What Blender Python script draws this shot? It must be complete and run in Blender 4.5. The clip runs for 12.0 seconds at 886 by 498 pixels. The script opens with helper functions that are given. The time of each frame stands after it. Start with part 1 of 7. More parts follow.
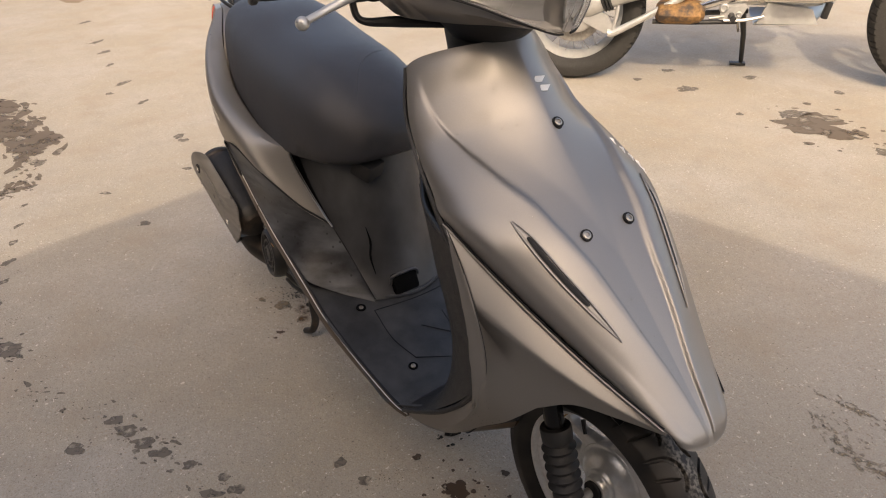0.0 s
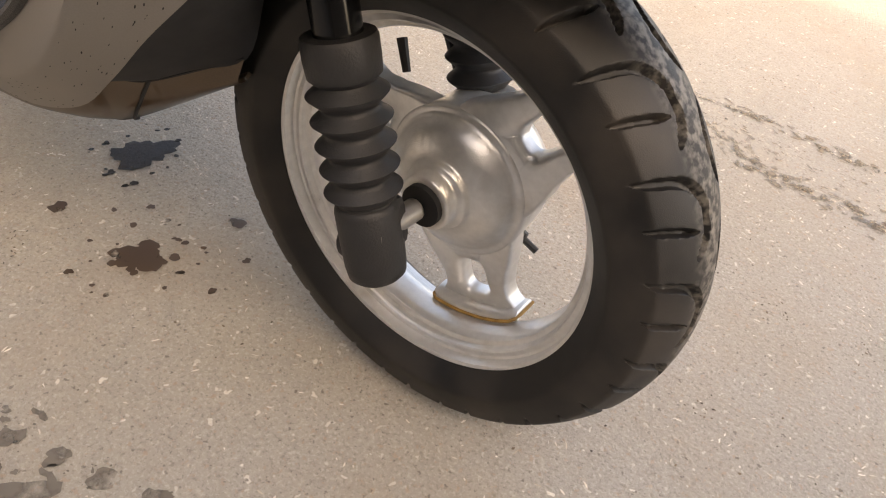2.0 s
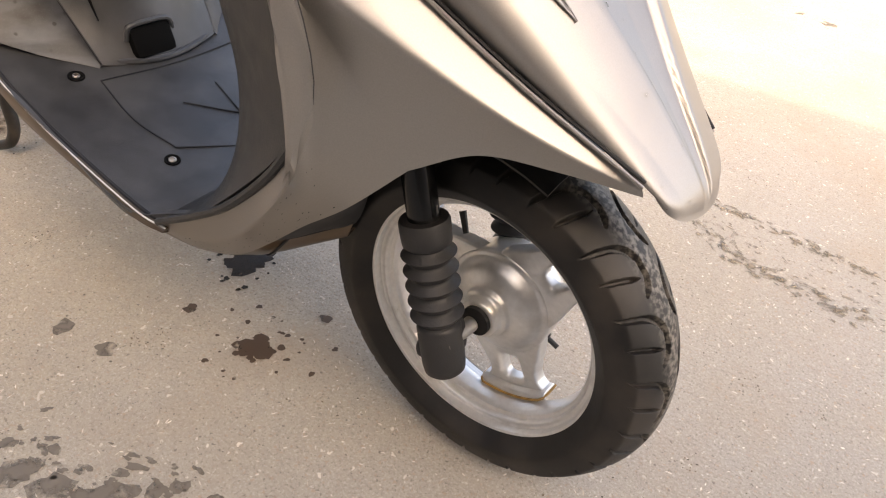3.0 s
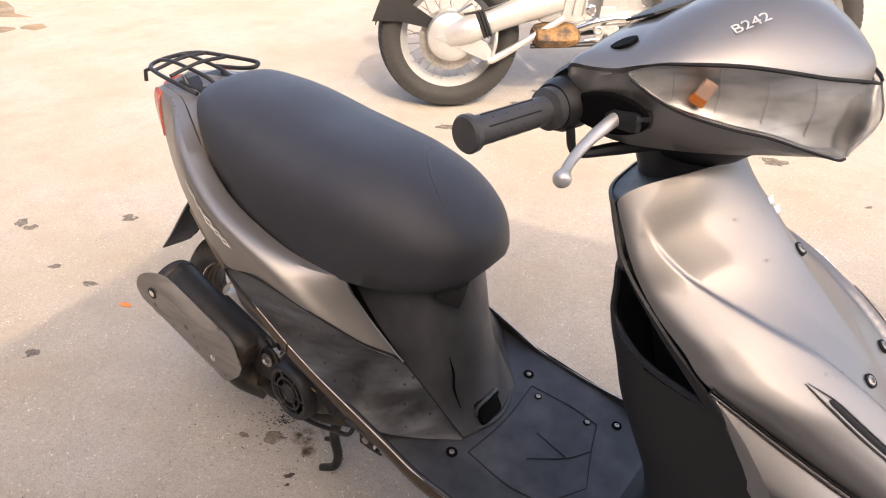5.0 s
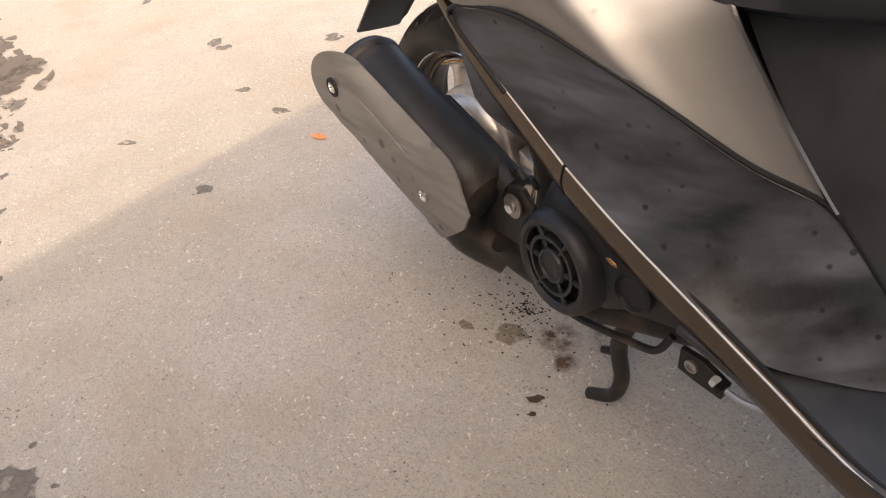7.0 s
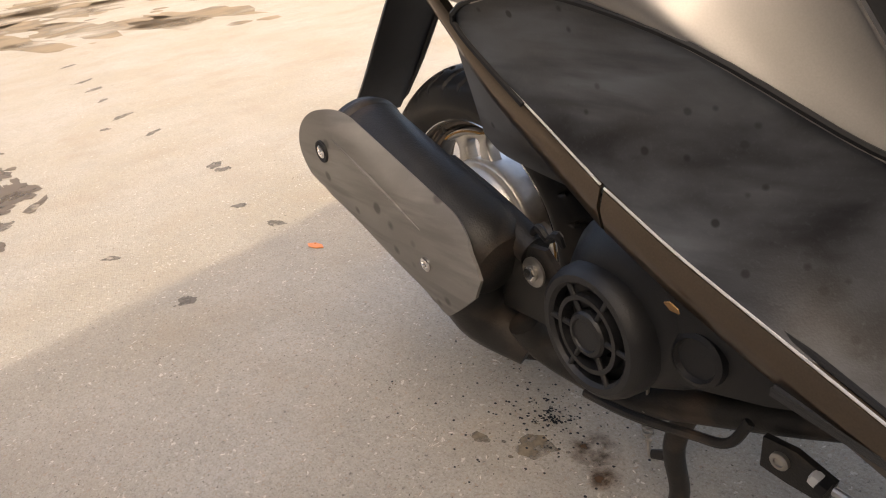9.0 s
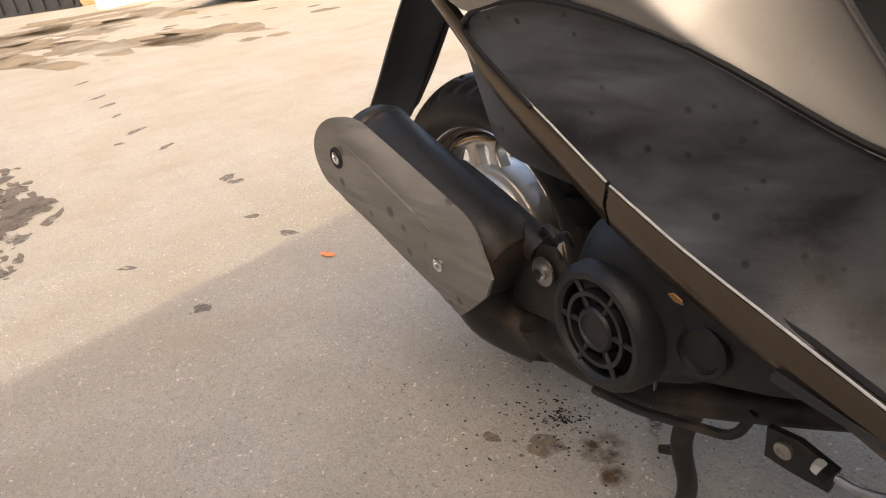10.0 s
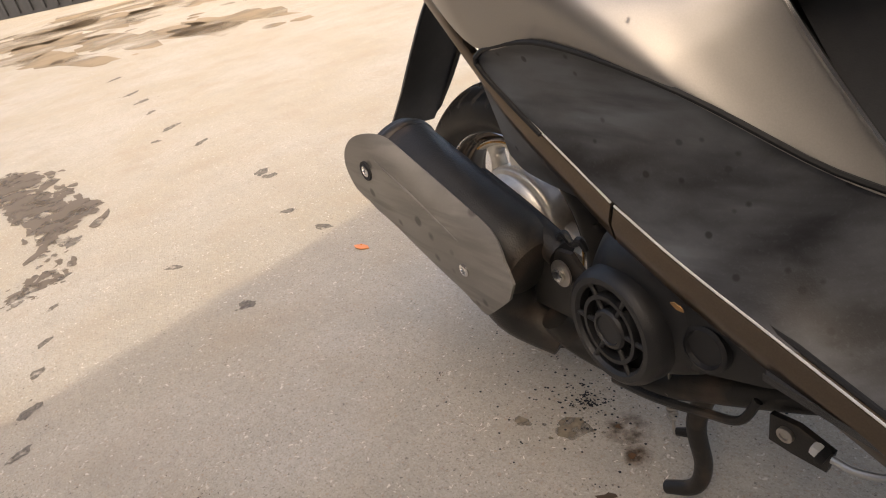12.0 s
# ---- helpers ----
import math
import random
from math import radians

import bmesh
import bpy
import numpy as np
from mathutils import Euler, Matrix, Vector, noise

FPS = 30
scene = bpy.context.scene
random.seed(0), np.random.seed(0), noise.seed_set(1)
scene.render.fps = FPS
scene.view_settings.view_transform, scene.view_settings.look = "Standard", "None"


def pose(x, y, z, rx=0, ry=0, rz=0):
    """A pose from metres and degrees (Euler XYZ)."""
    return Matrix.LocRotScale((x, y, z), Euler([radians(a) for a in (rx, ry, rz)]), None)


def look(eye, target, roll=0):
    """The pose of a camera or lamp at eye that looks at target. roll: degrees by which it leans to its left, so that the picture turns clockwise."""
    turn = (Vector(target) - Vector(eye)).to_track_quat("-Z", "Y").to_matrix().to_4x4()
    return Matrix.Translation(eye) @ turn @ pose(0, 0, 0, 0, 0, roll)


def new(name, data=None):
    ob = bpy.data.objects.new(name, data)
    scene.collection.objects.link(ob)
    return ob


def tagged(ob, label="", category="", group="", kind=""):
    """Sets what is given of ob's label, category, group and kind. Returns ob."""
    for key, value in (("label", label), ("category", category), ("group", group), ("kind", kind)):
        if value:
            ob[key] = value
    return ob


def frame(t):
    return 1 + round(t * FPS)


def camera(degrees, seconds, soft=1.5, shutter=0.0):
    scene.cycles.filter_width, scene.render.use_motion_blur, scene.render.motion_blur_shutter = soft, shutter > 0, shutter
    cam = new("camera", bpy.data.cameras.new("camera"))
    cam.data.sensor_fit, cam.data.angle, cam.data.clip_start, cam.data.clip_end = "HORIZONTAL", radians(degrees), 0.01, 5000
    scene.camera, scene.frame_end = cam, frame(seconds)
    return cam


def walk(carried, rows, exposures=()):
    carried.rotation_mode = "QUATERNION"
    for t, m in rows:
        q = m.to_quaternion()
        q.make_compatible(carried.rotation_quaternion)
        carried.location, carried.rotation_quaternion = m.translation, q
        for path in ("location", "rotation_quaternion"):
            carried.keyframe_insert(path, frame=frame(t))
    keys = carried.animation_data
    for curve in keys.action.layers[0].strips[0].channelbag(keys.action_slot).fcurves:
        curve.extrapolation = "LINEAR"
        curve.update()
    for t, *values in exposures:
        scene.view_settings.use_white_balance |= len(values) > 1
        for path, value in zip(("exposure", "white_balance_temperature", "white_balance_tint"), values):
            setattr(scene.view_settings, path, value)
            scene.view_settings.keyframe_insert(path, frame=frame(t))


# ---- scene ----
cam = camera(62.61, 12.0, soft=1.1)
PATH = [
    (0, (1.1152, -0.6457, 1.1152), (0.3928, -0.1726, 0.6110), -2.44),
    (0.4, (0.9530, -0.6360, 1.0125), (0.3756, -0.0513, 0.4428), 0.30),
    (0.5, (0.9315, -0.6086, 0.9693), (0.3802, -0.0156, 0.3825), 0.76),
    (1, (0.8523, -0.4880, 0.6958), (0.3978, 0.1413, 0.0654), 6.22),
    (1.5, (0.8236, -0.3858, 0.5435), (0.4075, 0.2450, -0.1115), 9.13),
    (2, (0.8053, -0.3582, 0.5313), (0.4105, 0.2657, -0.1431), 10.42),
    (2.5, (0.8169, -0.3893, 0.5709), (0.3947, 0.2385, -0.0831), 9.34),
    (3, (0.8472, -0.4888, 0.7209), (0.3965, 0.1444, 0.0916), 7.76),
    (3.5, (0.9097, -0.6773, 0.9253), (0.4208, -0.0322, 0.3381), 6.36),
    (3.7, (0.9217, -0.7683, 1.0064), (0.4236, -0.1165, 0.4345), 5.97),
    (5.3, (0.4359, -0.8304, 1.1978), (-0.0769, -0.1369, 0.6918), -1.72),
    (5.5, (0.3948, -0.7958, 1.1835), (-0.0885, -0.1016, 0.6500), -1.41),
    (6, (0.2658, -0.6745, 1.0750), (-0.2488, -0.0399, 0.4984), -1.52),
    (6.5, (0.1929, -0.5731, 0.9252), (-0.4449, -0.0593, 0.3514), -4.42),
    (7, (0.0873, -0.5667, 0.7533), (-0.5824, -0.1550, 0.1352), -9.13),
    (7.5, (0.0197, -0.5344, 0.6815), (-0.6794, -0.0831, 0.1269), -7.85),
    (7.7, (-0.0021, -0.5179, 0.6610), (-0.7214, -0.0461, 0.1511), -7.74),
    (9.5, (0.0279, -0.5481, 0.6043), (-0.7266, -0.0570, 0.1690), -9.32),
    (10, (0.0364, -0.5557, 0.6044), (-0.7266, -0.0671, 0.1813), -9.74),
    (10.5, (0.0495, -0.5574, 0.6117), (-0.7266, -0.0818, 0.1976), -10.84),
    (11, (0.0613, -0.5585, 0.6154), (-0.7265, -0.0966, 0.2080), -12.00),
    (11.5, (0.0673, -0.5542, 0.6206), (-0.7294, -0.1115, 0.2092), -13.00),
    (12, (0.0767, -0.5626, 0.6641), (-0.7014, -0.1261, 0.2124), -13.80),
]
walk(cam, [(t, look(eye, aim, roll)) for t, eye, aim, roll in PATH],
     [(0.0, 1.70, 8500, 11), (0.5, 1.74, 8850, 10), (1.0, 2.12, 9600, 11), (1.5, 2.56, 9700, 11), (2.5, 3.14, 9200, 10), (3.5, 2.82, 8900, 13), (5.5, 2.27, 7750, 14), (6.5, 2.38, 8000, 13), (7.7, 2.28, 8200, 10), (9.5, 2.13, 8200, 9), (12.0, 2.08, 8200, 9)])

# ---- light ----
SUN_TO = Vector((-0.81, 0.59, 0.0)).normalized()      # the way the shadows fall
SUN_HIGH = radians(36)
world = bpy.data.worlds.new("sky")
scene.world = world
world.use_nodes = True
wn = world.node_tree.nodes
sky = wn.new("ShaderNodeTexSky")
sky.sky_type = "NISHITA"
sky.sun_disc = False
sky.sun_elevation = SUN_HIGH
sky.sun_rotation = math.atan2(-SUN_TO.x, -SUN_TO.y)
sky.dust_density = 3.0
sky.air_density = 0.50
sky.ozone_density = 0.0
world.node_tree.links.new(sky.outputs["Color"], wn["Background"].inputs["Color"])
wn["Background"].inputs["Strength"].default_value = 0.15
sun = new("sun", bpy.data.lights.new("sun", "SUN"))
sun.data.energy = 0.61
sun.data.angle = radians(0.55)
sun.data.color = (1.0, 0.99, 0.97)
to = Vector((SUN_TO.x * math.cos(SUN_HIGH), SUN_TO.y * math.cos(SUN_HIGH), -math.sin(SUN_HIGH)))
sun.matrix_world = Matrix.Translation((2, -6, 8)) @ to.to_track_quat("-Z", "Y").to_matrix().to_4x4()

# ---- materials ----
def material(name, base, rough=0.5, metal=0.0, vary=0.15, scale=40.0, bump=0.0, bump_scale=200.0, coat=0.0, second=None, second_at=(0.5, 0.7), second_scale=6.0, rough_vary=0.1, ior=1.5, detail=6.0, stretch=None, coat_rough=0.08, tint=None):
    m = bpy.data.materials.new(name)
    m.use_nodes = True
    nt = m.node_tree
    n, k = nt.nodes, nt.links
    b = n["Principled BSDF"]
    co = n.new("ShaderNodeTexCoord")
    fine = n.new("ShaderNodeTexNoise")
    fine.inputs["Scale"].default_value, fine.inputs["Detail"].default_value = scale, detail
    k.new(co.outputs["Object"], fine.inputs["Vector"])
    ramp = n.new("ShaderNodeValToRGB")
    ramp.color_ramp.elements[0].position, ramp.color_ramp.elements[1].position = 0.3, 0.7
    ramp.color_ramp.elements[0].color = (*[c * (1 - vary) for c in base], 1)
    ramp.color_ramp.elements[1].color = (*[min(1, c * (1 + vary)) for c in base], 1)
    k.new(fine.outputs["Fac"], ramp.inputs["Fac"])
    colour = ramp.outputs["Color"]
    if second:
        big = n.new("ShaderNodeTexNoise")
        big.inputs["Scale"].default_value, big.inputs["Detail"].default_value = second_scale, 8
        if stretch:
            mp = n.new("ShaderNodeMapping")
            mp.inputs["Scale"].default_value = stretch
            mp.inputs["Rotation"].default_value = (0, 0.5, 0)
            k.new(co.outputs["Object"], mp.inputs["Vector"])
            k.new(mp.outputs["Vector"], big.inputs["Vector"])
        else:
            k.new(co.outputs["Object"], big.inputs["Vector"])
        r2 = n.new("ShaderNodeMapRange")
        r2.inputs["From Min"].default_value, r2.inputs["From Max"].default_value = second_at
        k.new(big.outputs["Fac"], r2.inputs["Value"])
        mix = n.new("ShaderNodeMix")
        mix.data_type = "RGBA"
        k.new(r2.outputs["Result"], mix.inputs["Factor"])
        k.new(colour, mix.inputs["A"])
        mix.inputs["B"].default_value = (*second, 1)
        colour = mix.outputs["Result"]
    k.new(colour, b.inputs["Base Color"])
    rr = n.new("ShaderNodeMapRange")
    rr.inputs["To Min"].default_value, rr.inputs["To Max"].default_value = max(0.02, rough - rough_vary), min(1, rough + rough_vary)
    k.new(fine.outputs["Fac"], rr.inputs["Value"])
    k.new(rr.outputs["Result"], b.inputs["Roughness"])
    b.inputs["Metallic"].default_value = metal
    b.inputs["IOR"].default_value = ior
    b.inputs["Coat Weight"].default_value = coat
    b.inputs["Coat Roughness"].default_value = coat_rough
    if tint:
        b.inputs["Specular Tint"].default_value = (*tint, 1)
    if bump:
        bn = n.new("ShaderNodeTexNoise")
        bn.inputs["Scale"].default_value, bn.inputs["Detail"].default_value = bump_scale, 4
        k.new(co.outputs["Object"], bn.inputs["Vector"])
        bp = n.new("ShaderNodeBump")
        bp.inputs["Strength"].default_value, bp.inputs["Distance"].default_value = bump, 0.002
        k.new(bn.outputs["Fac"], bp.inputs["Height"])
        k.new(bp.outputs["Normal"], b.inputs["Normal"])
    return m


PAINT = material("metallic_paint", (0.318, 0.301, 0.284), 0.44, 0.78, 0.05, 900, tint=(0.30, 0.27, 0.24), coat=0.45, coat_rough=0.12, rough_vary=0.04, second=(0.306, 0.286, 0.266), second_at=(0.5, 0.75), second_scale=5)
# body paint again, made browner and darker to stand for shade low down
PAINT_SHADE = material("shaded_body_paint", (0.118, 0.088, 0.063), 0.32, 0.80, 0.08, 700, tint=(0.35, 0.30, 0.26), coat=0.6, coat_rough=0.04, rough_vary=0.05)
PLASTIC = material("black_plastic", (0.012, 0.012, 0.013), 0.48, 0.0, 0.25, 60, bump=0.25, bump_scale=900, rough_vary=0.12)
DUSTPOST = material("dusty_black_plastic", (0.016, 0.016, 0.017), 0.40, 0.0, 0.3, 25, bump=0.2, bump_scale=800, second=(0.080, 0.084, 0.092), second_at=(0.35, 0.68), second_scale=7, rough_vary=0.15, stretch=(1.0, 1.0, 0.6))
FLOORMAT = material("black_floor_plastic", (0.024, 0.0245, 0.026), 0.36, 0.0, 0.3, 40, bump=0.3, bump_scale=1200, second=(0.068, 0.069, 0.072), second_at=(0.45, 0.75), second_scale=13, rough_vary=0.15)
VINYL = material("seat_vinyl", (0.031, 0.032, 0.038), 0.42, 0.0, 0.12, 30, bump=0.35, bump_scale=1600, rough_vary=0.06)
RUBBER = material("tyre_rubber", (0.011, 0.0100, 0.0092), 0.52, 0.0, 0.3, 30, bump=0.12, bump_scale=1400, ior=1.42, second=(0.046, 0.038, 0.031), second_at=(0.45, 0.78), second_scale=14, rough_vary=0.16)
DUSTY = material("dusty_rubber", (0.024, 0.023, 0.022), 0.75, 0.0, 0.45, 260, bump=0.4, bump_scale=500, second=(0.02, 0.019, 0.018), second_at=(0.45, 0.6), second_scale=70)
GAITER = material("rubber_gaiter", (0.018, 0.018, 0.019), 0.55, 0.0, 0.2, 60, bump=0.2, bump_scale=600)
CAST = material("cast_wheel_silver", (0.70, 0.695, 0.68), 0.32, 0.68, 0.06, 160, bump=0.10, bump_scale=900, second=(0.48, 0.455, 0.415), second_at=(0.56, 0.8), second_scale=26, rough_vary=0.08)
# dark brown base stands in for the tyre mirrored in the rim
RIM_REFLECT = material("tyre_reflection_rim", (0.115, 0.092, 0.072), 0.30, 0.45, 0.25, 50, second=(0.045, 0.035, 0.028), second_at=(0.45, 0.7), second_scale=16)
# wheel silver toned down to stand for the rear wheel's shade
CAST_SHADE = material("shaded_cast_silver", (0.58, 0.56, 0.53), 0.33, 0.65, 0.10, 90, bump=0.12, bump_scale=700, second=(0.34, 0.30, 0.25), second_at=(0.52, 0.76), second_scale=20, rough_vary=0.10)
EDGE = material("worn_white_metal_edge", (0.80, 0.79, 0.77), 0.34, 0.3, 0.06, 90)
CHROME = material("bright_metal", (0.75, 0.74, 0.72), 0.18, 1.0, 0.08, 60, rough_vary=0.08)
DULL = material("dull_steel", (0.42, 0.40, 0.37), 0.42, 0.9, 0.2, 60, second=(0.16, 0.10, 0.06), second_at=(0.6, 0.8), second_scale=30)
MUFFLER = material("black_exhaust_paint", (0.018, 0.017, 0.016), 0.5, 0.1, 0.3, 40, bump=0.3, bump_scale=500, second=(0.085, 0.06, 0.045), second_at=(0.52, 0.75), second_scale=16)
# near-black for dark parts; also stands in for shade inside openings
DARK = material("dark_parts_and_cavity_shade", (0.008, 0.008, 0.009), 0.7, 0.0, 0.2, 50)
# blacker still, for the shade in cups, recesses and holes
HOLLOW = material("hollow_shade_black", (0.003, 0.003, 0.003), 0.85, 0.0, 0.2, 50, ior=1.2)
RUST = material("rusty_steel", (0.26, 0.145, 0.06), 0.7, 0.3, 0.4, 60, bump=0.4, bump_scale=400, second=(0.07, 0.05, 0.04), second_at=(0.45, 0.65), second_scale=25)
MIRROR = material("lamp_reflector_metal", (0.66, 0.66, 0.65), 0.32, 0.7, 0.10, 30, second=(0.42, 0.42, 0.415), second_at=(0.45, 0.65), second_scale=22, stretch=(1.0, 1.0, 4.0))
AMBER_PALE = material("pale_amber_plastic", (0.72, 0.48, 0.36), 0.35, 0.0, 0.1, 50)
GRIPGREY = material("worn_grip_rubber", (0.048, 0.048, 0.050), 0.52, 0.0, 0.2, 60, bump=0.15, bump_scale=900)
RUSTLINE = material("fresh_rust_line", (0.36, 0.20, 0.055), 0.7, 0.0, 0.4, 90)
ORANGE = material("amber_plastic", (0.75, 0.22, 0.03), 0.3, 0.0, 0.1, 50)
RED = material("red_lens", (0.36, 0.075, 0.06), 0.2, 0.0, 0.1, 50, coat=0.5)
WHITE = material("white_decal", (0.75, 0.74, 0.70), 0.5, 0.0, 0.08, 80)
SILVERPAINT = material("silver_alloy", (0.50, 0.50, 0.49), 0.35, 0.55, 0.06, 60, coat=0.2, second=(0.55, 0.54, 0.51), second_at=(0.55, 0.8), second_scale=9)
ENGINE = material("oily_engine_metal", (0.30, 0.25, 0.19), 0.45, 0.7, 0.3, 30, second=(0.10, 0.06, 0.03), second_at=(0.48, 0.7), second_scale=18)
BACKWALL = material("dark_brown_render", (0.16, 0.125, 0.095), 0.9, 0.0, 0.12, 12, bump=0.4, bump_scale=60, second=(0.12, 0.09, 0.07), second_at=(0.45, 0.75), second_scale=0.8)
DARKWALL = material("dark_shutter_steel", (0.03, 0.03, 0.033), 0.5, 0.3, 0.2, 6)
TAN = material("tan_sackcloth", (0.45, 0.33, 0.19), 0.9, 0.0, 0.15, 30, bump=0.5, bump_scale=120)
CRATE = material("white_crate_plastic", (0.72, 0.72, 0.70), 0.55, 0.0, 0.06, 20)
BRICKY = material("brown_low_wall", (0.22, 0.14, 0.09), 0.85, 0.0, 0.2, 14, bump=0.4, bump_scale=60)
GLOSSBLACK = material("gloss_black_tube", (0.006, 0.006, 0.006), 0.16, 0.0, 0.2, 60, rough_vary=0.05, ior=1.4)
CARPAINT = material("dark_car_paint", (0.02, 0.022, 0.025), 0.25, 0.2, 0.1, 40, coat=0.8)


def smeared(name, dark, pale, rough, haze=(0.42, 0.72), scale=5.0, spot_size=26.0, spot_cut=0.80, spot=(0.012, 0.012, 0.012), streak=(3.0, 3.0, 22.0), slant=0.6):
    """Old plastic: pale haze in clouds, slanting rub marks and a few dark spots."""
    m = bpy.data.materials.new(name)
    m.use_nodes = True
    n, k = m.node_tree.nodes, m.node_tree.links
    b = n["Principled BSDF"]
    co = n.new("ShaderNodeTexCoord")

    def cloud(size, detail, low, high, mapping=None, distort=0.0):
        t = n.new("ShaderNodeTexNoise")
        t.inputs["Scale"].default_value, t.inputs["Detail"].default_value, t.inputs["Distortion"].default_value = size, detail, distort
        if mapping:
            mp = n.new("ShaderNodeMapping")
            mp.inputs["Rotation"].default_value = (0, slant, 0)
            mp.inputs["Scale"].default_value = mapping
            k.new(co.outputs["Object"], mp.inputs["Vector"])
            k.new(mp.outputs["Vector"], t.inputs["Vector"])
        else:
            k.new(co.outputs["Object"], t.inputs["Vector"])
        r = n.new("ShaderNodeMapRange")
        r.inputs["From Min"].default_value, r.inputs["From Max"].default_value = low, high
        k.new(t.outputs["Fac"], r.inputs["Value"])
        return r.outputs["Result"]

    def times(a, c):
        x = n.new("ShaderNodeMath")
        x.operation = "MULTIPLY"
        k.new(a, x.inputs[0])
        if isinstance(c, float):
            x.inputs[1].default_value = c
        else:
            k.new(c, x.inputs[1])
        return x.outputs[0]

    def mixed(fac, a, c):
        x = n.new("ShaderNodeMix")
        x.data_type = "RGBA"
        k.new(fac, x.inputs["Factor"])
        if isinstance(a, tuple):
            x.inputs["A"].default_value = (*a, 1)
        else:
            k.new(a, x.inputs["A"])
        x.inputs["B"].default_value = (*c, 1)
        return x.outputs["Result"]

    fog = cloud(scale, 10, *haze, mapping=(1.0, 1.0, 2.2), distort=0.2)
    c = mixed(fog, dark, pale)
    c = mixed(times(cloud(1.6, 6, 0.50, 0.64, streak), 0.75), c, tuple(v * 0.6 + w * 0.1 for v, w in zip(dark, pale)))
    c = mixed(times(cloud(420, 3, 0.56, 0.74), 0.08), c, tuple(v * 1.25 for v in pale))
    v = n.new("ShaderNodeTexVoronoi")
    v.inputs["Scale"].default_value = spot_size
    k.new(co.outputs["Object"], v.inputs["Vector"])
    near = n.new("ShaderNodeMapRange")
    near.inputs["From Min"].default_value, near.inputs["From Max"].default_value = 0.26, 0.16
    k.new(v.outputs["Distance"], near.inputs["Value"])
    some = n.new("ShaderNodeMapRange")
    some.inputs["From Min"].default_value, some.inputs["From Max"].default_value = spot_cut, spot_cut + 0.03
    k.new(v.outputs["Color"], some.inputs["Value"])
    c = mixed(times(times(near.outputs["Result"], some.outputs["Result"]), 0.8), c, spot)
    k.new(c, b.inputs["Base Color"])
    rr = n.new("ShaderNodeMapRange")
    rr.inputs["To Min"].default_value, rr.inputs["To Max"].default_value = rough - 0.08, min(1.0, rough + 0.18)
    k.new(fog, rr.inputs["Value"])
    k.new(rr.outputs["Result"], b.inputs["Roughness"])
    bn = n.new("ShaderNodeTexNoise")
    bn.inputs["Scale"].default_value = 800
    k.new(co.outputs["Object"], bn.inputs["Vector"])
    bp = n.new("ShaderNodeBump")
    bp.inputs["Strength"].default_value, bp.inputs["Distance"].default_value = 0.07, 0.002
    k.new(bn.outputs["Fac"], bp.inputs["Height"])
    k.new(bp.outputs["Normal"], b.inputs["Normal"])
    return m


WORN = smeared("worn_grey_plastic", (0.015, 0.015, 0.017), (0.128, 0.139, 0.155), 0.44, haze=(0.38, 0.70), scale=7.5, spot_size=75.0, spot_cut=0.66, spot=(0.004, 0.004, 0.004))
SHIELD = smeared("grey_muffler_cover", (0.165, 0.153, 0.140), (0.26, 0.245, 0.226), 0.52, scale=9.0, spot_size=34.0, spot_cut=0.58, spot=(0.05, 0.046, 0.042), streak=(4.0, 4.0, 40.0), slant=-0.4)


def tread_rubber():
    """Black rubber, greyed with dust along the middle of the tread."""
    m = RUBBER.copy()
    m.name = "tread_rubber"
    n, k = m.node_tree.nodes, m.node_tree.links
    b = n["Principled BSDF"]
    co = n.new("ShaderNodeTexCoord")
    sep = n.new("ShaderNodeSeparateXYZ")
    k.new(co.outputs["Object"], sep.inputs[0])
    ab = n.new("ShaderNodeMath")
    ab.operation = "ABSOLUTE"
    k.new(sep.outputs["Y"], ab.inputs[0])
    band = n.new("ShaderNodeMapRange")
    band.inputs["From Min"].default_value, band.inputs["From Max"].default_value = 0.020, 0.006
    k.new(ab.outputs[0], band.inputs["Value"])
    t = n.new("ShaderNodeTexNoise")
    t.inputs["Scale"].default_value, t.inputs["Detail"].default_value = 190, 9
    k.new(co.outputs["Object"], t.inputs["Vector"])
    r = n.new("ShaderNodeMapRange")
    r.inputs["From Min"].default_value, r.inputs["From Max"].default_value = 0.42, 0.62
    k.new(t.outputs["Fac"], r.inputs["Value"])
    mul = n.new("ShaderNodeMath")
    mul.operation = "MULTIPLY"
    k.new(band.outputs["Result"], mul.inputs[0])
    k.new(r.outputs["Result"], mul.inputs[1])
    mix = n.new("ShaderNodeMix")
    mix.data_type = "RGBA"
    old = b.inputs["Base Color"].links[0].from_socket
    k.new(mul.outputs[0], mix.inputs["Factor"])
    k.new(old, mix.inputs["A"])
    mix.inputs["B"].default_value = (0.165, 0.150, 0.130, 1)
    k.new(mix.outputs["Result"], b.inputs["Base Color"])
    return m


TREAD = tread_rubber()


def glass(name, colour=(1, 1, 1), rough=0.02):
    m = bpy.data.materials.new(name)
    m.use_nodes = True
    b = m.node_tree.nodes["Principled BSDF"]
    b.inputs["Base Color"].default_value = (*colour, 1)
    b.inputs["Transmission Weight"].default_value = 1.0
    b.inputs["Roughness"].default_value = rough
    b.inputs["IOR"].default_value = 1.3
    return m


DROP = glass("water", (0.95, 0.95, 0.95), 0.0)
LENS = glass("clear_lamp_lens", (0.93, 0.93, 0.92), 0.24)


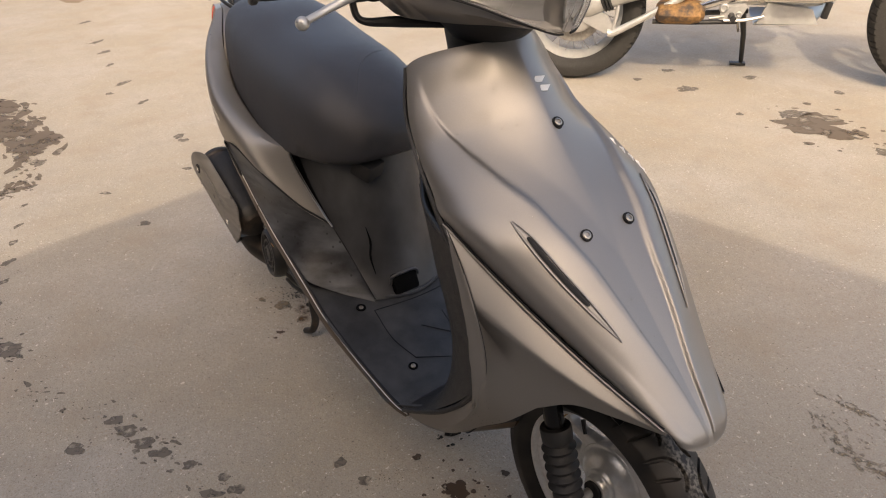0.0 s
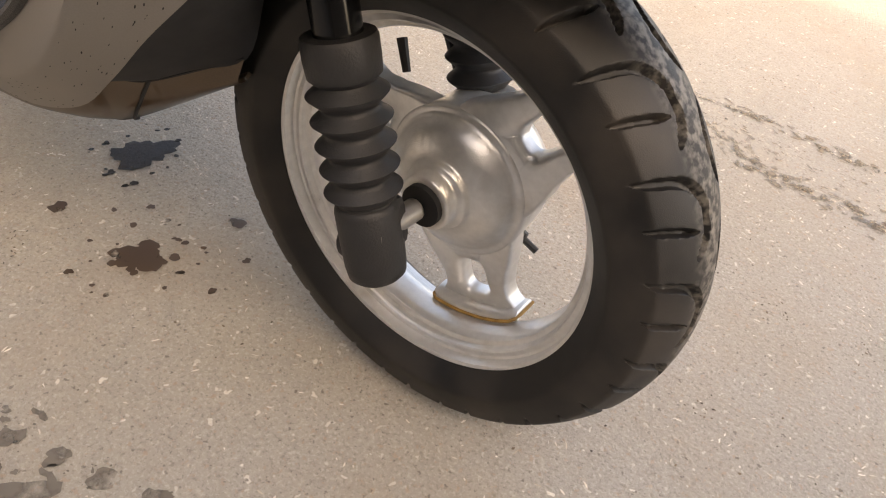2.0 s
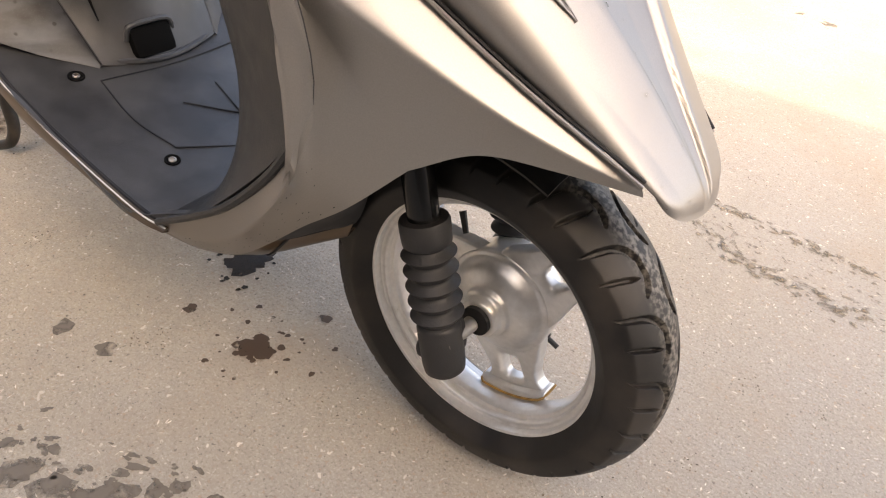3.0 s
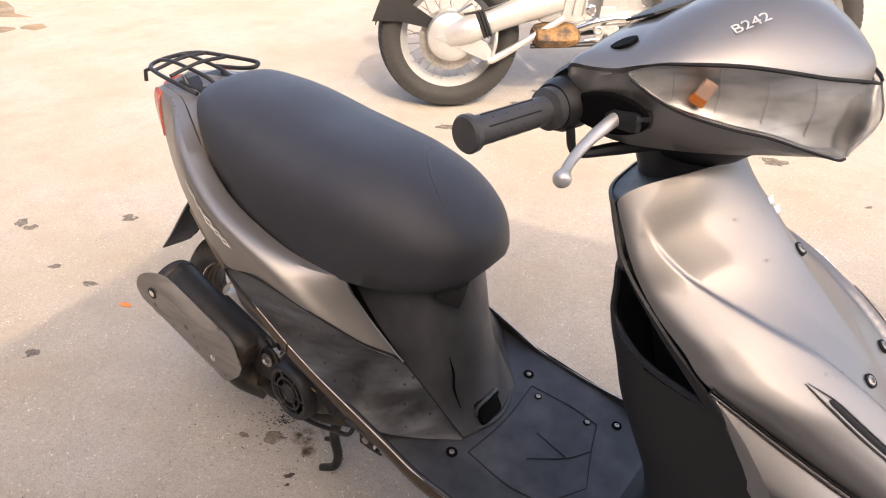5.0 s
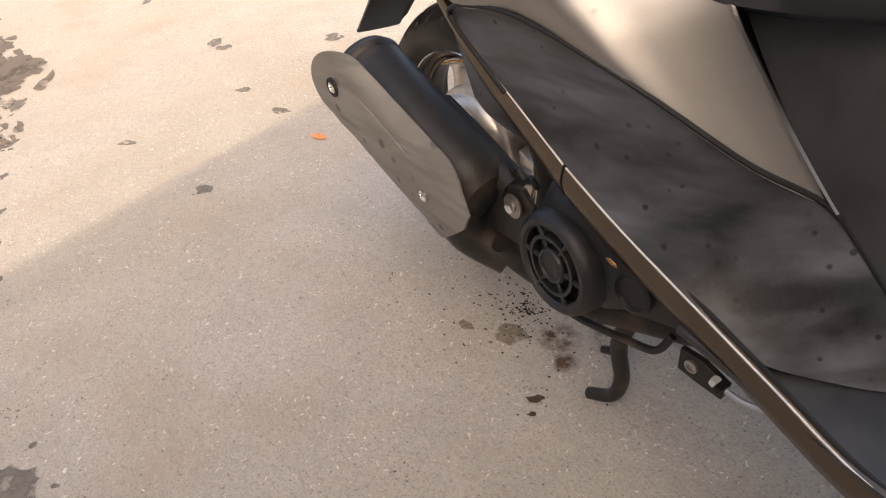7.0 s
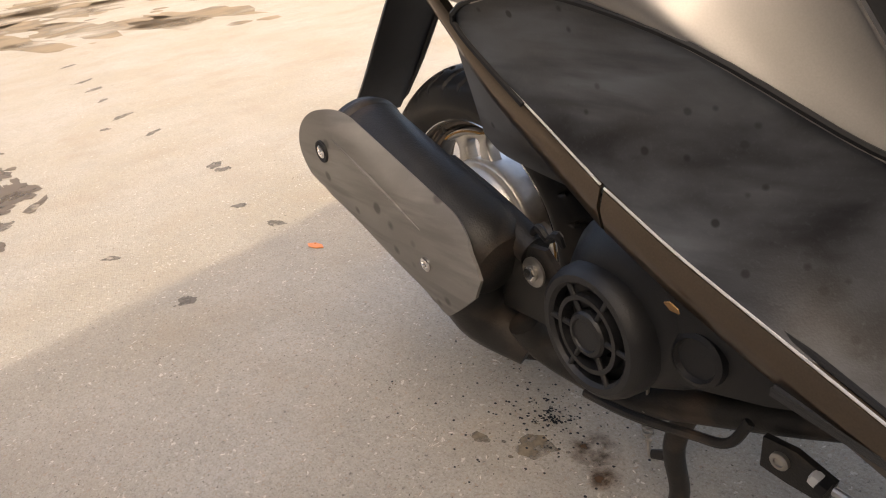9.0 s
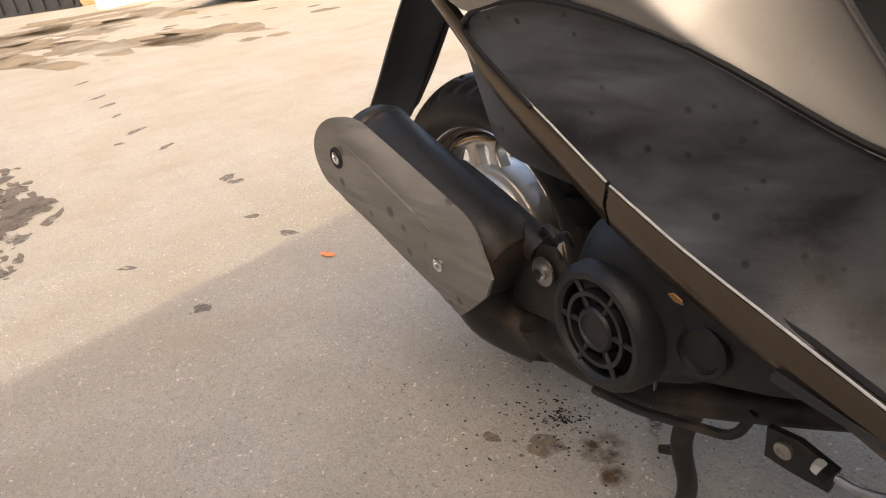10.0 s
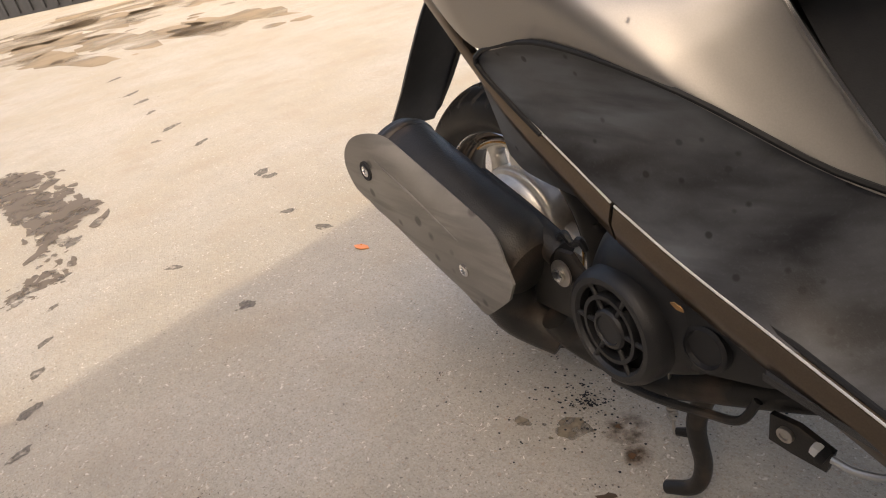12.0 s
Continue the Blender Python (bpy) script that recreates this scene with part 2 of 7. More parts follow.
def concrete():
    m = bpy.data.materials.new("sandy_concrete")
    m.use_nodes = True
    n, k = m.node_tree.nodes, m.node_tree.links
    b = n["Principled BSDF"]
    co = n.new("ShaderNodeTexCoord")

    def noise_at(scale, detail=6.0, rough=0.55):
        t = n.new("ShaderNodeTexNoise")
        t.inputs["Scale"].default_value, t.inputs["Detail"].default_value, t.inputs["Roughness"].default_value = scale, detail, rough
        k.new(co.outputs["Object"], t.inputs["Vector"])
        return t.outputs["Fac"]

    def spread(value, low, high):
        r = n.new("ShaderNodeMapRange")
        r.inputs["From Min"].default_value, r.inputs["From Max"].default_value = low, high
        k.new(value, r.inputs["Value"])
        return r.outputs["Result"]

    def mixed(fac, a, c, amount=1.0):
        x = n.new("ShaderNodeMix")
        x.data_type = "RGBA"
        if amount < 1:
            mul = n.new("ShaderNodeMath")
            mul.operation = "MULTIPLY"
            mul.inputs[1].default_value = amount
            k.new(fac, mul.inputs[0])
            fac = mul.outputs[0]
        k.new(fac, x.inputs["Factor"])
        if isinstance(a, tuple):
            x.inputs["A"].default_value = (*a, 1)
        else:
            k.new(a, x.inputs["A"])
        x.inputs["B"].default_value = (*c, 1)
        return x.outputs["Result"]

    c = mixed(spread(noise_at(1.6, 5, 0.5), 0.38, 0.62), (0.462, 0.418, 0.358), (0.405, 0.345, 0.262))
    # greyer and darker towards +x, with an uneven border
    where = n.new("ShaderNodeSeparateXYZ")
    k.new(co.outputs["Object"], where.inputs[0])
    drift = n.new("ShaderNodeMath")
    drift.operation = "MULTIPLY_ADD"
    drift.inputs[1].default_value = 0.55
    k.new(noise_at(1.1, 4, 0.6), drift.inputs[0])
    k.new(where.outputs["X"], drift.inputs[2])
    c = mixed(spread(drift.outputs[0], 0.45, 1.15), c, (0.328, 0.304, 0.274), 0.75)
    c = mixed(spread(noise_at(9, 10, 0.65), 0.45, 0.75), c, (0.352, 0.316, 0.264), 0.75)
    c = mixed(spread(noise_at(70, 8, 0.7), 0.45, 0.75), c, (0.295, 0.262, 0.217), 0.7)
    c = mixed(spread(noise_at(300, 4, 0.7), 0.50, 0.66), c, (0.58, 0.53, 0.46), 0.5)
    c = mixed(spread(noise_at(240, 4, 0.7), 0.47, 0.34), c, (0.205, 0.175, 0.138), 0.65)
    # pale chips of aggregate
    v = n.new("ShaderNodeTexVoronoi")
    v.inputs["Scale"].default_value = 135
    v.inputs["Randomness"].default_value = 1.0
    warp = n.new("ShaderNodeVectorMath")
    warp.operation = "ADD"
    wt = n.new("ShaderNodeTexNoise")
    wt.inputs["Scale"].default_value = 60
    k.new(co.outputs["Object"], wt.inputs["Vector"])
    ws = n.new("ShaderNodeVectorMath")
    ws.operation = "SCALE"
    ws.inputs["Scale"].default_value = 0.03
    k.new(wt.outputs["Color"], ws.inputs[0])
    k.new(co.outputs["Object"], warp.inputs[0])
    k.new(ws.outputs["Vector"], warp.inputs[1])
    k.new(warp.outputs["Vector"], v.inputs["Vector"])
    chips = spread(v.outputs["Distance"], 0.36, 0.24)
    cut = spread(v.outputs["Color"], 0.72, 0.95)
    both = n.new("ShaderNodeMath")
    both.operation = "MULTIPLY"
    k.new(chips, both.inputs[0])
    k.new(cut, both.inputs[1])
    c = mixed(both.outputs[0], c, (0.84, 0.78, 0.68), 0.8)
    c = mixed(spread(noise_at(4.2, 6, 0.6), 0.50, 0.72), c, (0.345, 0.262, 0.180), 0.40)
    c = mixed(spread(noise_at(140, 3, 0.6), 0.60, 0.67), c, (0.42, 0.285, 0.19), 0.45)
    pits = spread(noise_at(170, 3), 0.63, 0.70)
    c = mixed(pits, c, (0.135, 0.115, 0.092), 0.75)
    k.new(c, b.inputs["Base Color"])
    b.inputs["Roughness"].default_value = 0.82
    bp = n.new("ShaderNodeBump")
    bp.inputs["Strength"].default_value, bp.inputs["Distance"].default_value = 0.85, 0.004
    k.new(noise_at(160, 6, 0.7), bp.inputs["Height"])
    k.new(bp.outputs["Normal"], b.inputs["Normal"])
    return m


CONCRETE = concrete()


def stain_material(name, colour, rough, fade, size=45, soft=False, ripple=0.0):
    """A thin film of damp or oil that lets the ground show through its uneven edge."""
    m = bpy.data.materials.new(name)
    m.use_nodes = True
    n, k = m.node_tree.nodes, m.node_tree.links
    b = n["Principled BSDF"]
    b.inputs["Base Color"].default_value = (*colour, 1)
    b.inputs["Roughness"].default_value = rough
    co = n.new("ShaderNodeTexCoord")
    t = n.new("ShaderNodeTexNoise")
    t.inputs["Scale"].default_value, t.inputs["Detail"].default_value = size, 9
    k.new(co.outputs["Object"], t.inputs["Vector"])
    r = n.new("ShaderNodeMapRange")
    r.inputs["From Min"].default_value, r.inputs["From Max"].default_value = fade
    r.inputs["To Max"].default_value = 0.92
    k.new(t.outputs["Fac"], r.inputs["Value"])
    alpha = r.outputs["Result"]
    if soft:
        # thins out from the middle of the patch to its rim
        away = n.new("ShaderNodeVectorMath")
        away.operation = "DISTANCE"
        flat = n.new("ShaderNodeVectorMath")
        flat.operation = "MULTIPLY"
        flat.inputs[1].default_value = (1, 1, 0)
        k.new(co.outputs["Generated"], flat.inputs[0])
        k.new(flat.outputs["Vector"], away.inputs[0])
        away.inputs[1].default_value = (0.5, 0.5, 0)
        rim = n.new("ShaderNodeMapRange")
        rim.interpolation_type = "SMOOTHSTEP"
        rim.inputs["From Min"].default_value, rim.inputs["From Max"].default_value = 0.46, 0.10
        k.new(away.outputs["Value"], rim.inputs["Value"])
        mul = n.new("ShaderNodeMath")
        mul.operation = "MULTIPLY"
        k.new(alpha, mul.inputs[0])
        k.new(rim.outputs["Result"], mul.inputs[1])
        alpha = mul.outputs[0]
    k.new(alpha, b.inputs["Alpha"])
    if ripple:
        b.inputs["IOR"].default_value = 1.27
        wave = n.new("ShaderNodeTexNoise")
        wave.inputs["Scale"].default_value, wave.inputs["Detail"].default_value = 170, 3
        k.new(co.outputs["Object"], wave.inputs["Vector"])
        bp = n.new("ShaderNodeBump")
        bp.inputs["Strength"].default_value, bp.inputs["Distance"].default_value = ripple, 0.004
        k.new(wave.outputs["Fac"], bp.inputs["Height"])
        k.new(bp.outputs["Normal"], b.inputs["Normal"])
    return m


DIRT = stain_material("soft_brown_dirt", (0.105, 0.052, 0.018), 0.7, (0.36, 0.62), 55, True)
DAMP = stain_material("damp_patch", (0.155, 0.128, 0.098), 0.6, (0.30, 0.55))
POOL = stain_material("drying_damp_patch", (0.150, 0.113, 0.078), 0.6, (0.30, 0.52), 13)
WIDE = stain_material("wide_damp_patch", (0.30, 0.22, 0.135), 0.7, (0.36, 0.60), 1.1)
OIL = stain_material("oil_drip", (0.072, 0.043, 0.024), 0.45, (0.30, 0.42))
WETOIL = stain_material("fresh_oil", (0.026, 0.017, 0.010), 0.26, (0.22, 0.32), ripple=0.16)
FAINT = stain_material("faint_damp_patch", (0.24, 0.19, 0.13), 0.8, (0.36, 0.62))

STREAK = stain_material("drying_streak", (0.25, 0.20, 0.145), 0.8, (0.44, 0.70), 70)

# ---- building tools ----
def mesh_of(name, bm, mat, smooth=True, sharp=35):
    bmesh.ops.remove_doubles(bm, verts=bm.verts[:], dist=1e-5)
    bmesh.ops.recalc_face_normals(bm, faces=bm.faces[:])
    for f in bm.faces:
        f.smooth = smooth
    if smooth:
        for e in bm.edges:
            if len(e.link_faces) == 2 and e.calc_face_angle(0) > radians(sharp):
                e.smooth = False
    me = bpy.data.meshes.new(name)
    bm.to_mesh(me)
    bm.free()
    me.materials.append(mat)
    return me


def part(name, bm, mat, parent, label="", smooth=True, sharp=35):
    ob = new(name, mesh_of(name, bm, mat, smooth, sharp))
    ob.parent = parent
    if label:
        ob["label"] = label
    return ob


def thing(name, label, category, group="", m=None):
    ob = new(name)
    ob.empty_display_size = 0.1
    if m is not None:
        ob.matrix_world = m
    return tagged(ob, label, category, group)


def single(name, bm, mat, label, category, group="", kind="", smooth=True, sharp=35):
    return tagged(new(name, mesh_of(name, bm, mat, smooth, sharp)), label, category, group, kind)


def rom(pts, n):
    """A smooth curve through pts, n points."""
    p = np.array(pts, float)
    if len(p) == 2:
        s = np.linspace(0, 1, n)[:, None]
        return p[0] * (1 - s) + p[1] * s
    q = np.vstack([2 * p[0] - p[1], p, 2 * p[-1] - p[-2]])
    u = np.linspace(0, len(p) - 1, n)
    i = np.minimum(u.astype(int), len(p) - 2)
    t = (u - i)[:, None]
    a, b, c, d = q[i], q[i + 1], q[i + 2], q[i + 3]
    return 0.5 * (2 * b + (c - a) * t + (2 * a - 5 * b + 4 * c - d) * t**2 + (3 * b - a - 3 * c + d) * t**3)


def grid(rows, bm=None, close_u=False, close_v=False, caps=False):
    bm = bm or bmesh.new()
    v = [[bm.verts.new(p) for p in r] for r in rows]
    nr, nc = len(v), len(v[0])
    for i in range(nr if close_v else nr - 1):
        for j in range(nc if close_u else nc - 1):
            a, b, c, d = v[i][j], v[i][(j + 1) % nc], v[(i + 1) % nr][(j + 1) % nc], v[(i + 1) % nr][j]
            try:
                bm.faces.new((a, b, c, d))
            except ValueError:
                pass
    if caps:
        for r in (v[0], v[-1]):
            c = bm.verts.new(sum((w.co for w in r), Vector()) / nc)
            for j in range(nc if close_u else nc - 1):
                try:
                    bm.faces.new((r[j], r[(j + 1) % nc], c))
                except ValueError:
                    pass
    return bm


def patch(rows, nu, nv):
    """A smooth sheet through a small net of points."""
    r = np.array([rom(row, nu) for row in rows])
    return np.array([rom(r[:, j], nv) for j in range(nu)]).transpose(1, 0, 2)


def shell(bm, thick):
    bmesh.ops.recalc_face_normals(bm, faces=bm.faces[:])
    bmesh.ops.solidify(bm, geom=bm.faces[:], thickness=thick)
    return bm


def skin(net, thick, core=None):
    """A sheet with its thickness laid towards the inside of the scooter."""
    net = np.array(net)
    du, dv = np.gradient(net, axis=1), np.gradient(net, axis=0)
    nrm = np.cross(du, dv)
    nrm /= np.linalg.norm(nrm, axis=2, keepdims=True) + 1e-9
    core = np.array(core or (net[..., 0].mean() * 0.6, 0.0, 0.35))
    way = 1.0 if (nrm * (core - net)).sum() > 0 else -1.0
    inner = net + nrm * abs(thick) * way
    bm = grid(net)
    grid(inner, bm)
    grid(np.array([net[0], inner[0]]), bm)
    grid(np.array([net[-1], inner[-1]]), bm)
    grid(np.array([net[:, 0], inner[:, 0]]), bm)
    grid(np.array([net[:, -1], inner[:, -1]]), bm)
    return bm


def mirror(net):
    return np.array(net) * np.array((1, -1, 1))


def ring(centre, ahead, radius, n, up=(0, 0, 1)):
    a = Vector(ahead).normalized()
    u = a.cross(Vector(up))
    if u.length < 1e-3:
        u = a.cross(Vector((1, 0, 0)))
    u.normalize()
    w = a.cross(u)
    return [Vector(centre) + radius * (math.cos(2 * math.pi * i / n) * u + math.sin(2 * math.pi * i / n) * w) for i in range(n)]


def tube(pts, radius, n=12, steps=0, bm=None, caps=True):
    p = rom(pts, steps) if steps else np.array(pts, float)
    rad = radius if hasattr(radius, "__len__") else [radius] * len(p)
    if len(rad) != len(p):
        rad = np.interp(np.linspace(0, 1, len(p)), np.linspace(0, 1, len(rad)), rad)
    bm = bm or bmesh.new()
    # carry the frame along, so that the tube never twists
    side = None
    rows = []
    for i in range(len(p)):
        t = Vector(p[min(i + 1, len(p) - 1)] - p[max(i - 1, 0)]).normalized()
        if side is None:
            side = t.cross(Vector((0, 0, 1)))
            if side.length < 1e-2:
                side = t.cross(Vector((1, 0, 0)))
        side = (side - t * side.dot(t)).normalized()
        w = t.cross(side)
        rows.append([Vector(p[i]) + float(rad[i]) * (math.cos(2 * math.pi * k / n) * side + math.sin(2 * math.pi * k / n) * w) for k in range(n)])
    return grid(rows, bm, close_u=True, caps=caps)


def lathe(profile, axis, at=(0, 0, 0), n=32, bm=None, caps=True):
    """Turn a profile of (radius, height) round an axis through at."""
    a = Vector(axis).normalized()
    rows = [ring(Vector(at) + a * h, a, max(r, 1e-4), n) for r, h in profile]
    return grid(rows, bm or bmesh.new(), close_u=True, caps=caps)


def block(size, at=(0, 0, 0), turn=(0, 0, 0), bevel=0.0, bm=None, seg=2):
    b = bmesh.new()
    bmesh.ops.create_cube(b, size=1)
    bmesh.ops.scale(b, vec=size, verts=b.verts)
    if bevel:
        bmesh.ops.bevel(b, geom=b.edges[:] + b.verts[:], offset=bevel, segments=seg, affect="EDGES", profile=0.6)
    bmesh.ops.transform(b, matrix=pose(*at, *turn), verts=b.verts)
    if bm is None:
        return b
    return joined(bm, b)


def joined(bm, other):
    me = bpy.data.meshes.new("tmp")
    other.to_mesh(me)
    other.free()
    bm.from_mesh(me)
    bpy.data.meshes.remove(me)
    return bm


def slab(outline, depth, at, x_way, y_way, bevel=0.0):
    """A plate from a flat outline; its depth runs along x_way x y_way."""
    bm = bmesh.new()
    X, Y = Vector(x_way).normalized(), Vector(y_way).normalized()
    Z = X.cross(Y)
    lo = [bm.verts.new(Vector(at) + X * a + Y * b) for a, b in outline]
    hi = [bm.verts.new(Vector(at) + X * a + Y * b + Z * depth) for a, b in outline]
    bm.faces.new(lo[::-1])
    bm.faces.new(hi)
    n = len(lo)
    for i in range(n):
        bm.faces.new((lo[i], lo[(i + 1) % n], hi[(i + 1) % n], hi[i]))
    if bevel:
        edges = [e for e in bm.edges if all(v in hi for v in e.verts)]
        bmesh.ops.bevel(bm, geom=edges, offset=bevel, segments=2, affect="EDGES", profile=0.6)
    return bm


def screw(parent, at, axis, r=0.006, cup=0.0, name="screw", mat=None, cup_mat=None):
    """A pan-headed screw; where sunk, a near-black ring stands for its cup's shade."""
    a = Vector(axis).normalized()
    bm = lathe([(r, -0.004), (r, 0.0015), (r * 0.85, 0.0022), (r * 0.55, 0.0025), (r * 0.5, 0.0008), (0.0005, 0.0006)], a, at, 16)
    s = part(name, bm, mat or CHROME, parent, "bright steel screw")
    if cup:
        part("screw_cup_shade", lathe([(cup * 1.2, -0.004), (cup * 1.12, 0.0012), (cup * 0.98, 0.0016), (cup * 0.85, 0.0006), (r, 0.0002)], a, at, 24), cup_mat or DARK, s)
    return s


# ---- setting ----
bm = bmesh.new()
edge = [-2000, -300, -60, -20, -8, -3, 0, 3, 8, 20, 60, 300, 2000]
grid([[(x, y, 0) for x in edge] for y in edge], bm)
GROUND = single("ground", bm, CONCRETE, "sandy worn concrete yard with pale chips and stains", "ground", kind="structure")


def blob(at, size, seed, squash=1.0, turn=0.0, rag=0.28, n=40, holes=0):
    """An uneven flat spot with drops thrown round it."""
    rnd = random.Random(seed)
    bm = bmesh.new()
    c, s = math.cos(radians(turn)), math.sin(radians(turn))
    lift = [0.0]

    def spot(cx, cy, r, sq, k, ragged):
        ph = [rnd.uniform(0, 6.3) for _ in range(6)]
        pts = []
        for i in range(k):
            a = 2 * math.pi * i / k
            q = r * (1 + ragged * (0.5 * math.sin(2 * a + ph[0]) + 0.4 * math.sin(3 * a + ph[1]) + 0.35 * math.sin(5 * a + ph[2]) + 0.25 * math.sin(9 * a + ph[3]) + 0.2 * math.sin(14 * a + ph[4])))
            x, y = q * math.cos(a), sq * q * math.sin(a)
            pts.append(bm.verts.new((at[0] + cx + c * x - s * y, at[1] + cy + s * x + c * y, 0.0012 + lift[0])))
        mid = bm.verts.new((at[0] + cx, at[1] + cy, 0.0012 + lift[0]))
        for i in range(k):
            bm.faces.new((pts[i], pts[(i + 1) % k], mid))

    if rag < 0.4 or size > 0.1:
        spot(0, 0, size, squash, n, rag)
    else:
        for q in range(26):
            a, d = rnd.uniform(0, 6.28), size * rnd.uniform(0, 1) ** 0.7
            x, y = d * math.cos(a), squash * 0.85 * d * math.sin(a)
            lift[0] = 0.00004 * q
            spot(c * x - s * y, s * x + c * y, size * rnd.uniform(0.16, 0.42) * (1.1 - 0.5 * d / size), rnd.uniform(0.6, 1), 14, 0.2)
    lift[0] = 0.0
    for _ in range(holes):
        a, d = rnd.uniform(0, 6.28), size * rnd.uniform(1.05, 1.9)
        spot(d * math.cos(a), d * math.sin(a), size * rnd.uniform(0.04, 0.14), rnd.uniform(0.6, 1), 10, 0.25)
    return bm


def stain(at, size, seed, mat, label, **kw):
    ob = part("stain", blob(at, size, seed, **kw), mat, GROUND, label, smooth=False)
    return ob


# building that shades the scooter, behind the camera
bm = bmesh.new()
roof_way, depth_way = Vector((1, 0.18, 0)).normalized(), Vector((0.18, -1, 0)).normalized()
corner = Vector((-1.55, 0.90, 0)) - SUN_TO * (2.6 / math.tan(SUN_HIGH))
block((14, 5, 2.6), (0, 0, 0), (0, 0, math.degrees(math.atan2(0.18, 1))), 0.01, bm)
mid = corner + roof_way * 7 + depth_way * 2.5
bmesh.ops.translate(bm, verts=bm.verts, vec=(mid.x, mid.y, 1.3))
single("wall_south", bm, BACKWALL, "plain brown rendered building wall", "wall", kind="structure", smooth=False)
# unseen wall, added to cut off low sky and darken the reflections
single("wall_back_unseen", block((15.4, 0.4, 4.4), (-5.8, -4.9, 2.2), (0, 0, 0), 0.01), BACKWALL, "unseen brown wall added to darken reflections", "wall", kind="structure", smooth=False)

# ---- scooter: x runs forward, y to its left side ----
SCOOTER = thing("scooter", "small bronze-silver metallic scooter standing on its centre stand", "scooter")


def front_cover(cols=97):
    """The nose panel, right half, from its lower edge to the middle line."""
    edge = rom([(0.234, -0.118, 0.814), (0.267, -0.140, 0.757), (0.304, -0.150, 0.712), (0.353, -0.160, 0.678), (0.390, -0.165, 0.650), (0.490, -0.135, 0.583), (0.600, -0.095, 0.511), (0.700, -0.056, 0.449), (0.713, -0.046, 0.435)], 65)
    mid = rom([(0.326, 0, 0.857), (0.368, 0, 0.804), (0.412, 0, 0.757), (0.470, 0, 0.702), (0.528, 0, 0.647), (0.600, 0, 0.576), (0.664, 0, 0.507), (0.723, 0, 0.443), (0.737, 0, 0.417)], 65)
    rows = []
    for v, (e, m) in enumerate(zip(edge, mid)):
        row = []
        f = v / 64
        power = 0.62 + 0.25 * abs(f - 0.4)
        top = max(0.0, 1 - f / 0.10) ** 2
        flat = 0.75 * (1 - top) * max(0.0, min(1.0, (0.51 - f) / 0.30))
        valley = float(np.interp(f, [0.0, 0.146, 0.27, 0.35, 0.42, 0.56, 0.69, 0.79, 1.0], [0.95, 0.83, 0.71, 0.60, 0.46, 0.30, 0.24, 0.15, 0.05]))
        env = math.sin(math.pi * min(1, max(0, (f - 0.03) / 0.95))) ** 0.7
        for j in range(cols):
            a = 0.5 * math.pi * j / (cols - 1)
            side = math.cos(a)
            s = math.sin(a) if j else 0.0
            hx, hz = s ** (power * (1 - top) + 2.3 * top), s ** (power * (1 - top) + 1.1 * top)
            roof = 1 - side ** 1.35
            hx, hz = hx + (roof - hx) * flat, hz + (roof - hz) * flat
            x, z = e[0] + (m[0] - e[0]) * hx, e[2] + (m[2] - e[2]) * hz
            d = side - valley
            if d > 0:
                q = min(1.0, d / 0.045)
                lift = q * q * (3 - 2 * q) * max(0.0, 1 - max(0.0, d - 0.10) / 0.42) ** 1.2 * 0.0068
            else:
                lift = -0.004 * min(1.0, -d / 0.3)
            dome = math.exp(-((f - 0.17) / 0.13) ** 2) * max(0.0, min(1.0, -d / 0.30)) * 0.006
            w = lift * env + dome
            row.append((x + 0.62 * w, e[1] * side, z + 0.78 * w))
        rows.append(row)
    return np.array(rows)


half = front_cover()
whole = np.concatenate([half, mirror(half)[:, -2::-1]], axis=1)
NOSE = part("front_cover", skin(whole, -0.004), PAINT, SCOOTER, "silver metallic nose panel with a raised ridge", sharp=50)


def on_nose(v, side, lift=0.0):
    """A place on the nose panel and its outward way: v from top to tip, side from 1 at the right edge to 0 in the middle."""
    fi, fj = v * 64, math.acos(min(1, max(0, side))) / (0.5 * math.pi) * 96
    i, j = min(int(fi), 63), min(int(fj), 95)
    p, q = fi - i, fj - j
    a, b, c = half[i, j], half[i, j + 1], half[i + 1, j]
    n = Vector(np.cross(c - a, b - a)).normalized()
    if n.z < 0:
        n = -n
    at = (a * (1 - q) + b * q) * (1 - p) + (c * (1 - q) + half[i + 1, j + 1] * q) * p
    return Vector(at) + n * lift, n


for at, up in (((0.414, 0.010, 0.756), (0.6, 0.05, 0.75)), ((0.527, -0.036, 0.644), (0.62, -0.1, 0.75)), ((0.527, 0.042, 0.644), (0.62, 0.1, 0.75))):
    screw(SCOOTER, Vector(at) + Vector(up).normalized() * 0.0010, up, 0.0060, 0.0075, mat=DULL, cup_mat=DARK)

# air slot with its raised lips, both sides
def leaf_strip(pairs, lift):
    """A leaf-shaped strip laid on the nose, between two edges given as (v, side low, side high)."""
    return np.array([[on_nose(v, lo + (hi - lo) * k / 4, lift + 0.0008 * math.sin(math.pi * k / 4))[0] for k in range(5)] for v, lo, hi in rom(pairs, 24)])


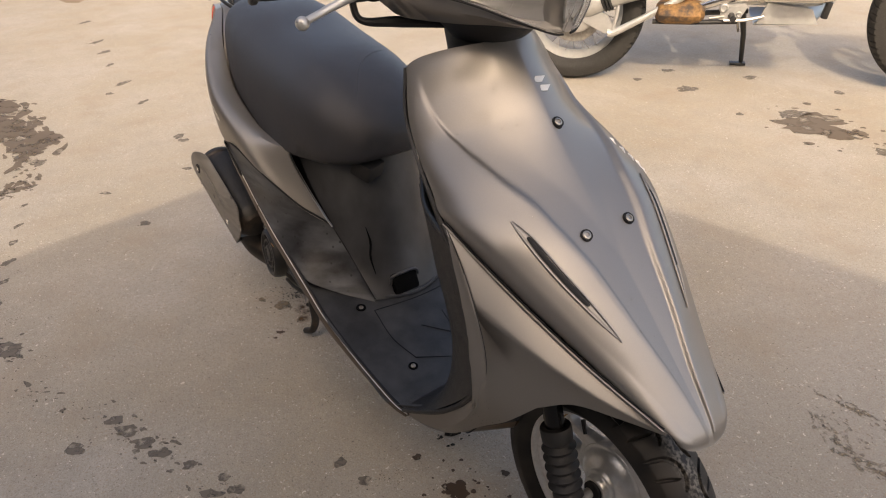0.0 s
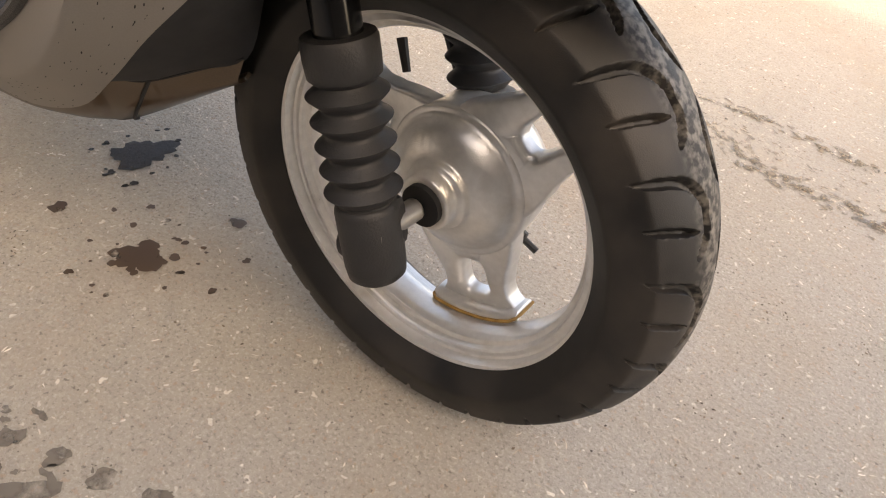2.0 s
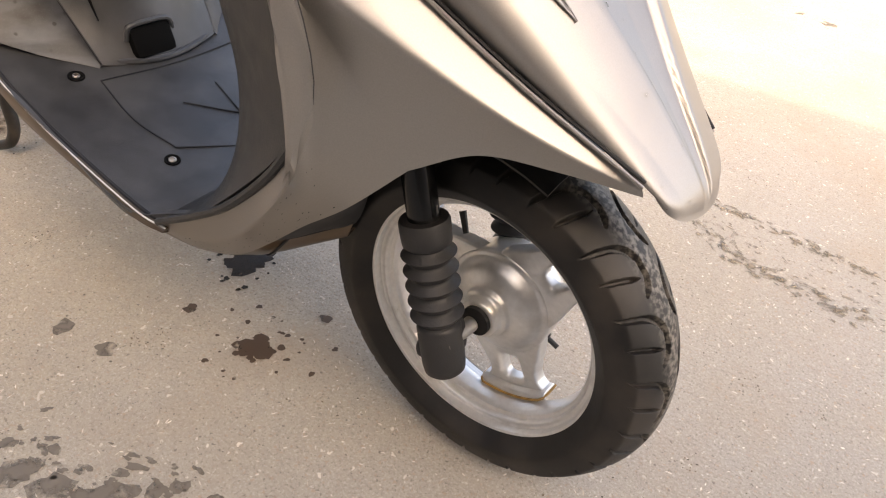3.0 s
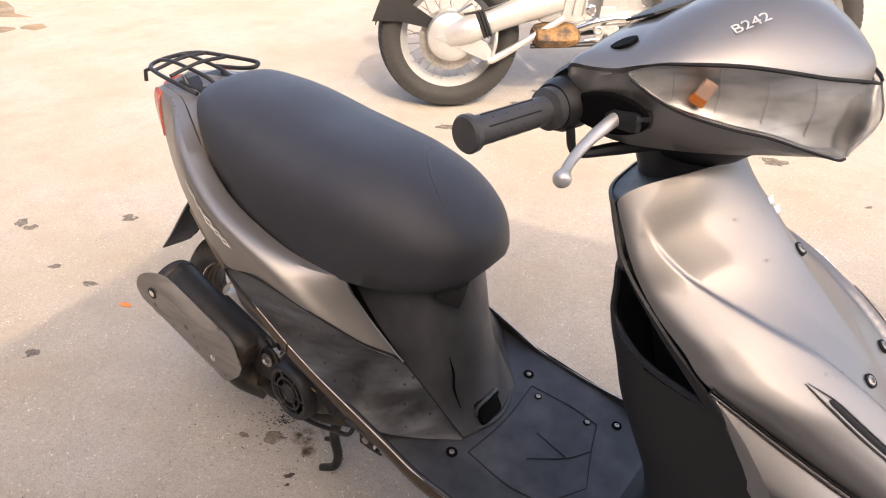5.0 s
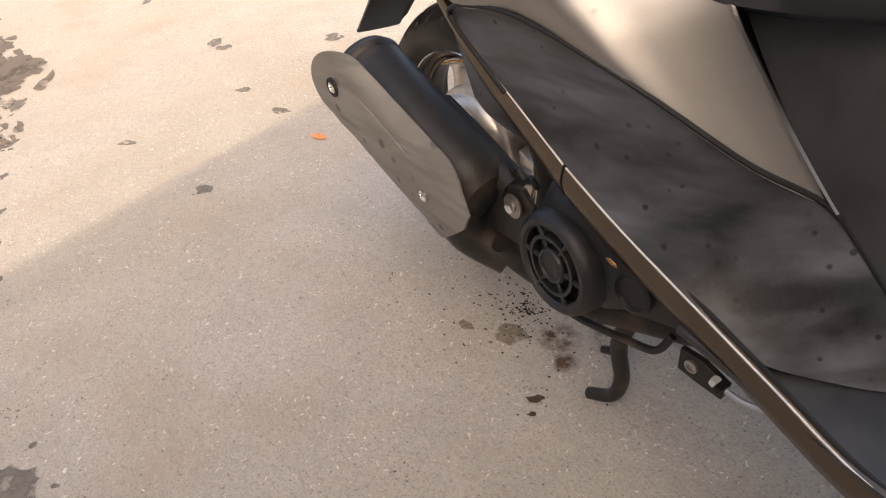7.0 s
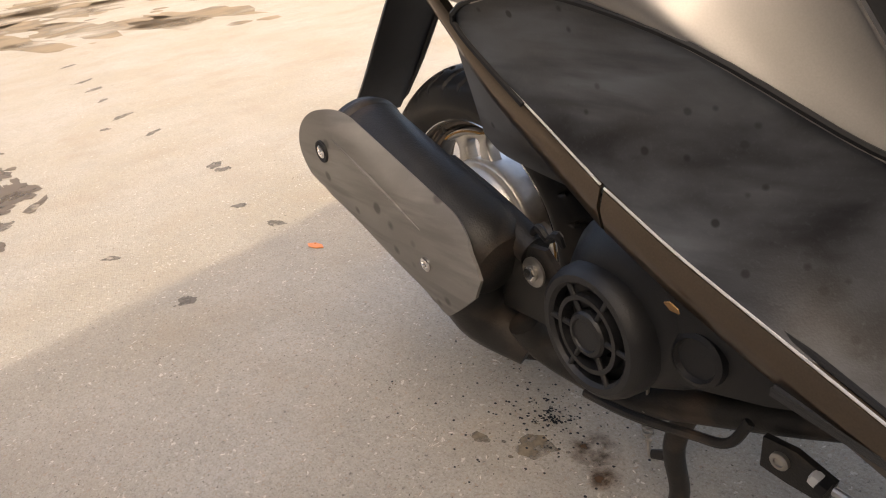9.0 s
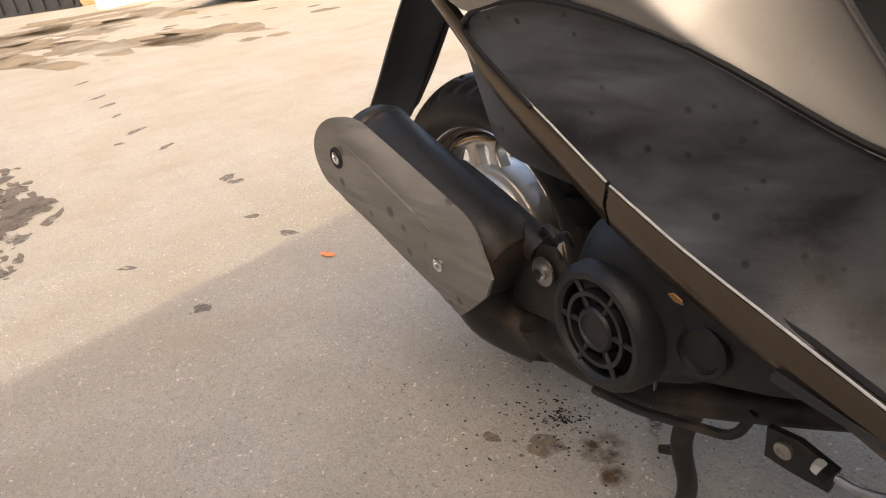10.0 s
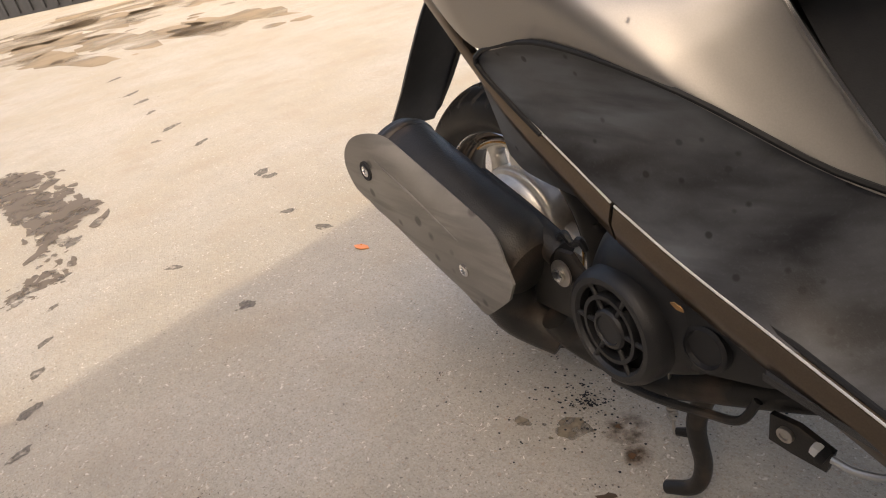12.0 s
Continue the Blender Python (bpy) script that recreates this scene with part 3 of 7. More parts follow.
SLOT = [(0.455, 0.720, 0.708), (0.490, 0.712, 0.652), (0.530, 0.698, 0.622), (0.575, 0.676, 0.592), (0.615, 0.645, 0.566), (0.655, 0.602, 0.548), (0.690, 0.548, 0.541)]
HOLE = [(0.490, 0.676, 0.664), (0.497, 0.688, 0.652), (0.530, 0.678, 0.634), (0.575, 0.654, 0.604), (0.612, 0.627, 0.578), (0.620, 0.608, 0.588)]
for side in (-1, 1):
    net = leaf_strip(SLOT, 0.0006)
    hole = leaf_strip(HOLE, 0.0022)
    if side > 0:
        net, hole = mirror(net), mirror(hole)
    lip = part("air_slot", skin(net, 0.002), PAINT, SCOOTER, "silver air slot")
    for k, r in ((0, 0.0021), (4, 0.0015)):
        part("slot_lip", tube(net[:, k] + np.array((0.0006, 0, 0.0008)), [0.0004, r, r, r, 0.0004], 8), PAINT, lip, "raised slot lip")
    # near-black strip laid on the panel for the slot's inner shade
    part("slot_shade_strip", skin(hole, 0.0006), DARK, lip, "near-black strip for the shaded air slot")

# emblem, plain slanted bars
for k in range(2):
    at, n = on_nose(0.126 + 0.028 * k, 0.09 + 0.02 * k, 0.0006)
    at, n = Vector((at.x, -at.y, at.z)), Vector((n.x, -n.y, n.z))
    across = Vector((0.15, 1.0, -0.1)).normalized()
    up = n.cross(across).normalized()
    part("emblem", slab([(-0.012, -0.005), (0.004, -0.005), (0.012, 0.004), (-0.004, 0.004)], 0.0018, at, across if up.z > 0 else -across, up if up.z > 0 else -up, 0.0006), EDGE, SCOOTER, "bright slanted emblem bars")

# chipped paint along the far edge of the nose
rnd = random.Random(3)
for k in range(9):
    v = 0.345 + 0.031 * k
    p = [on_nose(v + d, min(0.97, 0.71 + 0.055 * k) + rnd.uniform(-0.02, 0.02), 0.0004)[0] for d in (0.0, 0.008, 0.016, 0.022)]
    part("paint_chip", tube([(q.x, -q.y, q.z) for q in p], [0.0006, rnd.uniform(0.0014, 0.0026), rnd.uniform(0.001, 0.0022), 0.0005], 6), EDGE, NOSE, "pale chip in the paint")


def side_cover(side):
    """The panel under the nose, down to the belly and over the wheel."""
    top = [(0.284, -0.193, 0.246), (0.350, -0.192, 0.290), (0.412, -0.191, 0.338), (0.480, -0.190, 0.415), (0.508, -0.187, 0.490), (0.458, -0.177, 0.582), (0.392, -0.167, 0.647)]
    trim = [(0.392, -0.167, 0.647), (0.490, -0.138, 0.580), (0.600, -0.098, 0.508), (0.702, -0.056, 0.447)]
    low = [(0.262, -0.180, 0.216), (0.296, -0.160, 0.200), (0.350, -0.149, 0.220), (0.402, -0.149, 0.266), (0.452, -0.150, 0.316), (0.506, -0.150, 0.366), (0.555, -0.136, 0.421)]
    low2 = [(0.555, -0.136, 0.421), (0.600, -0.114, 0.447), (0.650, -0.086, 0.446), (0.704, -0.052, 0.437)]
    rows = []
    t = np.concatenate([rom(top, 31), rom(trim, 31)[1:]])
    b = np.concatenate([rom(low, 31), rom(low2, 31)[1:]])
    for i, (p, q) in enumerate(zip(t, b)):
        f = i / 60
        bulge = 0.026 * math.sin(math.pi * f) ** 0.8
        crease = float(np.interp(f, [0.0, 0.3, 0.5, 0.75, 1.0], [0.55, 0.42, 0.34, 0.45, 0.5]))
        roll = 0.0025 * math.sin(math.pi * min(1.0, max(0.0, (f - 0.10) / 0.52))) ** 1.6
        row = []
        for j in range(29):
            s = j / 28
            w = p * (1 - s) + q * s
            up, down = s / crease, (1 - s) / (1 - crease)
            ridge = 0.5 * (up + down - math.sqrt((up - down) ** 2 + 0.012)) + 0.004
            lip = 1 - math.exp(-s / 0.05)
            w = w + np.array((0.25, -1.0, -0.1)) * (bulge * max(0.0, ridge) + roll * lip * (1 - s))
            row.append(w)
        rows.append(row)
    net = np.array(rows)
    return net if side < 0 else mirror(net)


for side in (-1, 1):
    net = side_cover(side)
    ob = part("side_cover", skin(net, 0.004 * -side), PAINT, SCOOTER, "silver metallic lower side panel")
    rim = np.array(net[:31, 0]) + np.array((-0.0042, 0.0008 * side, -0.0010))
    part("rim_seal", tube(rim, 0.0042, 8), PLASTIC, ob, "dark rounded edge of the leg shield")
    if side < 0:
        rnd, bm = random.Random(8), bmesh.new()
        for k in range(90):
            i, j = rnd.randrange(3, 24), rnd.randrange(14, 28)
            a = Vector(net[i, j]).lerp(Vector(net[i + 1, j]), rnd.random())
            u, w = Vector(net[i + 1, j] - net[i, j]).normalized(), Vector(net[i, j] - net[i, j - 1]).normalized()
            n = u.cross(w).normalized()
            n = -n if n.y > 0 else n
            r, q = rnd.uniform(0.0006, 0.0017), rnd.uniform(0.35, 0.9)
            bm.faces.new([bm.verts.new(a + n * 0.0007 + u * r * math.cos(b) + w * r * q * math.sin(b)) for b in np.linspace(0, 6.28, 7, endpoint=False)])
        tagged(part("dirt_specks", bm, DARK, ob, "dark specks of road dirt", smooth=False), kind="stuff")
    line = rom([(0.390, -0.169, 0.651), (0.490, -0.140, 0.585), (0.600, -0.100, 0.512), (0.703, -0.058, 0.451)], 30)
    line[:, 1] *= -side
    part("trim_ridge", tube(line + np.array((0.001, 0.0015 * side, -0.0022)), [0.0010, 0.0020, 0.0020, 0.0016], 8), PAINT, ob, "raised edge of the panel")
    part("panel_gap", tube(line + np.array((0.001, 0.0, 0.0015)), 0.0013, 6), DARK, ob, "dark gap between the panels")


# ---- inner leg shield, pockets, neck ----
def leg_shield():
    rows = []
    for z, xe, ye, xc, power in ((0.816, 0.230, 0.116, 0.205, 4), (0.757, 0.262, 0.139, 0.232, 5), (0.700, 0.320, 0.154, 0.230, 5), (0.645, 0.388, 0.166, 0.230, 5), (0.585, 0.454, 0.176, 0.242, 4.5), (0.530, 0.488, 0.183, 0.252, 4), (0.475, 0.503, 0.187, 0.272, 3.6), (0.415, 0.474, 0.189, 0.298, 3.2), (0.34, 0.406, 0.190, 0.312, 2.8), (0.275, 0.335, 0.190, 0.298, 2.4), (0.235, 0.272, 0.190, 0.262, 2.4)):
        row = []
        for k in range(25):
            s = -1 + k / 12
            f = 1 - abs(s) ** power
            row.append((xe + (xc - xe) * f, ye * s, z))
        rows.append(row)
    return patch(rows, 73, 81)


net = leg_shield()
du, dv = np.gradient(net, axis=1), np.gradient(net, axis=0)
nrm = np.cross(du, dv)
nrm /= np.linalg.norm(nrm, axis=2, keepdims=True)
if nrm[40, 36, 0] < 0:
    nrm = -nrm


def in_pocket(z, s):
    """The mouth of a pocket, between the panel's edge and the lip."""
    lip = np.interp(z, [0.622, 0.632, 0.655, 0.70, 0.735, 0.752], [0.97, 0.80, 0.68, 0.66, 0.76, 0.97])
    return 0.622 < z < 0.752 and lip < s < 0.975


bm = bmesh.new()
v = [[bm.verts.new(p) for p in r] for r in net]
for i in range(80):
    for j in range(72):
        if not in_pocket(net[i, j, 2], abs(-1 + (j + 0.5) / 36)):
            bm.faces.new((v[i][j], v[i][j + 1], v[i + 1][j + 1], v[i + 1][j]))
LEG = part("leg_shield", shell(bm, 0.004), PLASTIC, SCOOTER, "black inner leg shield")
for side in (-1, 1):
    cols = [j for j in range(73) if 0.55 < abs(-1 + j / 36) <= 1 and (j < 36) == (side < 0)]
    cut = net[14:52, cols] + nrm[14:52, cols] * 0.045
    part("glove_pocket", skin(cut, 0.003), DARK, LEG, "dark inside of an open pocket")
    lip = [(z, np.interp(z, [0.622, 0.632, 0.655, 0.70, 0.735, 0.752], [0.97, 0.80, 0.68, 0.66, 0.76, 0.97])) for z in (0.622, 0.630, 0.655, 0.70, 0.735, 0.752)]
    pts = []
    for z, s in lip:
        i = int(np.argmin(np.abs(net[:, 36, 2] - z)))
        j = int(round((1 + side * s) * 36))
        pts.append(tuple(net[i, min(72, max(0, j))]))
    part("pocket_lip", tube(pts, 0.005, 8, 30), PLASTIC, LEG)

top_a, top_b = whole[0], net[0]
top_b = rom(top_b, len(top_a))
if np.linalg.norm(top_a[0] - top_b[0]) > np.linalg.norm(top_a[0] - top_b[-1]):
    top_b = top_b[::-1]
part("shield_top", skin(np.array([top_a + np.array((-0.003, 0, -0.003)), (top_a + top_b) / 2 + np.array((0, 0, -0.006)), top_b + np.array((0, 0, -0.002))]), 0.002), PLASTIC, LEG, "black top edge cover")
# seat base, neck and column
part("neck_cover", lathe([(0.062, 0.0), (0.060, 0.03), (0.054, 0.06), (0.050, 0.10), (0.046, 0.14)], (-0.42, 0, 0.9), (0.285, 0, 0.79), 24), PLASTIC, SCOOTER, "black steering column cover")
part("column_collar", lathe([(0.060, 0.0), (0.062, 0.015), (0.058, 0.028), (0.050, 0.03)], (-0.42, 0, 0.9), (0.282, 0, 0.800), 24), PLASTIC, SCOOTER)

# ---- floorboard ----
def floor_height(x):
    return 0.272 - 0.20 * x


rows = []
for x, w in ((-0.17, 0.193), (-0.08, 0.194), (0.0, 0.194), (0.10, 0.193), (0.18, 0.195), (0.24, 0.194), (0.275, 0.182), (0.33, 0.165), (0.40, 0.150)):
    rise = max(0.0, x - 0.22)
    z = floor_height(x) + (3.2 * rise * rise + 0.2 * rise)
    lip = 0.004 + 0.06 * max(0, x - 0.12) if x < 0.3 else 0.012
    rows.append([(x, w * s, z + (lip if abs(s) == 1 else 0)) for s in (-1, -0.965, -0.6, -0.2, 0, 0.2, 0.6, 0.965, 1)])
net = patch(rows, 41, 41)
FLOORB = part("floorboard", skin(net, 0.006, (0, 0, -1)), FLOORMAT, SCOOTER, "black plastic floorboard with moulded grooves")
# grooves of the battery lid in the floor


def on_floor(x, y, up=0.0):
    rise = max(0.0, x - 0.22)
    return (x, y, floor_height(x) + 3.2 * rise * rise + 0.2 * rise + up)


def floor_groove(pts, r=0.0011):
    fine = rom(pts, 24) if len(pts) > 2 else rom(pts, 12)
    part("groove", tube([on_floor(x, y, 0.0004) for x, y in fine], r, 6), DARK, FLOORB)


floor_groove([(0.02, -0.100), (0.10, -0.108), (0.165, -0.096)])
floor_groove([(0.165, -0.096), (0.205, -0.02)])
floor_groove([(0.205, -0.02), (0.175, 0.055), (0.155, 0.115)])
floor_groove([(0.02, 0.108), (0.10, 0.118), (0.155, 0.115)])
floor_groove([(0.02, -0.100), (0.028, 0.0), (0.02, 0.108)])
floor_groove([(0.10, -0.04), (0.15, 0.01), (0.175, 0.055)])
floor_groove([(0.085, 0.02), (0.15, 0.01)])
for x, y, r in ((0.0, -0.12, 0.012), (0.0, 0.129, 0.012), (0.042, 0.094, 0.008), (0.139, 0.107, 0.008), (0.183, 0.14, 0.011), (0.181, -0.112, 0.011)):
    screw(SCOOTER, on_floor(x, y, 0.0006), (0.2, 0, 1), 0.0046, r * 0.74, cup_mat=HOLLOW, mat=DULL)

# ---- side strips ----
STRIP = [(0.288, -0.193, 0.238), (0.245, -0.199, 0.240), (0.130, -0.199, 0.249), (0.05, -0.199, 0.261), (-0.018, -0.199, 0.277), (-0.079, -0.199, 0.305), (-0.163, -0.199, 0.343), (-0.235, -0.199, 0.376), (-0.296, -0.198, 0.408)]
STRIP2 = [(-0.299, -0.198, 0.410), (-0.345, -0.198, 0.442), (-0.402, -0.198, 0.482), (-0.437, -0.196, 0.512), (-0.50, -0.183, 0.552), (-0.57, -0.160, 0.580)]
for side in (-1, 1):
    for pts, name in ((STRIP, "side_sill"), (STRIP2, "rear_sill")):
        top = rom(pts, 40)
        n = len(top)
        rows = []
        for i, p in enumerate(top):
            f = i / (n - 1)
            h = (0.012 + 0.034 * min(1, f * 2.2)) if name == "side_sill" else 0.046 - 0.022 * f
            y = p[1]
            rows.append([(p[0], y + 0.006, p[2] + 0.002), (p[0], y, p[2]), (p[0] - 0.002, y - 0.002, p[2] - 0.3 * h), (p[0] - 0.006, y + 0.006, p[2] - 0.75 * h), (p[0] - 0.010, y + 0.020, p[2] - h)])
        net = np.array(rows)
        if side > 0:
            net = mirror(net)
        sill = part(name, skin(net, 0.003 * side), PAINT_SHADE, SCOOTER, "lower side strip, body paint toned bronze for shade", sharp=50)
        line = top[top[:, 0] > -0.434] + np.array((0, 0.001, 0.002))
        line[:, 1] *= -side
        part("bright_edge", tube(line, 0.0010, 6), EDGE, sill, "bright worn edge line")
        part("dark_gap", tube(line + np.array((0.0, 0.0055 * side * -1 if side > 0 else 0.0055, 0.0012)), 0.0024, 6), DARK, sill, "dark gap along the strip")

# ---- seat ----
rows = []
STATIONS = [(-0.626, 0.035, 0.752, 0.762), (-0.612, 0.075, 0.738, 0.776), (-0.575, 0.108, 0.712, 0.789), (-0.520, 0.133, 0.676, 0.787), (-0.449, 0.151, 0.632, 0.779), (-0.352, 0.158, 0.594, 0.760), (-0.268, 0.157, 0.570, 0.749), (-0.190, 0.153, 0.561, 0.736), (-0.115, 0.139, 0.565, 0.711), (-0.058, 0.111, 0.572, 0.679), (-0.026, 0.078, 0.580, 0.651), (-0.012, 0.048, 0.590, 0.632), (-0.006, 0.018, 0.602, 0.617)]
fine = rom(STATIONS, 60)
for x, w, lo, hi in fine:
    row = []
    for k in range(29):
        a = math.pi * k / 28
        c, s = math.cos(a), math.sin(a)
        y = -w * math.copysign(abs(c) ** 0.78, c)
        row.append((x, y, lo + (hi - lo) * s ** 0.64))
    rows.append(row)
bm = grid(rows)
low = [[r[0], (r[0][0], r[0][1] * 0.86, r[0][2] - 0.012), (r[0][0], 0, r[0][2] - 0.014), (r[-1][0], r[-1][1] * 0.86, r[-1][2] - 0.012), r[-1]] for r in rows]
grid(low, bm)
for r, l in ((rows[0], low[0]), (rows[-1], low[-1])):
    loop = [bm.verts.new(p) for p in list(r) + l[-2:0:-1]]
    c = bm.verts.new(sum((v.co for v in loop), Vector()) / len(loop))
    for i in range(len(loop)):
        bm.faces.new((loop[i], loop[(i + 1) % len(loop)], c))
SEAT = part("seat", bm, VINYL, SCOOTER, "matt black vinyl saddle", sharp=60)
# a crease pressed across the front of the saddle
crease = []
for x, y in rom([(-0.196, 0.100, 0), (-0.183, 0.080, 0), (-0.152, 0.020, 0), (-0.115, -0.016, 0), (-0.075, -0.042, 0), (-0.050, -0.060, 0)], 30)[:, :2]:
    w, lo, hi = (float(np.interp(x, fine[:, 0], fine[:, c])) for c in (1, 2, 3))
    c = min(1.0, abs(y) / w) ** (1 / 0.78)
    crease.append((x, y, lo + (hi - lo) * (1 - c * c) ** 0.32 - 0.0006))
part("crease", tube(crease, [0.0002 + 0.0013 * math.sin(math.pi * i / 29) for i in range(30)], 8), VINYL, SEAT)
# ---- rear body ----
def rear_panel():
    up = [(-0.196, -0.139, 0.568), (-0.268, -0.157, 0.573), (-0.352, -0.162, 0.598), (-0.449, -0.156, 0.638), (-0.535, -0.134, 0.690), (-0.590, -0.112, 0.728), (-0.650, -0.085, 0.752), (-0.740, -0.060, 0.752)]
    lo = [(-0.107, -0.113, 0.413), (-0.155, -0.158, 0.452), (-0.235, -0.198, 0.509), (-0.335, -0.208, 0.540), (-0.430, -0.204, 0.530), (-0.555, -0.168, 0.584), (-0.655, -0.124, 0.622), (-0.745, -0.074, 0.655)]
    u, l = rom(up, 50), rom(lo, 50)
    rows = []
    for i in range(50):
        f = i / 49
        b = 0.016 + 0.024 * math.sin(math.pi * min(1, f / 0.95)) ** 1.5
        row = []
        for j in range(17):
            s = j / 16
            p = u[i] * (1 - s) + l[i] * s
            k = math.sin(math.pi * s ** 0.52) ** 0.75
            row.append(p + np.array((0.0, -1.0, 0.45)) * b * k)
        rows.append(row)
    return np.array(rows)


right = rear_panel()
for side in (-1, 1):
    net = right if side < 0 else mirror(right)
    rear = part("rear_side_panel", skin(net, 0.004 * side), PAINT, SCOOTER, "silver metallic rear body panel")
    edge = right[0] + np.array((0.002, -0.001, 0.0))
    edge[:, 1] *= -side
    part("panel_edge", tube(edge, 0.0022, 6), CHROME if side < 0 else PAINT, rear, "thin bright front edge")
    if side < 0:
        # model lettering as plain bars along the lower edge
        start, stop = np.array((-0.392, -0.222, 0.590)), np.array((-0.522, -0.199, 0.660))
        for k, (f, w, h) in enumerate(((0.03, 0.020, 0.017), (0.175, 0.020, 0.017), (0.36, 0.030, 0.020), (0.53, 0.014, 0.011), (0.63, 0.013, 0.011), (0.72, 0.013, 0.010), (0.81, 0.012, 0.010), (0.89, 0.011, 0.009), (0.97, 0.010, 0.008))):
            gap = np.linalg.norm(right[:-1, 1:] - (start + (stop - start) * f), axis=2)
            i, j = np.unravel_index(np.argmin(gap), gap.shape)
            j += 1
            p = Vector(right[i, j])
            p += Vector(right[i + 1, j] - right[i, j]) * float(np.dot(start + (stop - start) * f - right[i, j], right[i + 1, j] - right[i, j]) / np.dot(right[i + 1, j] - right[i, j], right[i + 1, j] - right[i, j]))
            along = Vector(right[i + 1, j] - right[i, j]).normalized()
            across = Vector(right[i, j - 1] - right[i, j]).normalized()
            n = along.cross(across).normalized()
            if n.y > 0:
                n = -n
            bar = bmesh.new()
            q = [(-w / 2, -h / 2), (w / 2 - 0.003, -h / 2), (w / 2, h / 2), (-w / 2 + 0.003, h / 2)]
            if k < 3:
                q = [(-w / 2, -h / 2), (w / 2, -h / 2), (w / 2, h / 2), (-w / 2, h / 2)]
                hole = [(a * 0.5, b * 0.35) for a, b in q]
                o = [bar.verts.new(p + n * 0.0022 + along * a + across * b) for a, b in q]
                m = [bar.verts.new(p + n * 0.0022 + along * a + across * b) for a, b in hole]
                for t in range(4):
                    bar.faces.new((o[t], o[(t + 1) % 4], m[(t + 1) % 4], m[t]))
            else:
                bar.faces.new([bar.verts.new(p + n * 0.0022 + along * a + across * b) for a, b in q])
            part("decal_bar", bar, WHITE, rear, "white decal bar")

# tail between the two panels, lamp and bracket under the rack
tail_rows = []
for i in (30, 34, 38, 42, 46, 49):
    a, b = right[i][0], right[i][-1]
    m = (a + b) / 2 + np.array((0, -0.006, 0))
    loop = [a, m, b]
    tail_rows.append([tuple(p) for p in loop] + [(b[0], 0, b[2] - 0.012)] + [(p[0], -p[1], p[2]) for p in loop[::-1]] + [(a[0], 0, a[2] + 0.012)])
part("tail_cover", grid(np.array(tail_rows) * np.array((1, 0.97, 1)), close_u=True, caps=True), PAINT, SCOOTER, "silver tail cover")
rows = []
for k in range(13):
    s = -1 + k / 6
    rows.append([(-0.752 - 0.030 * (1 - s * s) + 0.075 * abs(s) ** 3, 0.086 * s, 0.742 + 0.006 * (1 - s * s)), (-0.768 - 0.030 * (1 - s * s) + 0.075 * abs(s) ** 3, 0.094 * s, 0.705), (-0.760 - 0.025 * (1 - s * s) + 0.075 * abs(s) ** 3, 0.096 * s, 0.668), (-0.748 - 0.022 * (1 - s * s) + 0.07 * abs(s) ** 3, 0.092 * s, 0.655)])
part("tail_lamp", skin(patch(rows, 9, 25), 0.006), RED, SCOOTER, "red tail lamp lens")

for side in (-1, 1):
    strip = right[47:, 1:15] + np.array((-0.001, -0.0030, 0.001))
    part("tail_lamp_side", skin(strip if side < 0 else mirror(strip), 0.003), RED, SCOOTER, "red tail lamp edge")

# ---- body under the seat, and the dark lower side panels ----
def lower_side():
    top = [(-0.002, -0.084, 0.277), (-0.028, -0.090, 0.310), (-0.066, -0.099, 0.358), (-0.107, -0.112, 0.414), (-0.155, -0.155, 0.455), (-0.235, -0.196, 0.512), (-0.335, -0.206, 0.538), (-0.405, -0.204, 0.531), (-0.432, -0.200, 0.520)]
    low = [(-0.002, -0.088, 0.273), (-0.020, -0.104, 0.277), (-0.058, -0.142, 0.288), (-0.110, -0.190, 0.314), (-0.168, -0.1975, 0.346), (-0.240, -0.197, 0.381), (-0.335, -0.197, 0.437), (-0.414, -0.198, 0.494), (-0.434, -0.199, 0.514)]
    t, l = rom(top, 40), rom(low, 40)
    rows = []
    for i in range(40):
        row = []
        for j in range(13):
            s = j / 12
            p = t[i] * (1 - s) + l[i] * s
            p = p + np.array((0, 1.0, -0.2)) * 0.012 * math.sin(math.pi * s) * math.sin(math.pi * i / 39)
            row.append(p)
        rows.append(row)
    return np.array(rows)


def post():
    cols = [
        [(-0.200, -0.135, 0.575), (-0.155, -0.126, 0.490), (-0.106, -0.112, 0.414), (-0.066, -0.099, 0.358), (-0.028, -0.090, 0.310), (-0.002, -0.084, 0.276)],
        [(-0.150, -0.118, 0.578), (-0.110, -0.106, 0.490), (-0.076, -0.093, 0.414), (-0.050, -0.083, 0.358), (-0.022, -0.076, 0.310), (0.002, -0.072, 0.274)],
        [(-0.098, -0.092, 0.580), (-0.072, -0.080, 0.490), (-0.052, -0.068, 0.414), (-0.034, -0.060, 0.358), (-0.014, -0.056, 0.310), (0.007, -0.054, 0.272)],
        [(-0.066, -0.052, 0.582), (-0.050, -0.044, 0.490), (-0.036, -0.038, 0.414), (-0.022, -0.034, 0.358), (-0.005, -0.032, 0.310), (0.012, -0.031, 0.270)],
        [(-0.052, 0.0, 0.582), (-0.040, 0.0, 0.490), (-0.028, 0.0, 0.414), (-0.016, 0.0, 0.358), (0.000, 0.0, 0.310), (0.015, 0.0, 0.269)],
    ]
    full = cols + [[(x, -y, z) for x, y, z in c] for c in cols[-2::-1]]
    return patch(full, 25, 49)


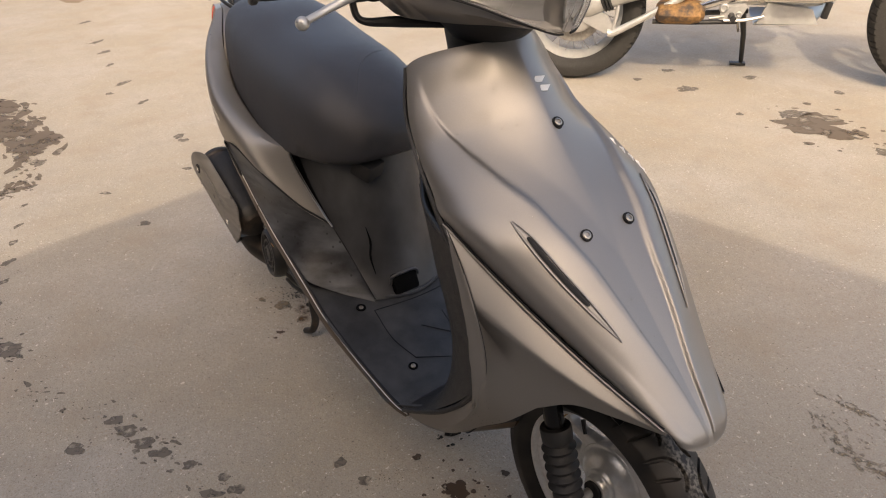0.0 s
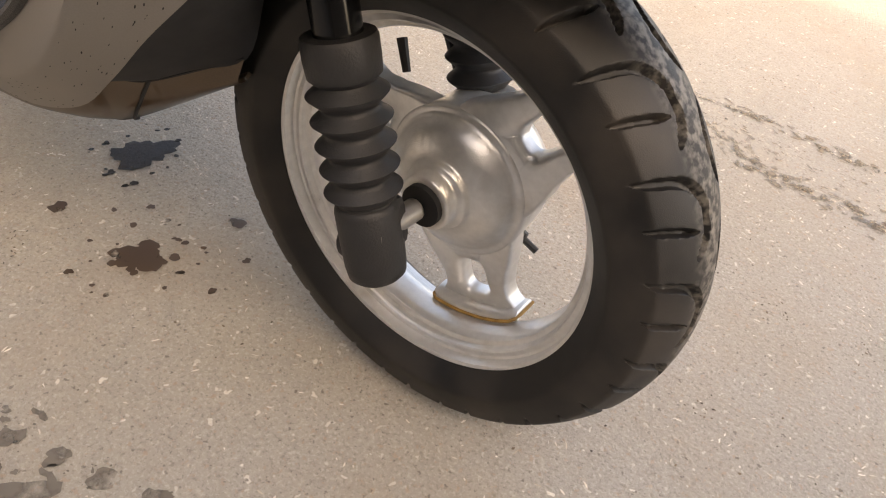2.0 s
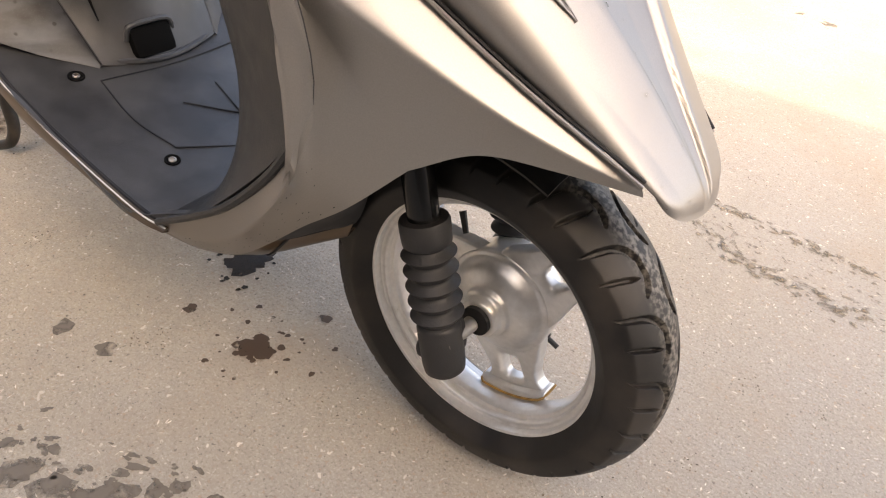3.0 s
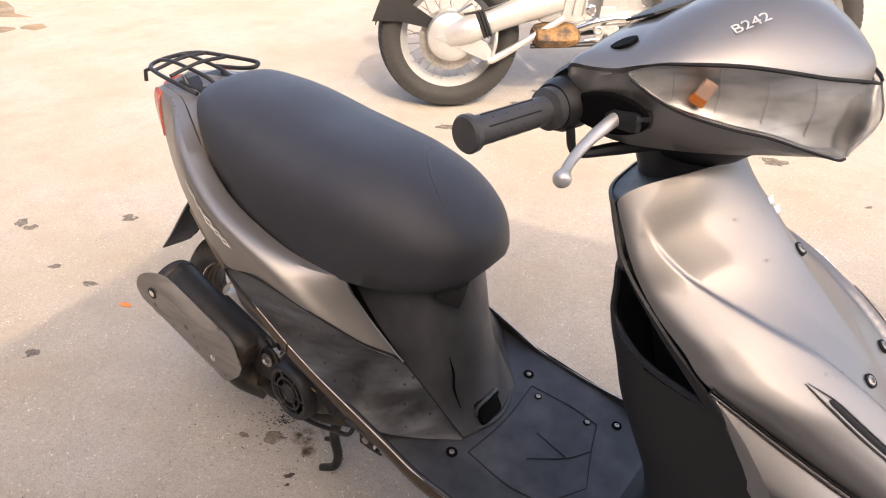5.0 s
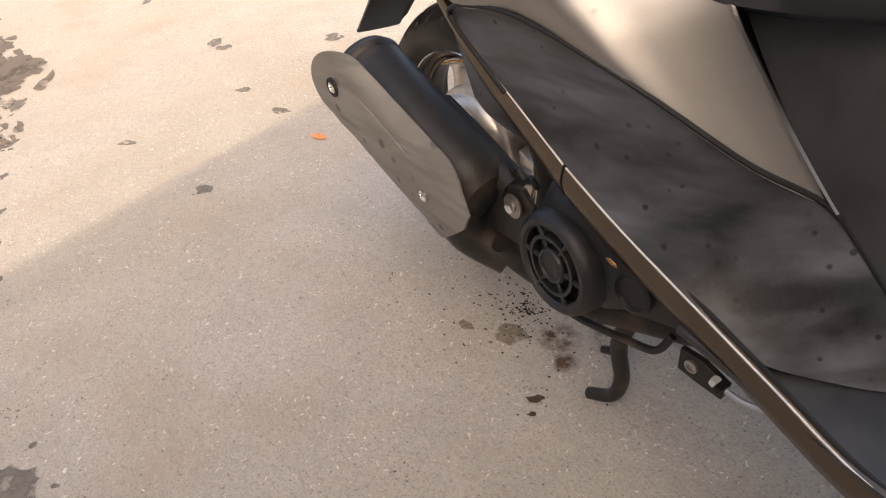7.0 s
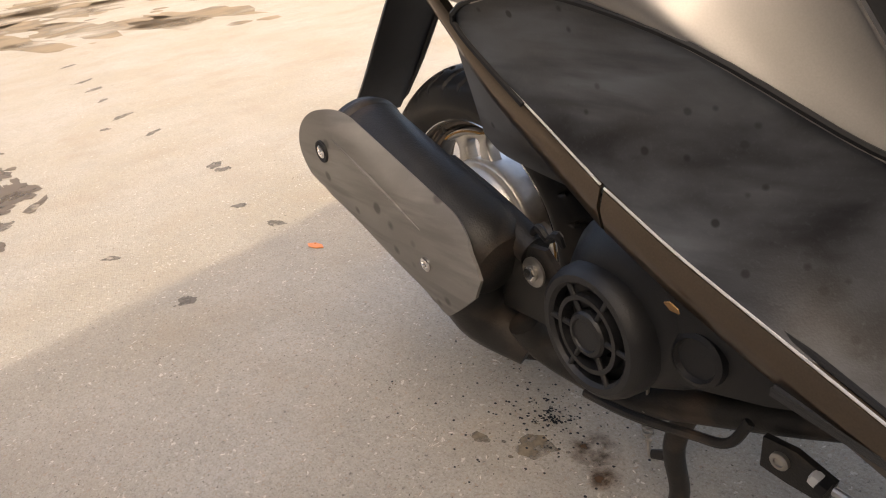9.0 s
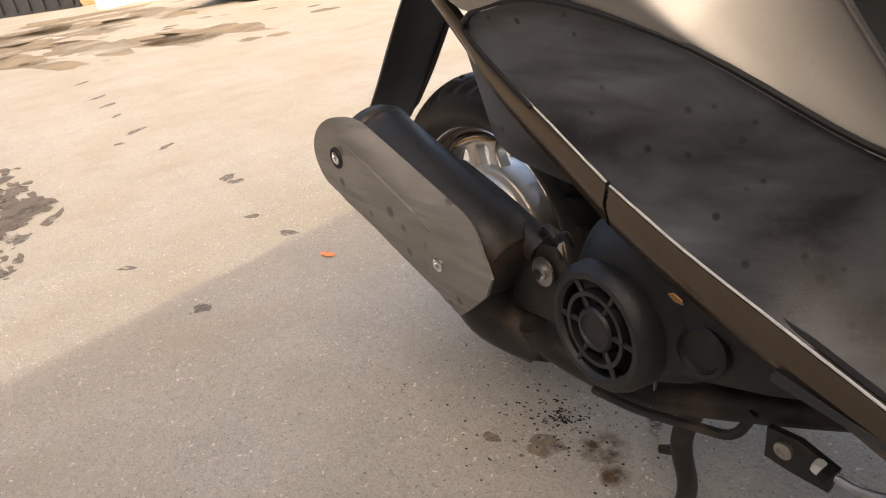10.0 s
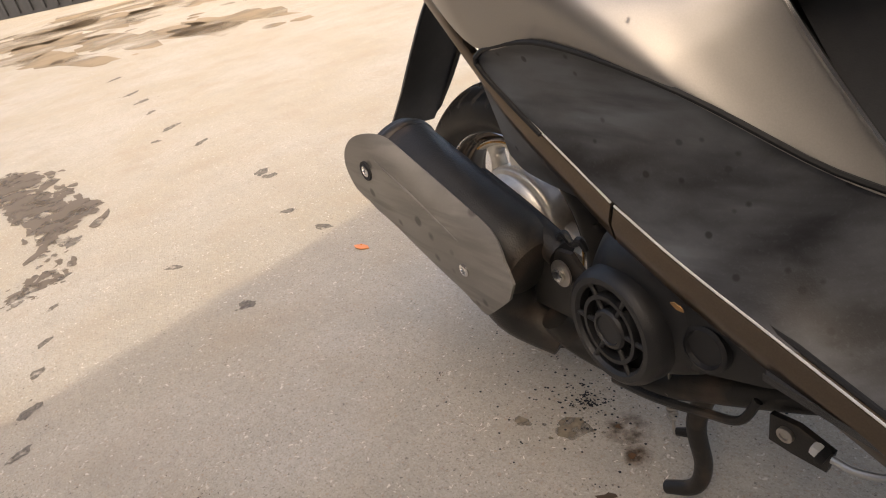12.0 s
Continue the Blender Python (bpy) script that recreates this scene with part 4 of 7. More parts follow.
part("seat_post_cover", skin(post(), -0.004), DUSTPOST, SCOOTER, "worn black body cover under the seat", sharp=50)
for side in (-1, 1):
    net = lower_side() if side < 0 else mirror(lower_side())
    low = part("lower_side_panel", skin(net, 0.004 * side), WORN, SCOOTER, "scuffed black lower side panel with grey smears")
    rim = np.concatenate([net[14:, 0], net[39, 1:12:2], net[39:30:-1, 12]]) + np.array((0.0, 0.0022 * side, 0.0))
    part("panel_rim", tube(rim, 0.0024, 6), DARK, low, "dark rounded lip round the panel")
skirt = rom([(-0.150, -0.176), (-0.109, -0.152), (-0.063, -0.127), (-0.012, -0.079), (0.012, -0.030), (0.014, 0.020), (-0.008, 0.078), (-0.060, 0.127), (-0.109, 0.152), (-0.150, 0.176)], 60)
part("skirt_lip", tube([on_floor(x, y, 0.0035 + 0.10 * max(0.0, abs(y) - 0.10)) for x, y in skirt], 0.0042, 8), DUSTPOST, SCOOTER, "greyed rounded lip of the body cover")
# socket and latch on the front of the post, and a long crack line
part("seat_latch", block((0.046, 0.050, 0.034), (-0.052, -0.048, 0.545), (0, 20, 25), 0.006), DARK, SCOOTER)
# solid near-black block stands in for the socket's shaded hollow
sock = part("socket_shade_block", block((0.018, 0.060, 0.046), (0.000, -0.014, 0.296), (0, -24, 0), 0.010), HOLLOW, SCOOTER, "near-black block for the shaded socket at the post foot")
part("socket_lip", tube([(-0.003, -0.046, 0.298), (-0.001, -0.043, 0.314), (0.001, -0.032, 0.3185), (0.002, -0.014, 0.3195), (0.001, 0.006, 0.3185), (0.000, 0.016, 0.313), (-0.002, 0.020, 0.298)], 0.0034, 8, 30), DUSTPOST, sock, "rounded lip of the socket")
part("cover_crack", tube([(-0.041, -0.071, 0.425), (-0.036, -0.066, 0.39), (-0.030, -0.072, 0.36), (-0.018, -0.070, 0.325)], [0.0006, 0.0026, 0.0024, 0.0008], 6, 14), HOLLOW, SCOOTER, "dark crack in the cover")
part("cover_seam", tube([(-0.106, -0.113, 0.413), (-0.066, -0.100, 0.358), (-0.028, -0.091, 0.310), (-0.002, -0.085, 0.277)], 0.0014, 6, 24), DARK, SCOOTER, "dark joint line in the cover")

# lower cover that turns under the belly, with its joints
BELLY_EDGE = [(0.215, -0.188, 0.222), (0.262, -0.180, 0.218), (0.296, -0.166, 0.210), (0.340, -0.148, 0.222), (0.372, -0.133, 0.247), (0.393, -0.115, 0.250), (0.436, -0.070, 0.271)]
BELLY_KEEL = [(0.190, -0.140, 0.172), (0.225, -0.126, 0.168), (0.258, -0.112, 0.165), (0.285, -0.101, 0.163), (0.300, -0.094, 0.163), (0.318, -0.086, 0.169), (0.420, -0.058, 0.240)]
for side in (-1, 1):
    mid = [tuple(0.5 * (a + b) + d for a, b, d in zip(p, q, (0.0, -0.007, -0.007))) for p, q in zip(BELLY_EDGE, BELLY_KEEL)]
    flat = [(x, 0.0 if x < 0.31 else -0.052, z + 0.004) for x, y, z in BELLY_KEEL]
    net = patch([BELLY_EDGE, mid, BELLY_KEEL, flat], 41, 25)
    net = net if side < 0 else mirror(net)
    # same paint as the panels, with the belly's shade put into the colour
    belly = part("belly_cover", skin(net, 0.003), PAINT_SHADE, SCOOTER, "belly cover, body paint toned bronze for shade", sharp=60)
    gap = net[0, 26:] + np.array((0.0, 0.001 * side, 0.0))
    part("belly_gap", tube(gap, 0.0016, 6), DARK, belly, "dark joint along the belly cover")
    part("belly_slit", tube(net[:17:4, 33] + np.array((0.0, 0.0010 * side, -0.0006)), 0.0014, 6, 24), DARK, belly, "dark slit in the belly cover")

# black liner inside the wheel arch
for side in (-1, 1):
    net = patch([[(0.370, -0.140, 0.246), (0.404, -0.146, 0.271), (0.452, -0.147, 0.319), (0.504, -0.147, 0.368), (0.550, -0.131, 0.424)], [(0.374, -0.128, 0.244), (0.402, -0.118, 0.256), (0.440, -0.112, 0.294), (0.482, -0.112, 0.345), (0.515, -0.108, 0.400)], [(0.388, -0.116, 0.247), (0.410, -0.092, 0.257), (0.436, -0.068, 0.269), (0.450, -0.062, 0.320), (0.465, -0.060, 0.380)]], 21, 11)
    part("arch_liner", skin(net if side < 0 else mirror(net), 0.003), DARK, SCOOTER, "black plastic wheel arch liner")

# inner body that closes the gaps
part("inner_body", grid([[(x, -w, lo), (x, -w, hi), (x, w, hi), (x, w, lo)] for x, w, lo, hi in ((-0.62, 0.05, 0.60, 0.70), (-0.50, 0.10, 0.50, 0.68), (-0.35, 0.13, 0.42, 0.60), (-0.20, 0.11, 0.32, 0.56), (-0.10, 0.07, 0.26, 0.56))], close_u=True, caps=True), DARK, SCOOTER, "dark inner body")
part("belly_pan", grid([[(x, -w, lo), (x, -w, hi), (x, w, hi), (x, w, lo)] for x, w, lo, hi in ((-0.20, 0.10, 0.25, 0.28), (0.0, 0.15, 0.215, 0.255), (0.15, 0.155, 0.19, 0.225), (0.27, 0.15, 0.20, 0.225), (0.36, 0.14, 0.25, 0.29), (0.42, 0.12, 0.32, 0.38))], close_u=True, caps=True), PLASTIC, SCOOTER, "black belly pan")
rows = []
for k in range(15):
    a = radians(72 + 88 * k / 14)
    r = 0.216
    x, z = 0.565 + r * math.cos(a), 0.205 + r * math.sin(a)
    rows.append([(x, y, z - 0.02 * abs(y / 0.075) ** 2) for y in (-0.055, -0.04, 0, 0.04, 0.055)])
part("inner_fender", skin(np.array(rows), 0.003), PLASTIC, SCOOTER, "black inner front mudguard")

# beads of water on the panels and the seat
rnd = random.Random(11)
bm = bmesh.new()
for k in range(46):
    at, n = on_nose(rnd.uniform(0.04, 0.95), rnd.uniform(0.05, 0.97))
    r = rnd.uniform(0.0008, 0.0022)
    b = lathe([(r, -0.0002), (r * 0.92, r * 0.35), (r * 0.55, r * 0.62), (0.0001, r * 0.7)], n, at, 8)
    joined(bm, b)
for k in range(24):
    i, j = rnd.randrange(3, 44), rnd.randrange(1, 8)
    a = right[i, j]
    n = Vector(np.cross(right[i + 1, j] - a, right[i, j + 1] - a)).normalized()
    if n.y > 0:
        n = -n
    r = rnd.uniform(0.0008, 0.0020)
    joined(bm, lathe([(r, -0.0002), (r * 0.92, r * 0.35), (r * 0.55, r * 0.62), (0.0001, r * 0.7)], n, Vector(a), 8))
for x, y, z in ((-0.063, -0.024, 0.665), (-0.085, 0.010, 0.679), (-0.10, -0.055, 0.676), (-0.30, -0.06, 0.735), (-0.36, 0.03, 0.753), (-0.16, 0.06, 0.700)):
    joined(bm, lathe([(0.003, -0.003), (0.0028, 0.001), (0.0016, 0.002), (0.0001, 0.0022)], (0.2, -0.2, 1), (x, y, z), 10))
drops = part("water_drops", bm, DROP, SCOOTER, "scattered clear water beads")
tagged(drops, kind="stuff")

# ---- wheels ----
def tread_table(steps, lats, pitch_length, half, deep):
    """Groove depth over one pitch: a hook that runs in from the shoulder and bends round, and a short cut between."""
    hook = rom([(1.14, 0.00), (0.80, 0.09), (0.52, 0.17), (0.33, 0.29), (0.22, 0.45), (0.21, 0.62), (0.28, 0.78), (0.40, 0.90)], 60)
    cut = rom([(1.10, 0.46), (0.75, 0.55), (0.42, 0.64)], 30)
    table = np.zeros((steps, len(lats)))
    for line, wide in ((hook, 0.0023), (cut, 0.0017)):
        grow = np.minimum(1.0, np.minimum(np.arange(len(line)) + 2, (len(line) - np.arange(len(line))) * 1.2) / 9.0)
        for shift in (-1, 0, 1):
            u, v = line[:, 0] * half, (line[:, 1] + shift) * pitch_length
            for i in range(steps):
                d = np.hypot(np.abs(lats)[:, None] * half - u[None], i / steps * pitch_length - v[None]) / (0.35 + 0.65 * grow)[None]
                q = np.clip((wide + 0.0011 - d.min(axis=1)) / 0.0014, 0, 1)
                table[i] = np.maximum(table[i], q * deep * np.clip((1.18 - np.abs(lats)) * 6, 0, 1))
    return table


def tyre_mesh(r_out=0.2, half=0.046, bead=0.139, pitch=18, n=1620, fine=48, deep=0.0055, first=58.0):
    """A tyre whose tread is cut pitch by pitch; first: the angle at which a hook begins on the right side."""
    prof = []
    for k in range(2 * fine + 1):
        s = -1 + k / fine
        a = abs(s)
        if a < 0.62:
            t = a / 0.62
            prof.append((s / 0.62 * half * 0.90, r_out - 0.017 * t ** 1.9, t))
        else:
            t = (a - 0.62) / 0.38
            y = half * (0.90 + 0.13 * math.sin(math.pi * t * 0.75))
            if t > 0.6:
                y -= half * 0.28 * (t - 0.6) / 0.4
            prof.append((math.copysign(y, s), r_out - 0.017 - (r_out - 0.017 - bead) * t, 1.001 + t))
    steps = n // pitch
    table = tread_table(steps, np.array([p[2] for p in prof]), 2 * math.pi * r_out / pitch, half, deep)
    rows = []
    for i in range(n):
        a = 2 * math.pi * i / n
        ph = (radians(first) - a) / (2 * math.pi) * pitch
        near, far = table[int(round(ph * steps)) % steps], table[int(round((ph + 0.5) * steps)) % steps]
        rows.append([((r - (near if y < 0 else far)[j]) * math.cos(a), y, (r - (near if y < 0 else far)[j]) * math.sin(a)) for j, (y, r, lat) in enumerate(prof)])
    return grid(rows, close_v=True)


def rim_mesh(r=0.1430, w=0.029):
    """Pressed rim: rounded lip, two turned steps and a well."""
    near = [(r - 0.0005, -w + 0.004), (r, -w), (r - 0.0015, -w - 0.0028), (r - 0.0040, -w - 0.0034), (r - 0.0062, -w - 0.0020), (r - 0.0070, -w + 0.0020), (r - 0.0072, -w + 0.0062), (r - 0.0088, -w + 0.0074), (r - 0.0126, -w + 0.0070), (r - 0.0140, -w + 0.0084), (r - 0.0146, -w + 0.0130), (r - 0.0160, -w + 0.0142), (r - 0.0182, -w + 0.0146), (r - 0.0194, -w + 0.0164), (r - 0.0199, -w + 0.0230)]
    far = [(a, -b) for a, b in reversed(near)]
    back = [(r - 0.004, w - 0.005), (r - 0.008, w - 0.012), (r - 0.012, 0.0), (r - 0.0094, -w + 0.012), (r - 0.0040, -w + 0.005)]
    return lathe(near + far + back + near[:1], (0, 1, 0), n=112, caps=False)


def spoke_mesh(angle, r_end=0.124, n=72):
    """One wide cast spoke: concave sides, flared foot, rounded edges and a rounded slot."""
    def half(r):
        return radians(float(np.interp(r, [0.042, 0.052, 0.060, 0.070, 0.082, 0.096, 0.108, 0.124], [61, 60, 52, 38, 26, 18.5, 17, 19.5])))
    side = [(r * math.cos(half(r)), r * math.sin(half(r))) for r in np.linspace(0.042, r_end, 40)]
    tip = [(r_end * math.cos(a), r_end * math.sin(a)) for a in np.linspace(half(r_end), -half(r_end), 14)[1:-1]]
    root = [(0.042 * math.cos(a), 0.042 * math.sin(a)) for a in np.linspace(-radians(61), radians(61), 14)[1:-1]]
    loop = np.array(side + tip + [(x, -z) for x, z in reversed(side)] + root)
    step = np.r_[0, np.cumsum(np.linalg.norm(np.diff(np.vstack([loop, loop[:1]]), axis=0), axis=1))]
    at = np.linspace(0, step[-1], n, endpoint=False)
    closed = np.vstack([loop, loop[:1]])
    out = np.stack([np.interp(at, step, closed[:, c]) for c in (0, 1)], axis=1)
    mid = np.array((0.0895, 0.0))
    hole = []
    for p in out:
        d = p - mid
        u = d / np.linalg.norm(d)
        k = (abs(u[0] / 0.0175) ** 3.6 + abs(u[1] / 0.0120) ** 3.6) ** (-1 / 3.6)
        hole.append(mid + u * k * np.array((1.0, 1.0 + 0.12 * u[0])))
    hole = np.array(hole)

    def face(p):
        return -0.018 + 0.010 * (min(max(np.linalg.norm(p), 0.05), 0.119) - 0.05) / 0.069
    rows = []
    plan = ((0.0, 0.016), (0.0, 0.0062), (0.012, 0.0034), (0.035, 0.0014), (0.07, 0.0004), (0.14, 0.0), (0.45, 0.0), (0.70, 0.0), (0.82, 0.0005), (0.90, 0.0016), (0.96, 0.0032), (1.0, 0.0055), (1.0, 0.016))
    for f, drop in plan:
        row = []
        for o, h in zip(out, hole):
            p = o * (1 - f) + h * f
            x = p[0] * math.cos(angle) - p[1] * math.sin(angle)
            z = p[0] * math.sin(angle) + p[1] * math.cos(angle)
            row.append((x, face(p) + drop, z))
        rows.append(row)
    return grid(rows, close_u=True, close_v=True)


def scooter_wheel(name, at, turn, label, groove=True, steer=0.0, wide=1.0, inset=0.0, metal=CAST, rim=CAST):
    w = part(name, rim_mesh(), rim, SCOOTER, label)
    w.matrix_local = pose(*at, 0, 0, steer)
    part("tyre", tyre_mesh(n=1620 if groove else 432, fine=48 if groove else 24), TREAD, w, "black worn tyre with hooked tread grooves", sharp=40)
    for k in range(3):
        part("spoke", spoke_mesh(radians(turn + 120 * k)), metal, w, sharp=60).matrix_local = pose(0, inset, 0)
    part("hub", lathe([(r * wide, y * wide) for r, y in [(0.0170, -0.0530), (0.0205, -0.0535), (0.0222, -0.0520), (0.0226, -0.0440), (0.0236, -0.0420), (0.0262, -0.0412), (0.0276, -0.0400), (0.0282, -0.0370), (0.0296, -0.0352), (0.0360, -0.0338), (0.0440, -0.0306), (0.0505, -0.0258), (0.0540, -0.0212), (0.0556, -0.0190), (0.0576, -0.0180), (0.0600, -0.0178), (0.0618, -0.0166), (0.0626, -0.0120), (0.0600, 0.02), (0.055, 0.03), (0.02, 0.034)]], (0, 1, 0), n=64), metal, w, "turned silver hub", sharp=60).matrix_local = pose(0, inset, 0)
    for k in range(3):
        a = radians(turn + 120 * k)
        b = bmesh.new()
        rows = []
        for i in range(13):
            f = -1 + i / 6
            t = a + radians(20.5 * f)
            e = 0.0022 * abs(f) ** 5
            rows.append([(r * math.cos(t), y, r * math.sin(t)) for r, y in ((0.1235, -0.0190 + 2 * e), (0.1210 - e, -0.0198 + 2 * e), (0.1172 + e, -0.0190 + 2 * e), (0.1152 + e, -0.0160 + 2 * e), (0.1145 + e, -0.004), (0.1150 + e, 0.008), (0.1235, 0.010))])
        part("spoke_foot", grid(rows, b, caps=True), metal, w, sharp=60).matrix_local = pose(0, inset, 0)
        edge = [(0.1207 * math.cos(a + radians(q)), y - 0.001, 0.1207 * math.sin(a + radians(q))) for q, y in [(-20.8, 0.010), (-20.8, -0.008), (-20.0, -0.0158)] + [(p, -0.0194) for p in range(-18, 19, 2)] + [(20.0, -0.0158), (20.8, -0.008), (20.8, 0.010)]]
        part("rust_line", tube(edge, 0.0014, 6), RUSTLINE, w, "thin line of rust").matrix_local = pose(0, inset, 0)
    part("axle_seal", lathe([(0.0165, -0.058), (0.0165, -0.050), (0.010, -0.049)], (0, 1, 0), n=24), DARK, w).matrix_local = pose(0, inset, 0)
    part("valve", tube([(0.115 * math.cos(radians(turn + 184)), -0.010, 0.115 * math.sin(radians(turn + 184))), (0.094 * math.cos(radians(turn + 182)), -0.016, 0.094 * math.sin(radians(turn + 182)))], [0.004, 0.003], 8), RUBBER, w, "black valve stem")
    return w


FRONT, REAR = (0.571, 0.0, 0.200), (-0.660, 0.0, 0.214)
scooter_wheel("front_wheel", FRONT, -70, "cast three-spoke front wheel with silver paint", True, 1.5, 1.0, 0.028)
back = scooter_wheel("rear_wheel", REAR, 105, "cast silver rear wheel, toned down for shade", False, 0.0, 1.35, 0.0, CAST_SHADE, RIM_REFLECT)
for y in (-0.0335, 0.0335):
    part("rim_edge", lathe([(0.1415, y - 0.0012), (0.1402, y), (0.1388, y - 0.0012), (0.1402, y - 0.0024), (0.1415, y - 0.0012)], (0, 1, 0), n=96, caps=False), CHROME, back, "bright rim edge")

# ---- fork ----
for side in (-1, 1):
    y = 0.068 * side
    foot, head = Vector((0.571, y, 0.157)), Vector((0.491, y, 0.429))
    way = (head - foot).normalized()
    leg = part("fork_leg", lathe([(0.010, 0.0), (0.0180, 0.0008), (0.0212, 0.004), (0.0222, 0.012), (0.0226, 0.030), (0.0226, 0.056), (0.0214, 0.0605), (0.0195, 0.0615), (0.0190, 0.066)], way, foot, 28), GAITER, SCOOTER, "dark grey lower fork leg", sharp=50)
    prof = [(0.0190, 0.0600)]
    for k in range(5):
        h = 0.063 + 0.0168 * k
        prof += [(0.0192, h), (0.0212, h + 0.0022), (0.0266, h + 0.0074), (0.0270, h + 0.0084), (0.0262, h + 0.0092), (0.0208, h + 0.0132), (0.0192, h + 0.0154)]
    prof += [(0.0218, 0.1480), (0.0238, 0.1500), (0.0244, 0.1600), (0.0244, 0.1720), (0.0232, 0.1745), (0.0165, 0.1750)]
    part("fork_gaiter", lathe(prof, way, foot, 36), GAITER, leg, "ribbed black rubber gaiter", sharp=50)
    part("fork_tube", lathe([(0.0155, 0.168), (0.0155, 0.300)], way, foot, 24), GLOSSBLACK, leg, "black fork tube")
    part("axle_boss", lathe([(0.0130, -0.010), (0.0130, 0.013), (0.0105, 0.016), (0.004, 0.017)], (-1.0, 0, -0.25), foot + way * 0.018 + Vector((-0.012, 0, 0)), 18), GAITER, leg)
    part("axle_lug", block((0.030, 0.034, 0.040), tuple(Vector((0.563, y * 0.94, 0.199))), (0, -16, 0), 0.009), GAITER, leg)
    part("axle_nut", lathe([(0.0085, -0.010), (0.0085, 0.034)], (0, -side, 0), (FRONT[0], y, FRONT[2]), 12), DULL, leg, "steel axle")
# brake arm and cable behind the wheel
arm = part("brake_arm", tube([(0.571, 0.055, 0.2), (0.590, 0.058, 0.172), (0.607, 0.06, 0.146)], 0.005, 8), MUFFLER, SCOOTER, "steel brake arm")
part("adjuster", tube([(0.591, 0.062, 0.147), (0.607, 0.062, 0.143), (0.608, 0.062, 0.143), (0.615, 0.062, 0.141), (0.616, 0.062, 0.141), (0.629, 0.062, 0.137)], [0.003, 0.003, 0.0065, 0.0065, 0.003, 0.003], 8), MUFFLER, arm, "steel cable adjuster")
part("brake_cable", tube([(0.480, 0.055, 0.42), (0.485, 0.062, 0.33), (0.54, 0.066, 0.22), (0.588, 0.062, 0.149)], 0.004, 8, 24), PLASTIC, SCOOTER, "black brake cable")
part("cable_boot", tube([(0.452, 0.02, 0.36), (0.470, 0.03, 0.315), (0.478, 0.033, 0.292)], [0.008, 0.010, 0.006], 10), PLASTIC, SCOOTER, "black rubber cable boot")

# ---- handlebar cover, lamp, grips ----
def head_section(x, w, zc, hi, inset, zl, lo):
    """A ring round the head: arched top down to a crease, a hollow for the lamp, then the chin."""
    right_side = [(0.0, hi), (0.30 * w, hi - 0.03 * (hi - zc)), (0.58 * w, hi - 0.22 * (hi - zc)), (0.82 * w, hi - 0.60 * (hi - zc)), (0.96 * w, zc + 0.06 * (hi - zc) + 0.002), (w, zc - 0.002), (w - 0.004 - inset * 0.8, zc - 0.007), (w - 0.003 - inset, (zc + zl) / 2), (w - 0.006 - inset * 0.8, zl + 0.004), (w - 0.007, zl - 0.001), (0.90 * w, zl - 0.45 * (zl - lo)), (0.68 * w, lo + 0.004), (0.35 * w, lo), (0.0, lo)]
    return [(x, -y, z) for y, z in right_side] + [(x, y, z) for y, z in right_side[-2:0:-1]]


HEAD = [(0.178, 0.160, 0.974, 0.984, 0.000, 0.950, 0.902), (0.190, 0.172, 0.984, 0.995, 0.000, 0.955, 0.893), (0.211, 0.175, 0.985, 1.006, 0.000, 0.960, 0.886), (0.237, 0.174, 0.987, 1.018, 0.000, 0.972, 0.884), (0.252, 0.171, 0.991, 1.026, 0.004, 0.976, 0.884), (0.275, 0.165, 0.996, 1.036, 0.020, 0.958, 0.885), (0.303, 0.154, 0.998, 1.044, 0.028, 0.945, 0.886), (0.340, 0.131, 0.997, 1.043, 0.030, 0.932, 0.887), (0.372, 0.103, 0.991, 1.033, 0.028, 0.923, 0.888), (0.405, 0.066, 0.981, 1.014, 0.022, 0.904, 0.886), (0.428, 0.030, 0.972, 0.994, 0.010, 0.890, 0.884), (0.436, 0.012, 0.966, 0.982, 0.002, 0.888, 0.884)]
fine = rom(HEAD, 60)
HEADCOVER = part("handlebar_cover", grid([head_section(*r) for r in fine], close_u=True, caps=True), PAINT, SCOOTER, "silver metallic handlebar cover", sharp=38)
part("rear_handlebar_cover", grid([head_section(*r) for r in rom([(0.146, 0.120, 0.945, 0.950, 0.0, 0.935, 0.925), (0.154, 0.146, 0.955, 0.962, 0.0, 0.940, 0.910), (0.168, 0.156, 0.967, 0.976, 0.0, 0.946, 0.903), (0.181, 0.159, 0.976, 0.988, 0.0, 0.950, 0.903)], 14)], close_u=True, caps=True), PLASTIC, SCOOTER, "black rear handlebar cover", sharp=60)
part("meter_glass", slab([(-0.060, -0.030), (0.060, -0.030), (0.075, 0.010), (0.045, 0.038), (-0.045, 0.038), (-0.075, 0.010)], 0.003, (0.222, 0.0, 1.0125), (0, -1, 0), (0.93, 0, 0.36), 0.001), PLASTIC, HEADCOVER, "dark meter window")
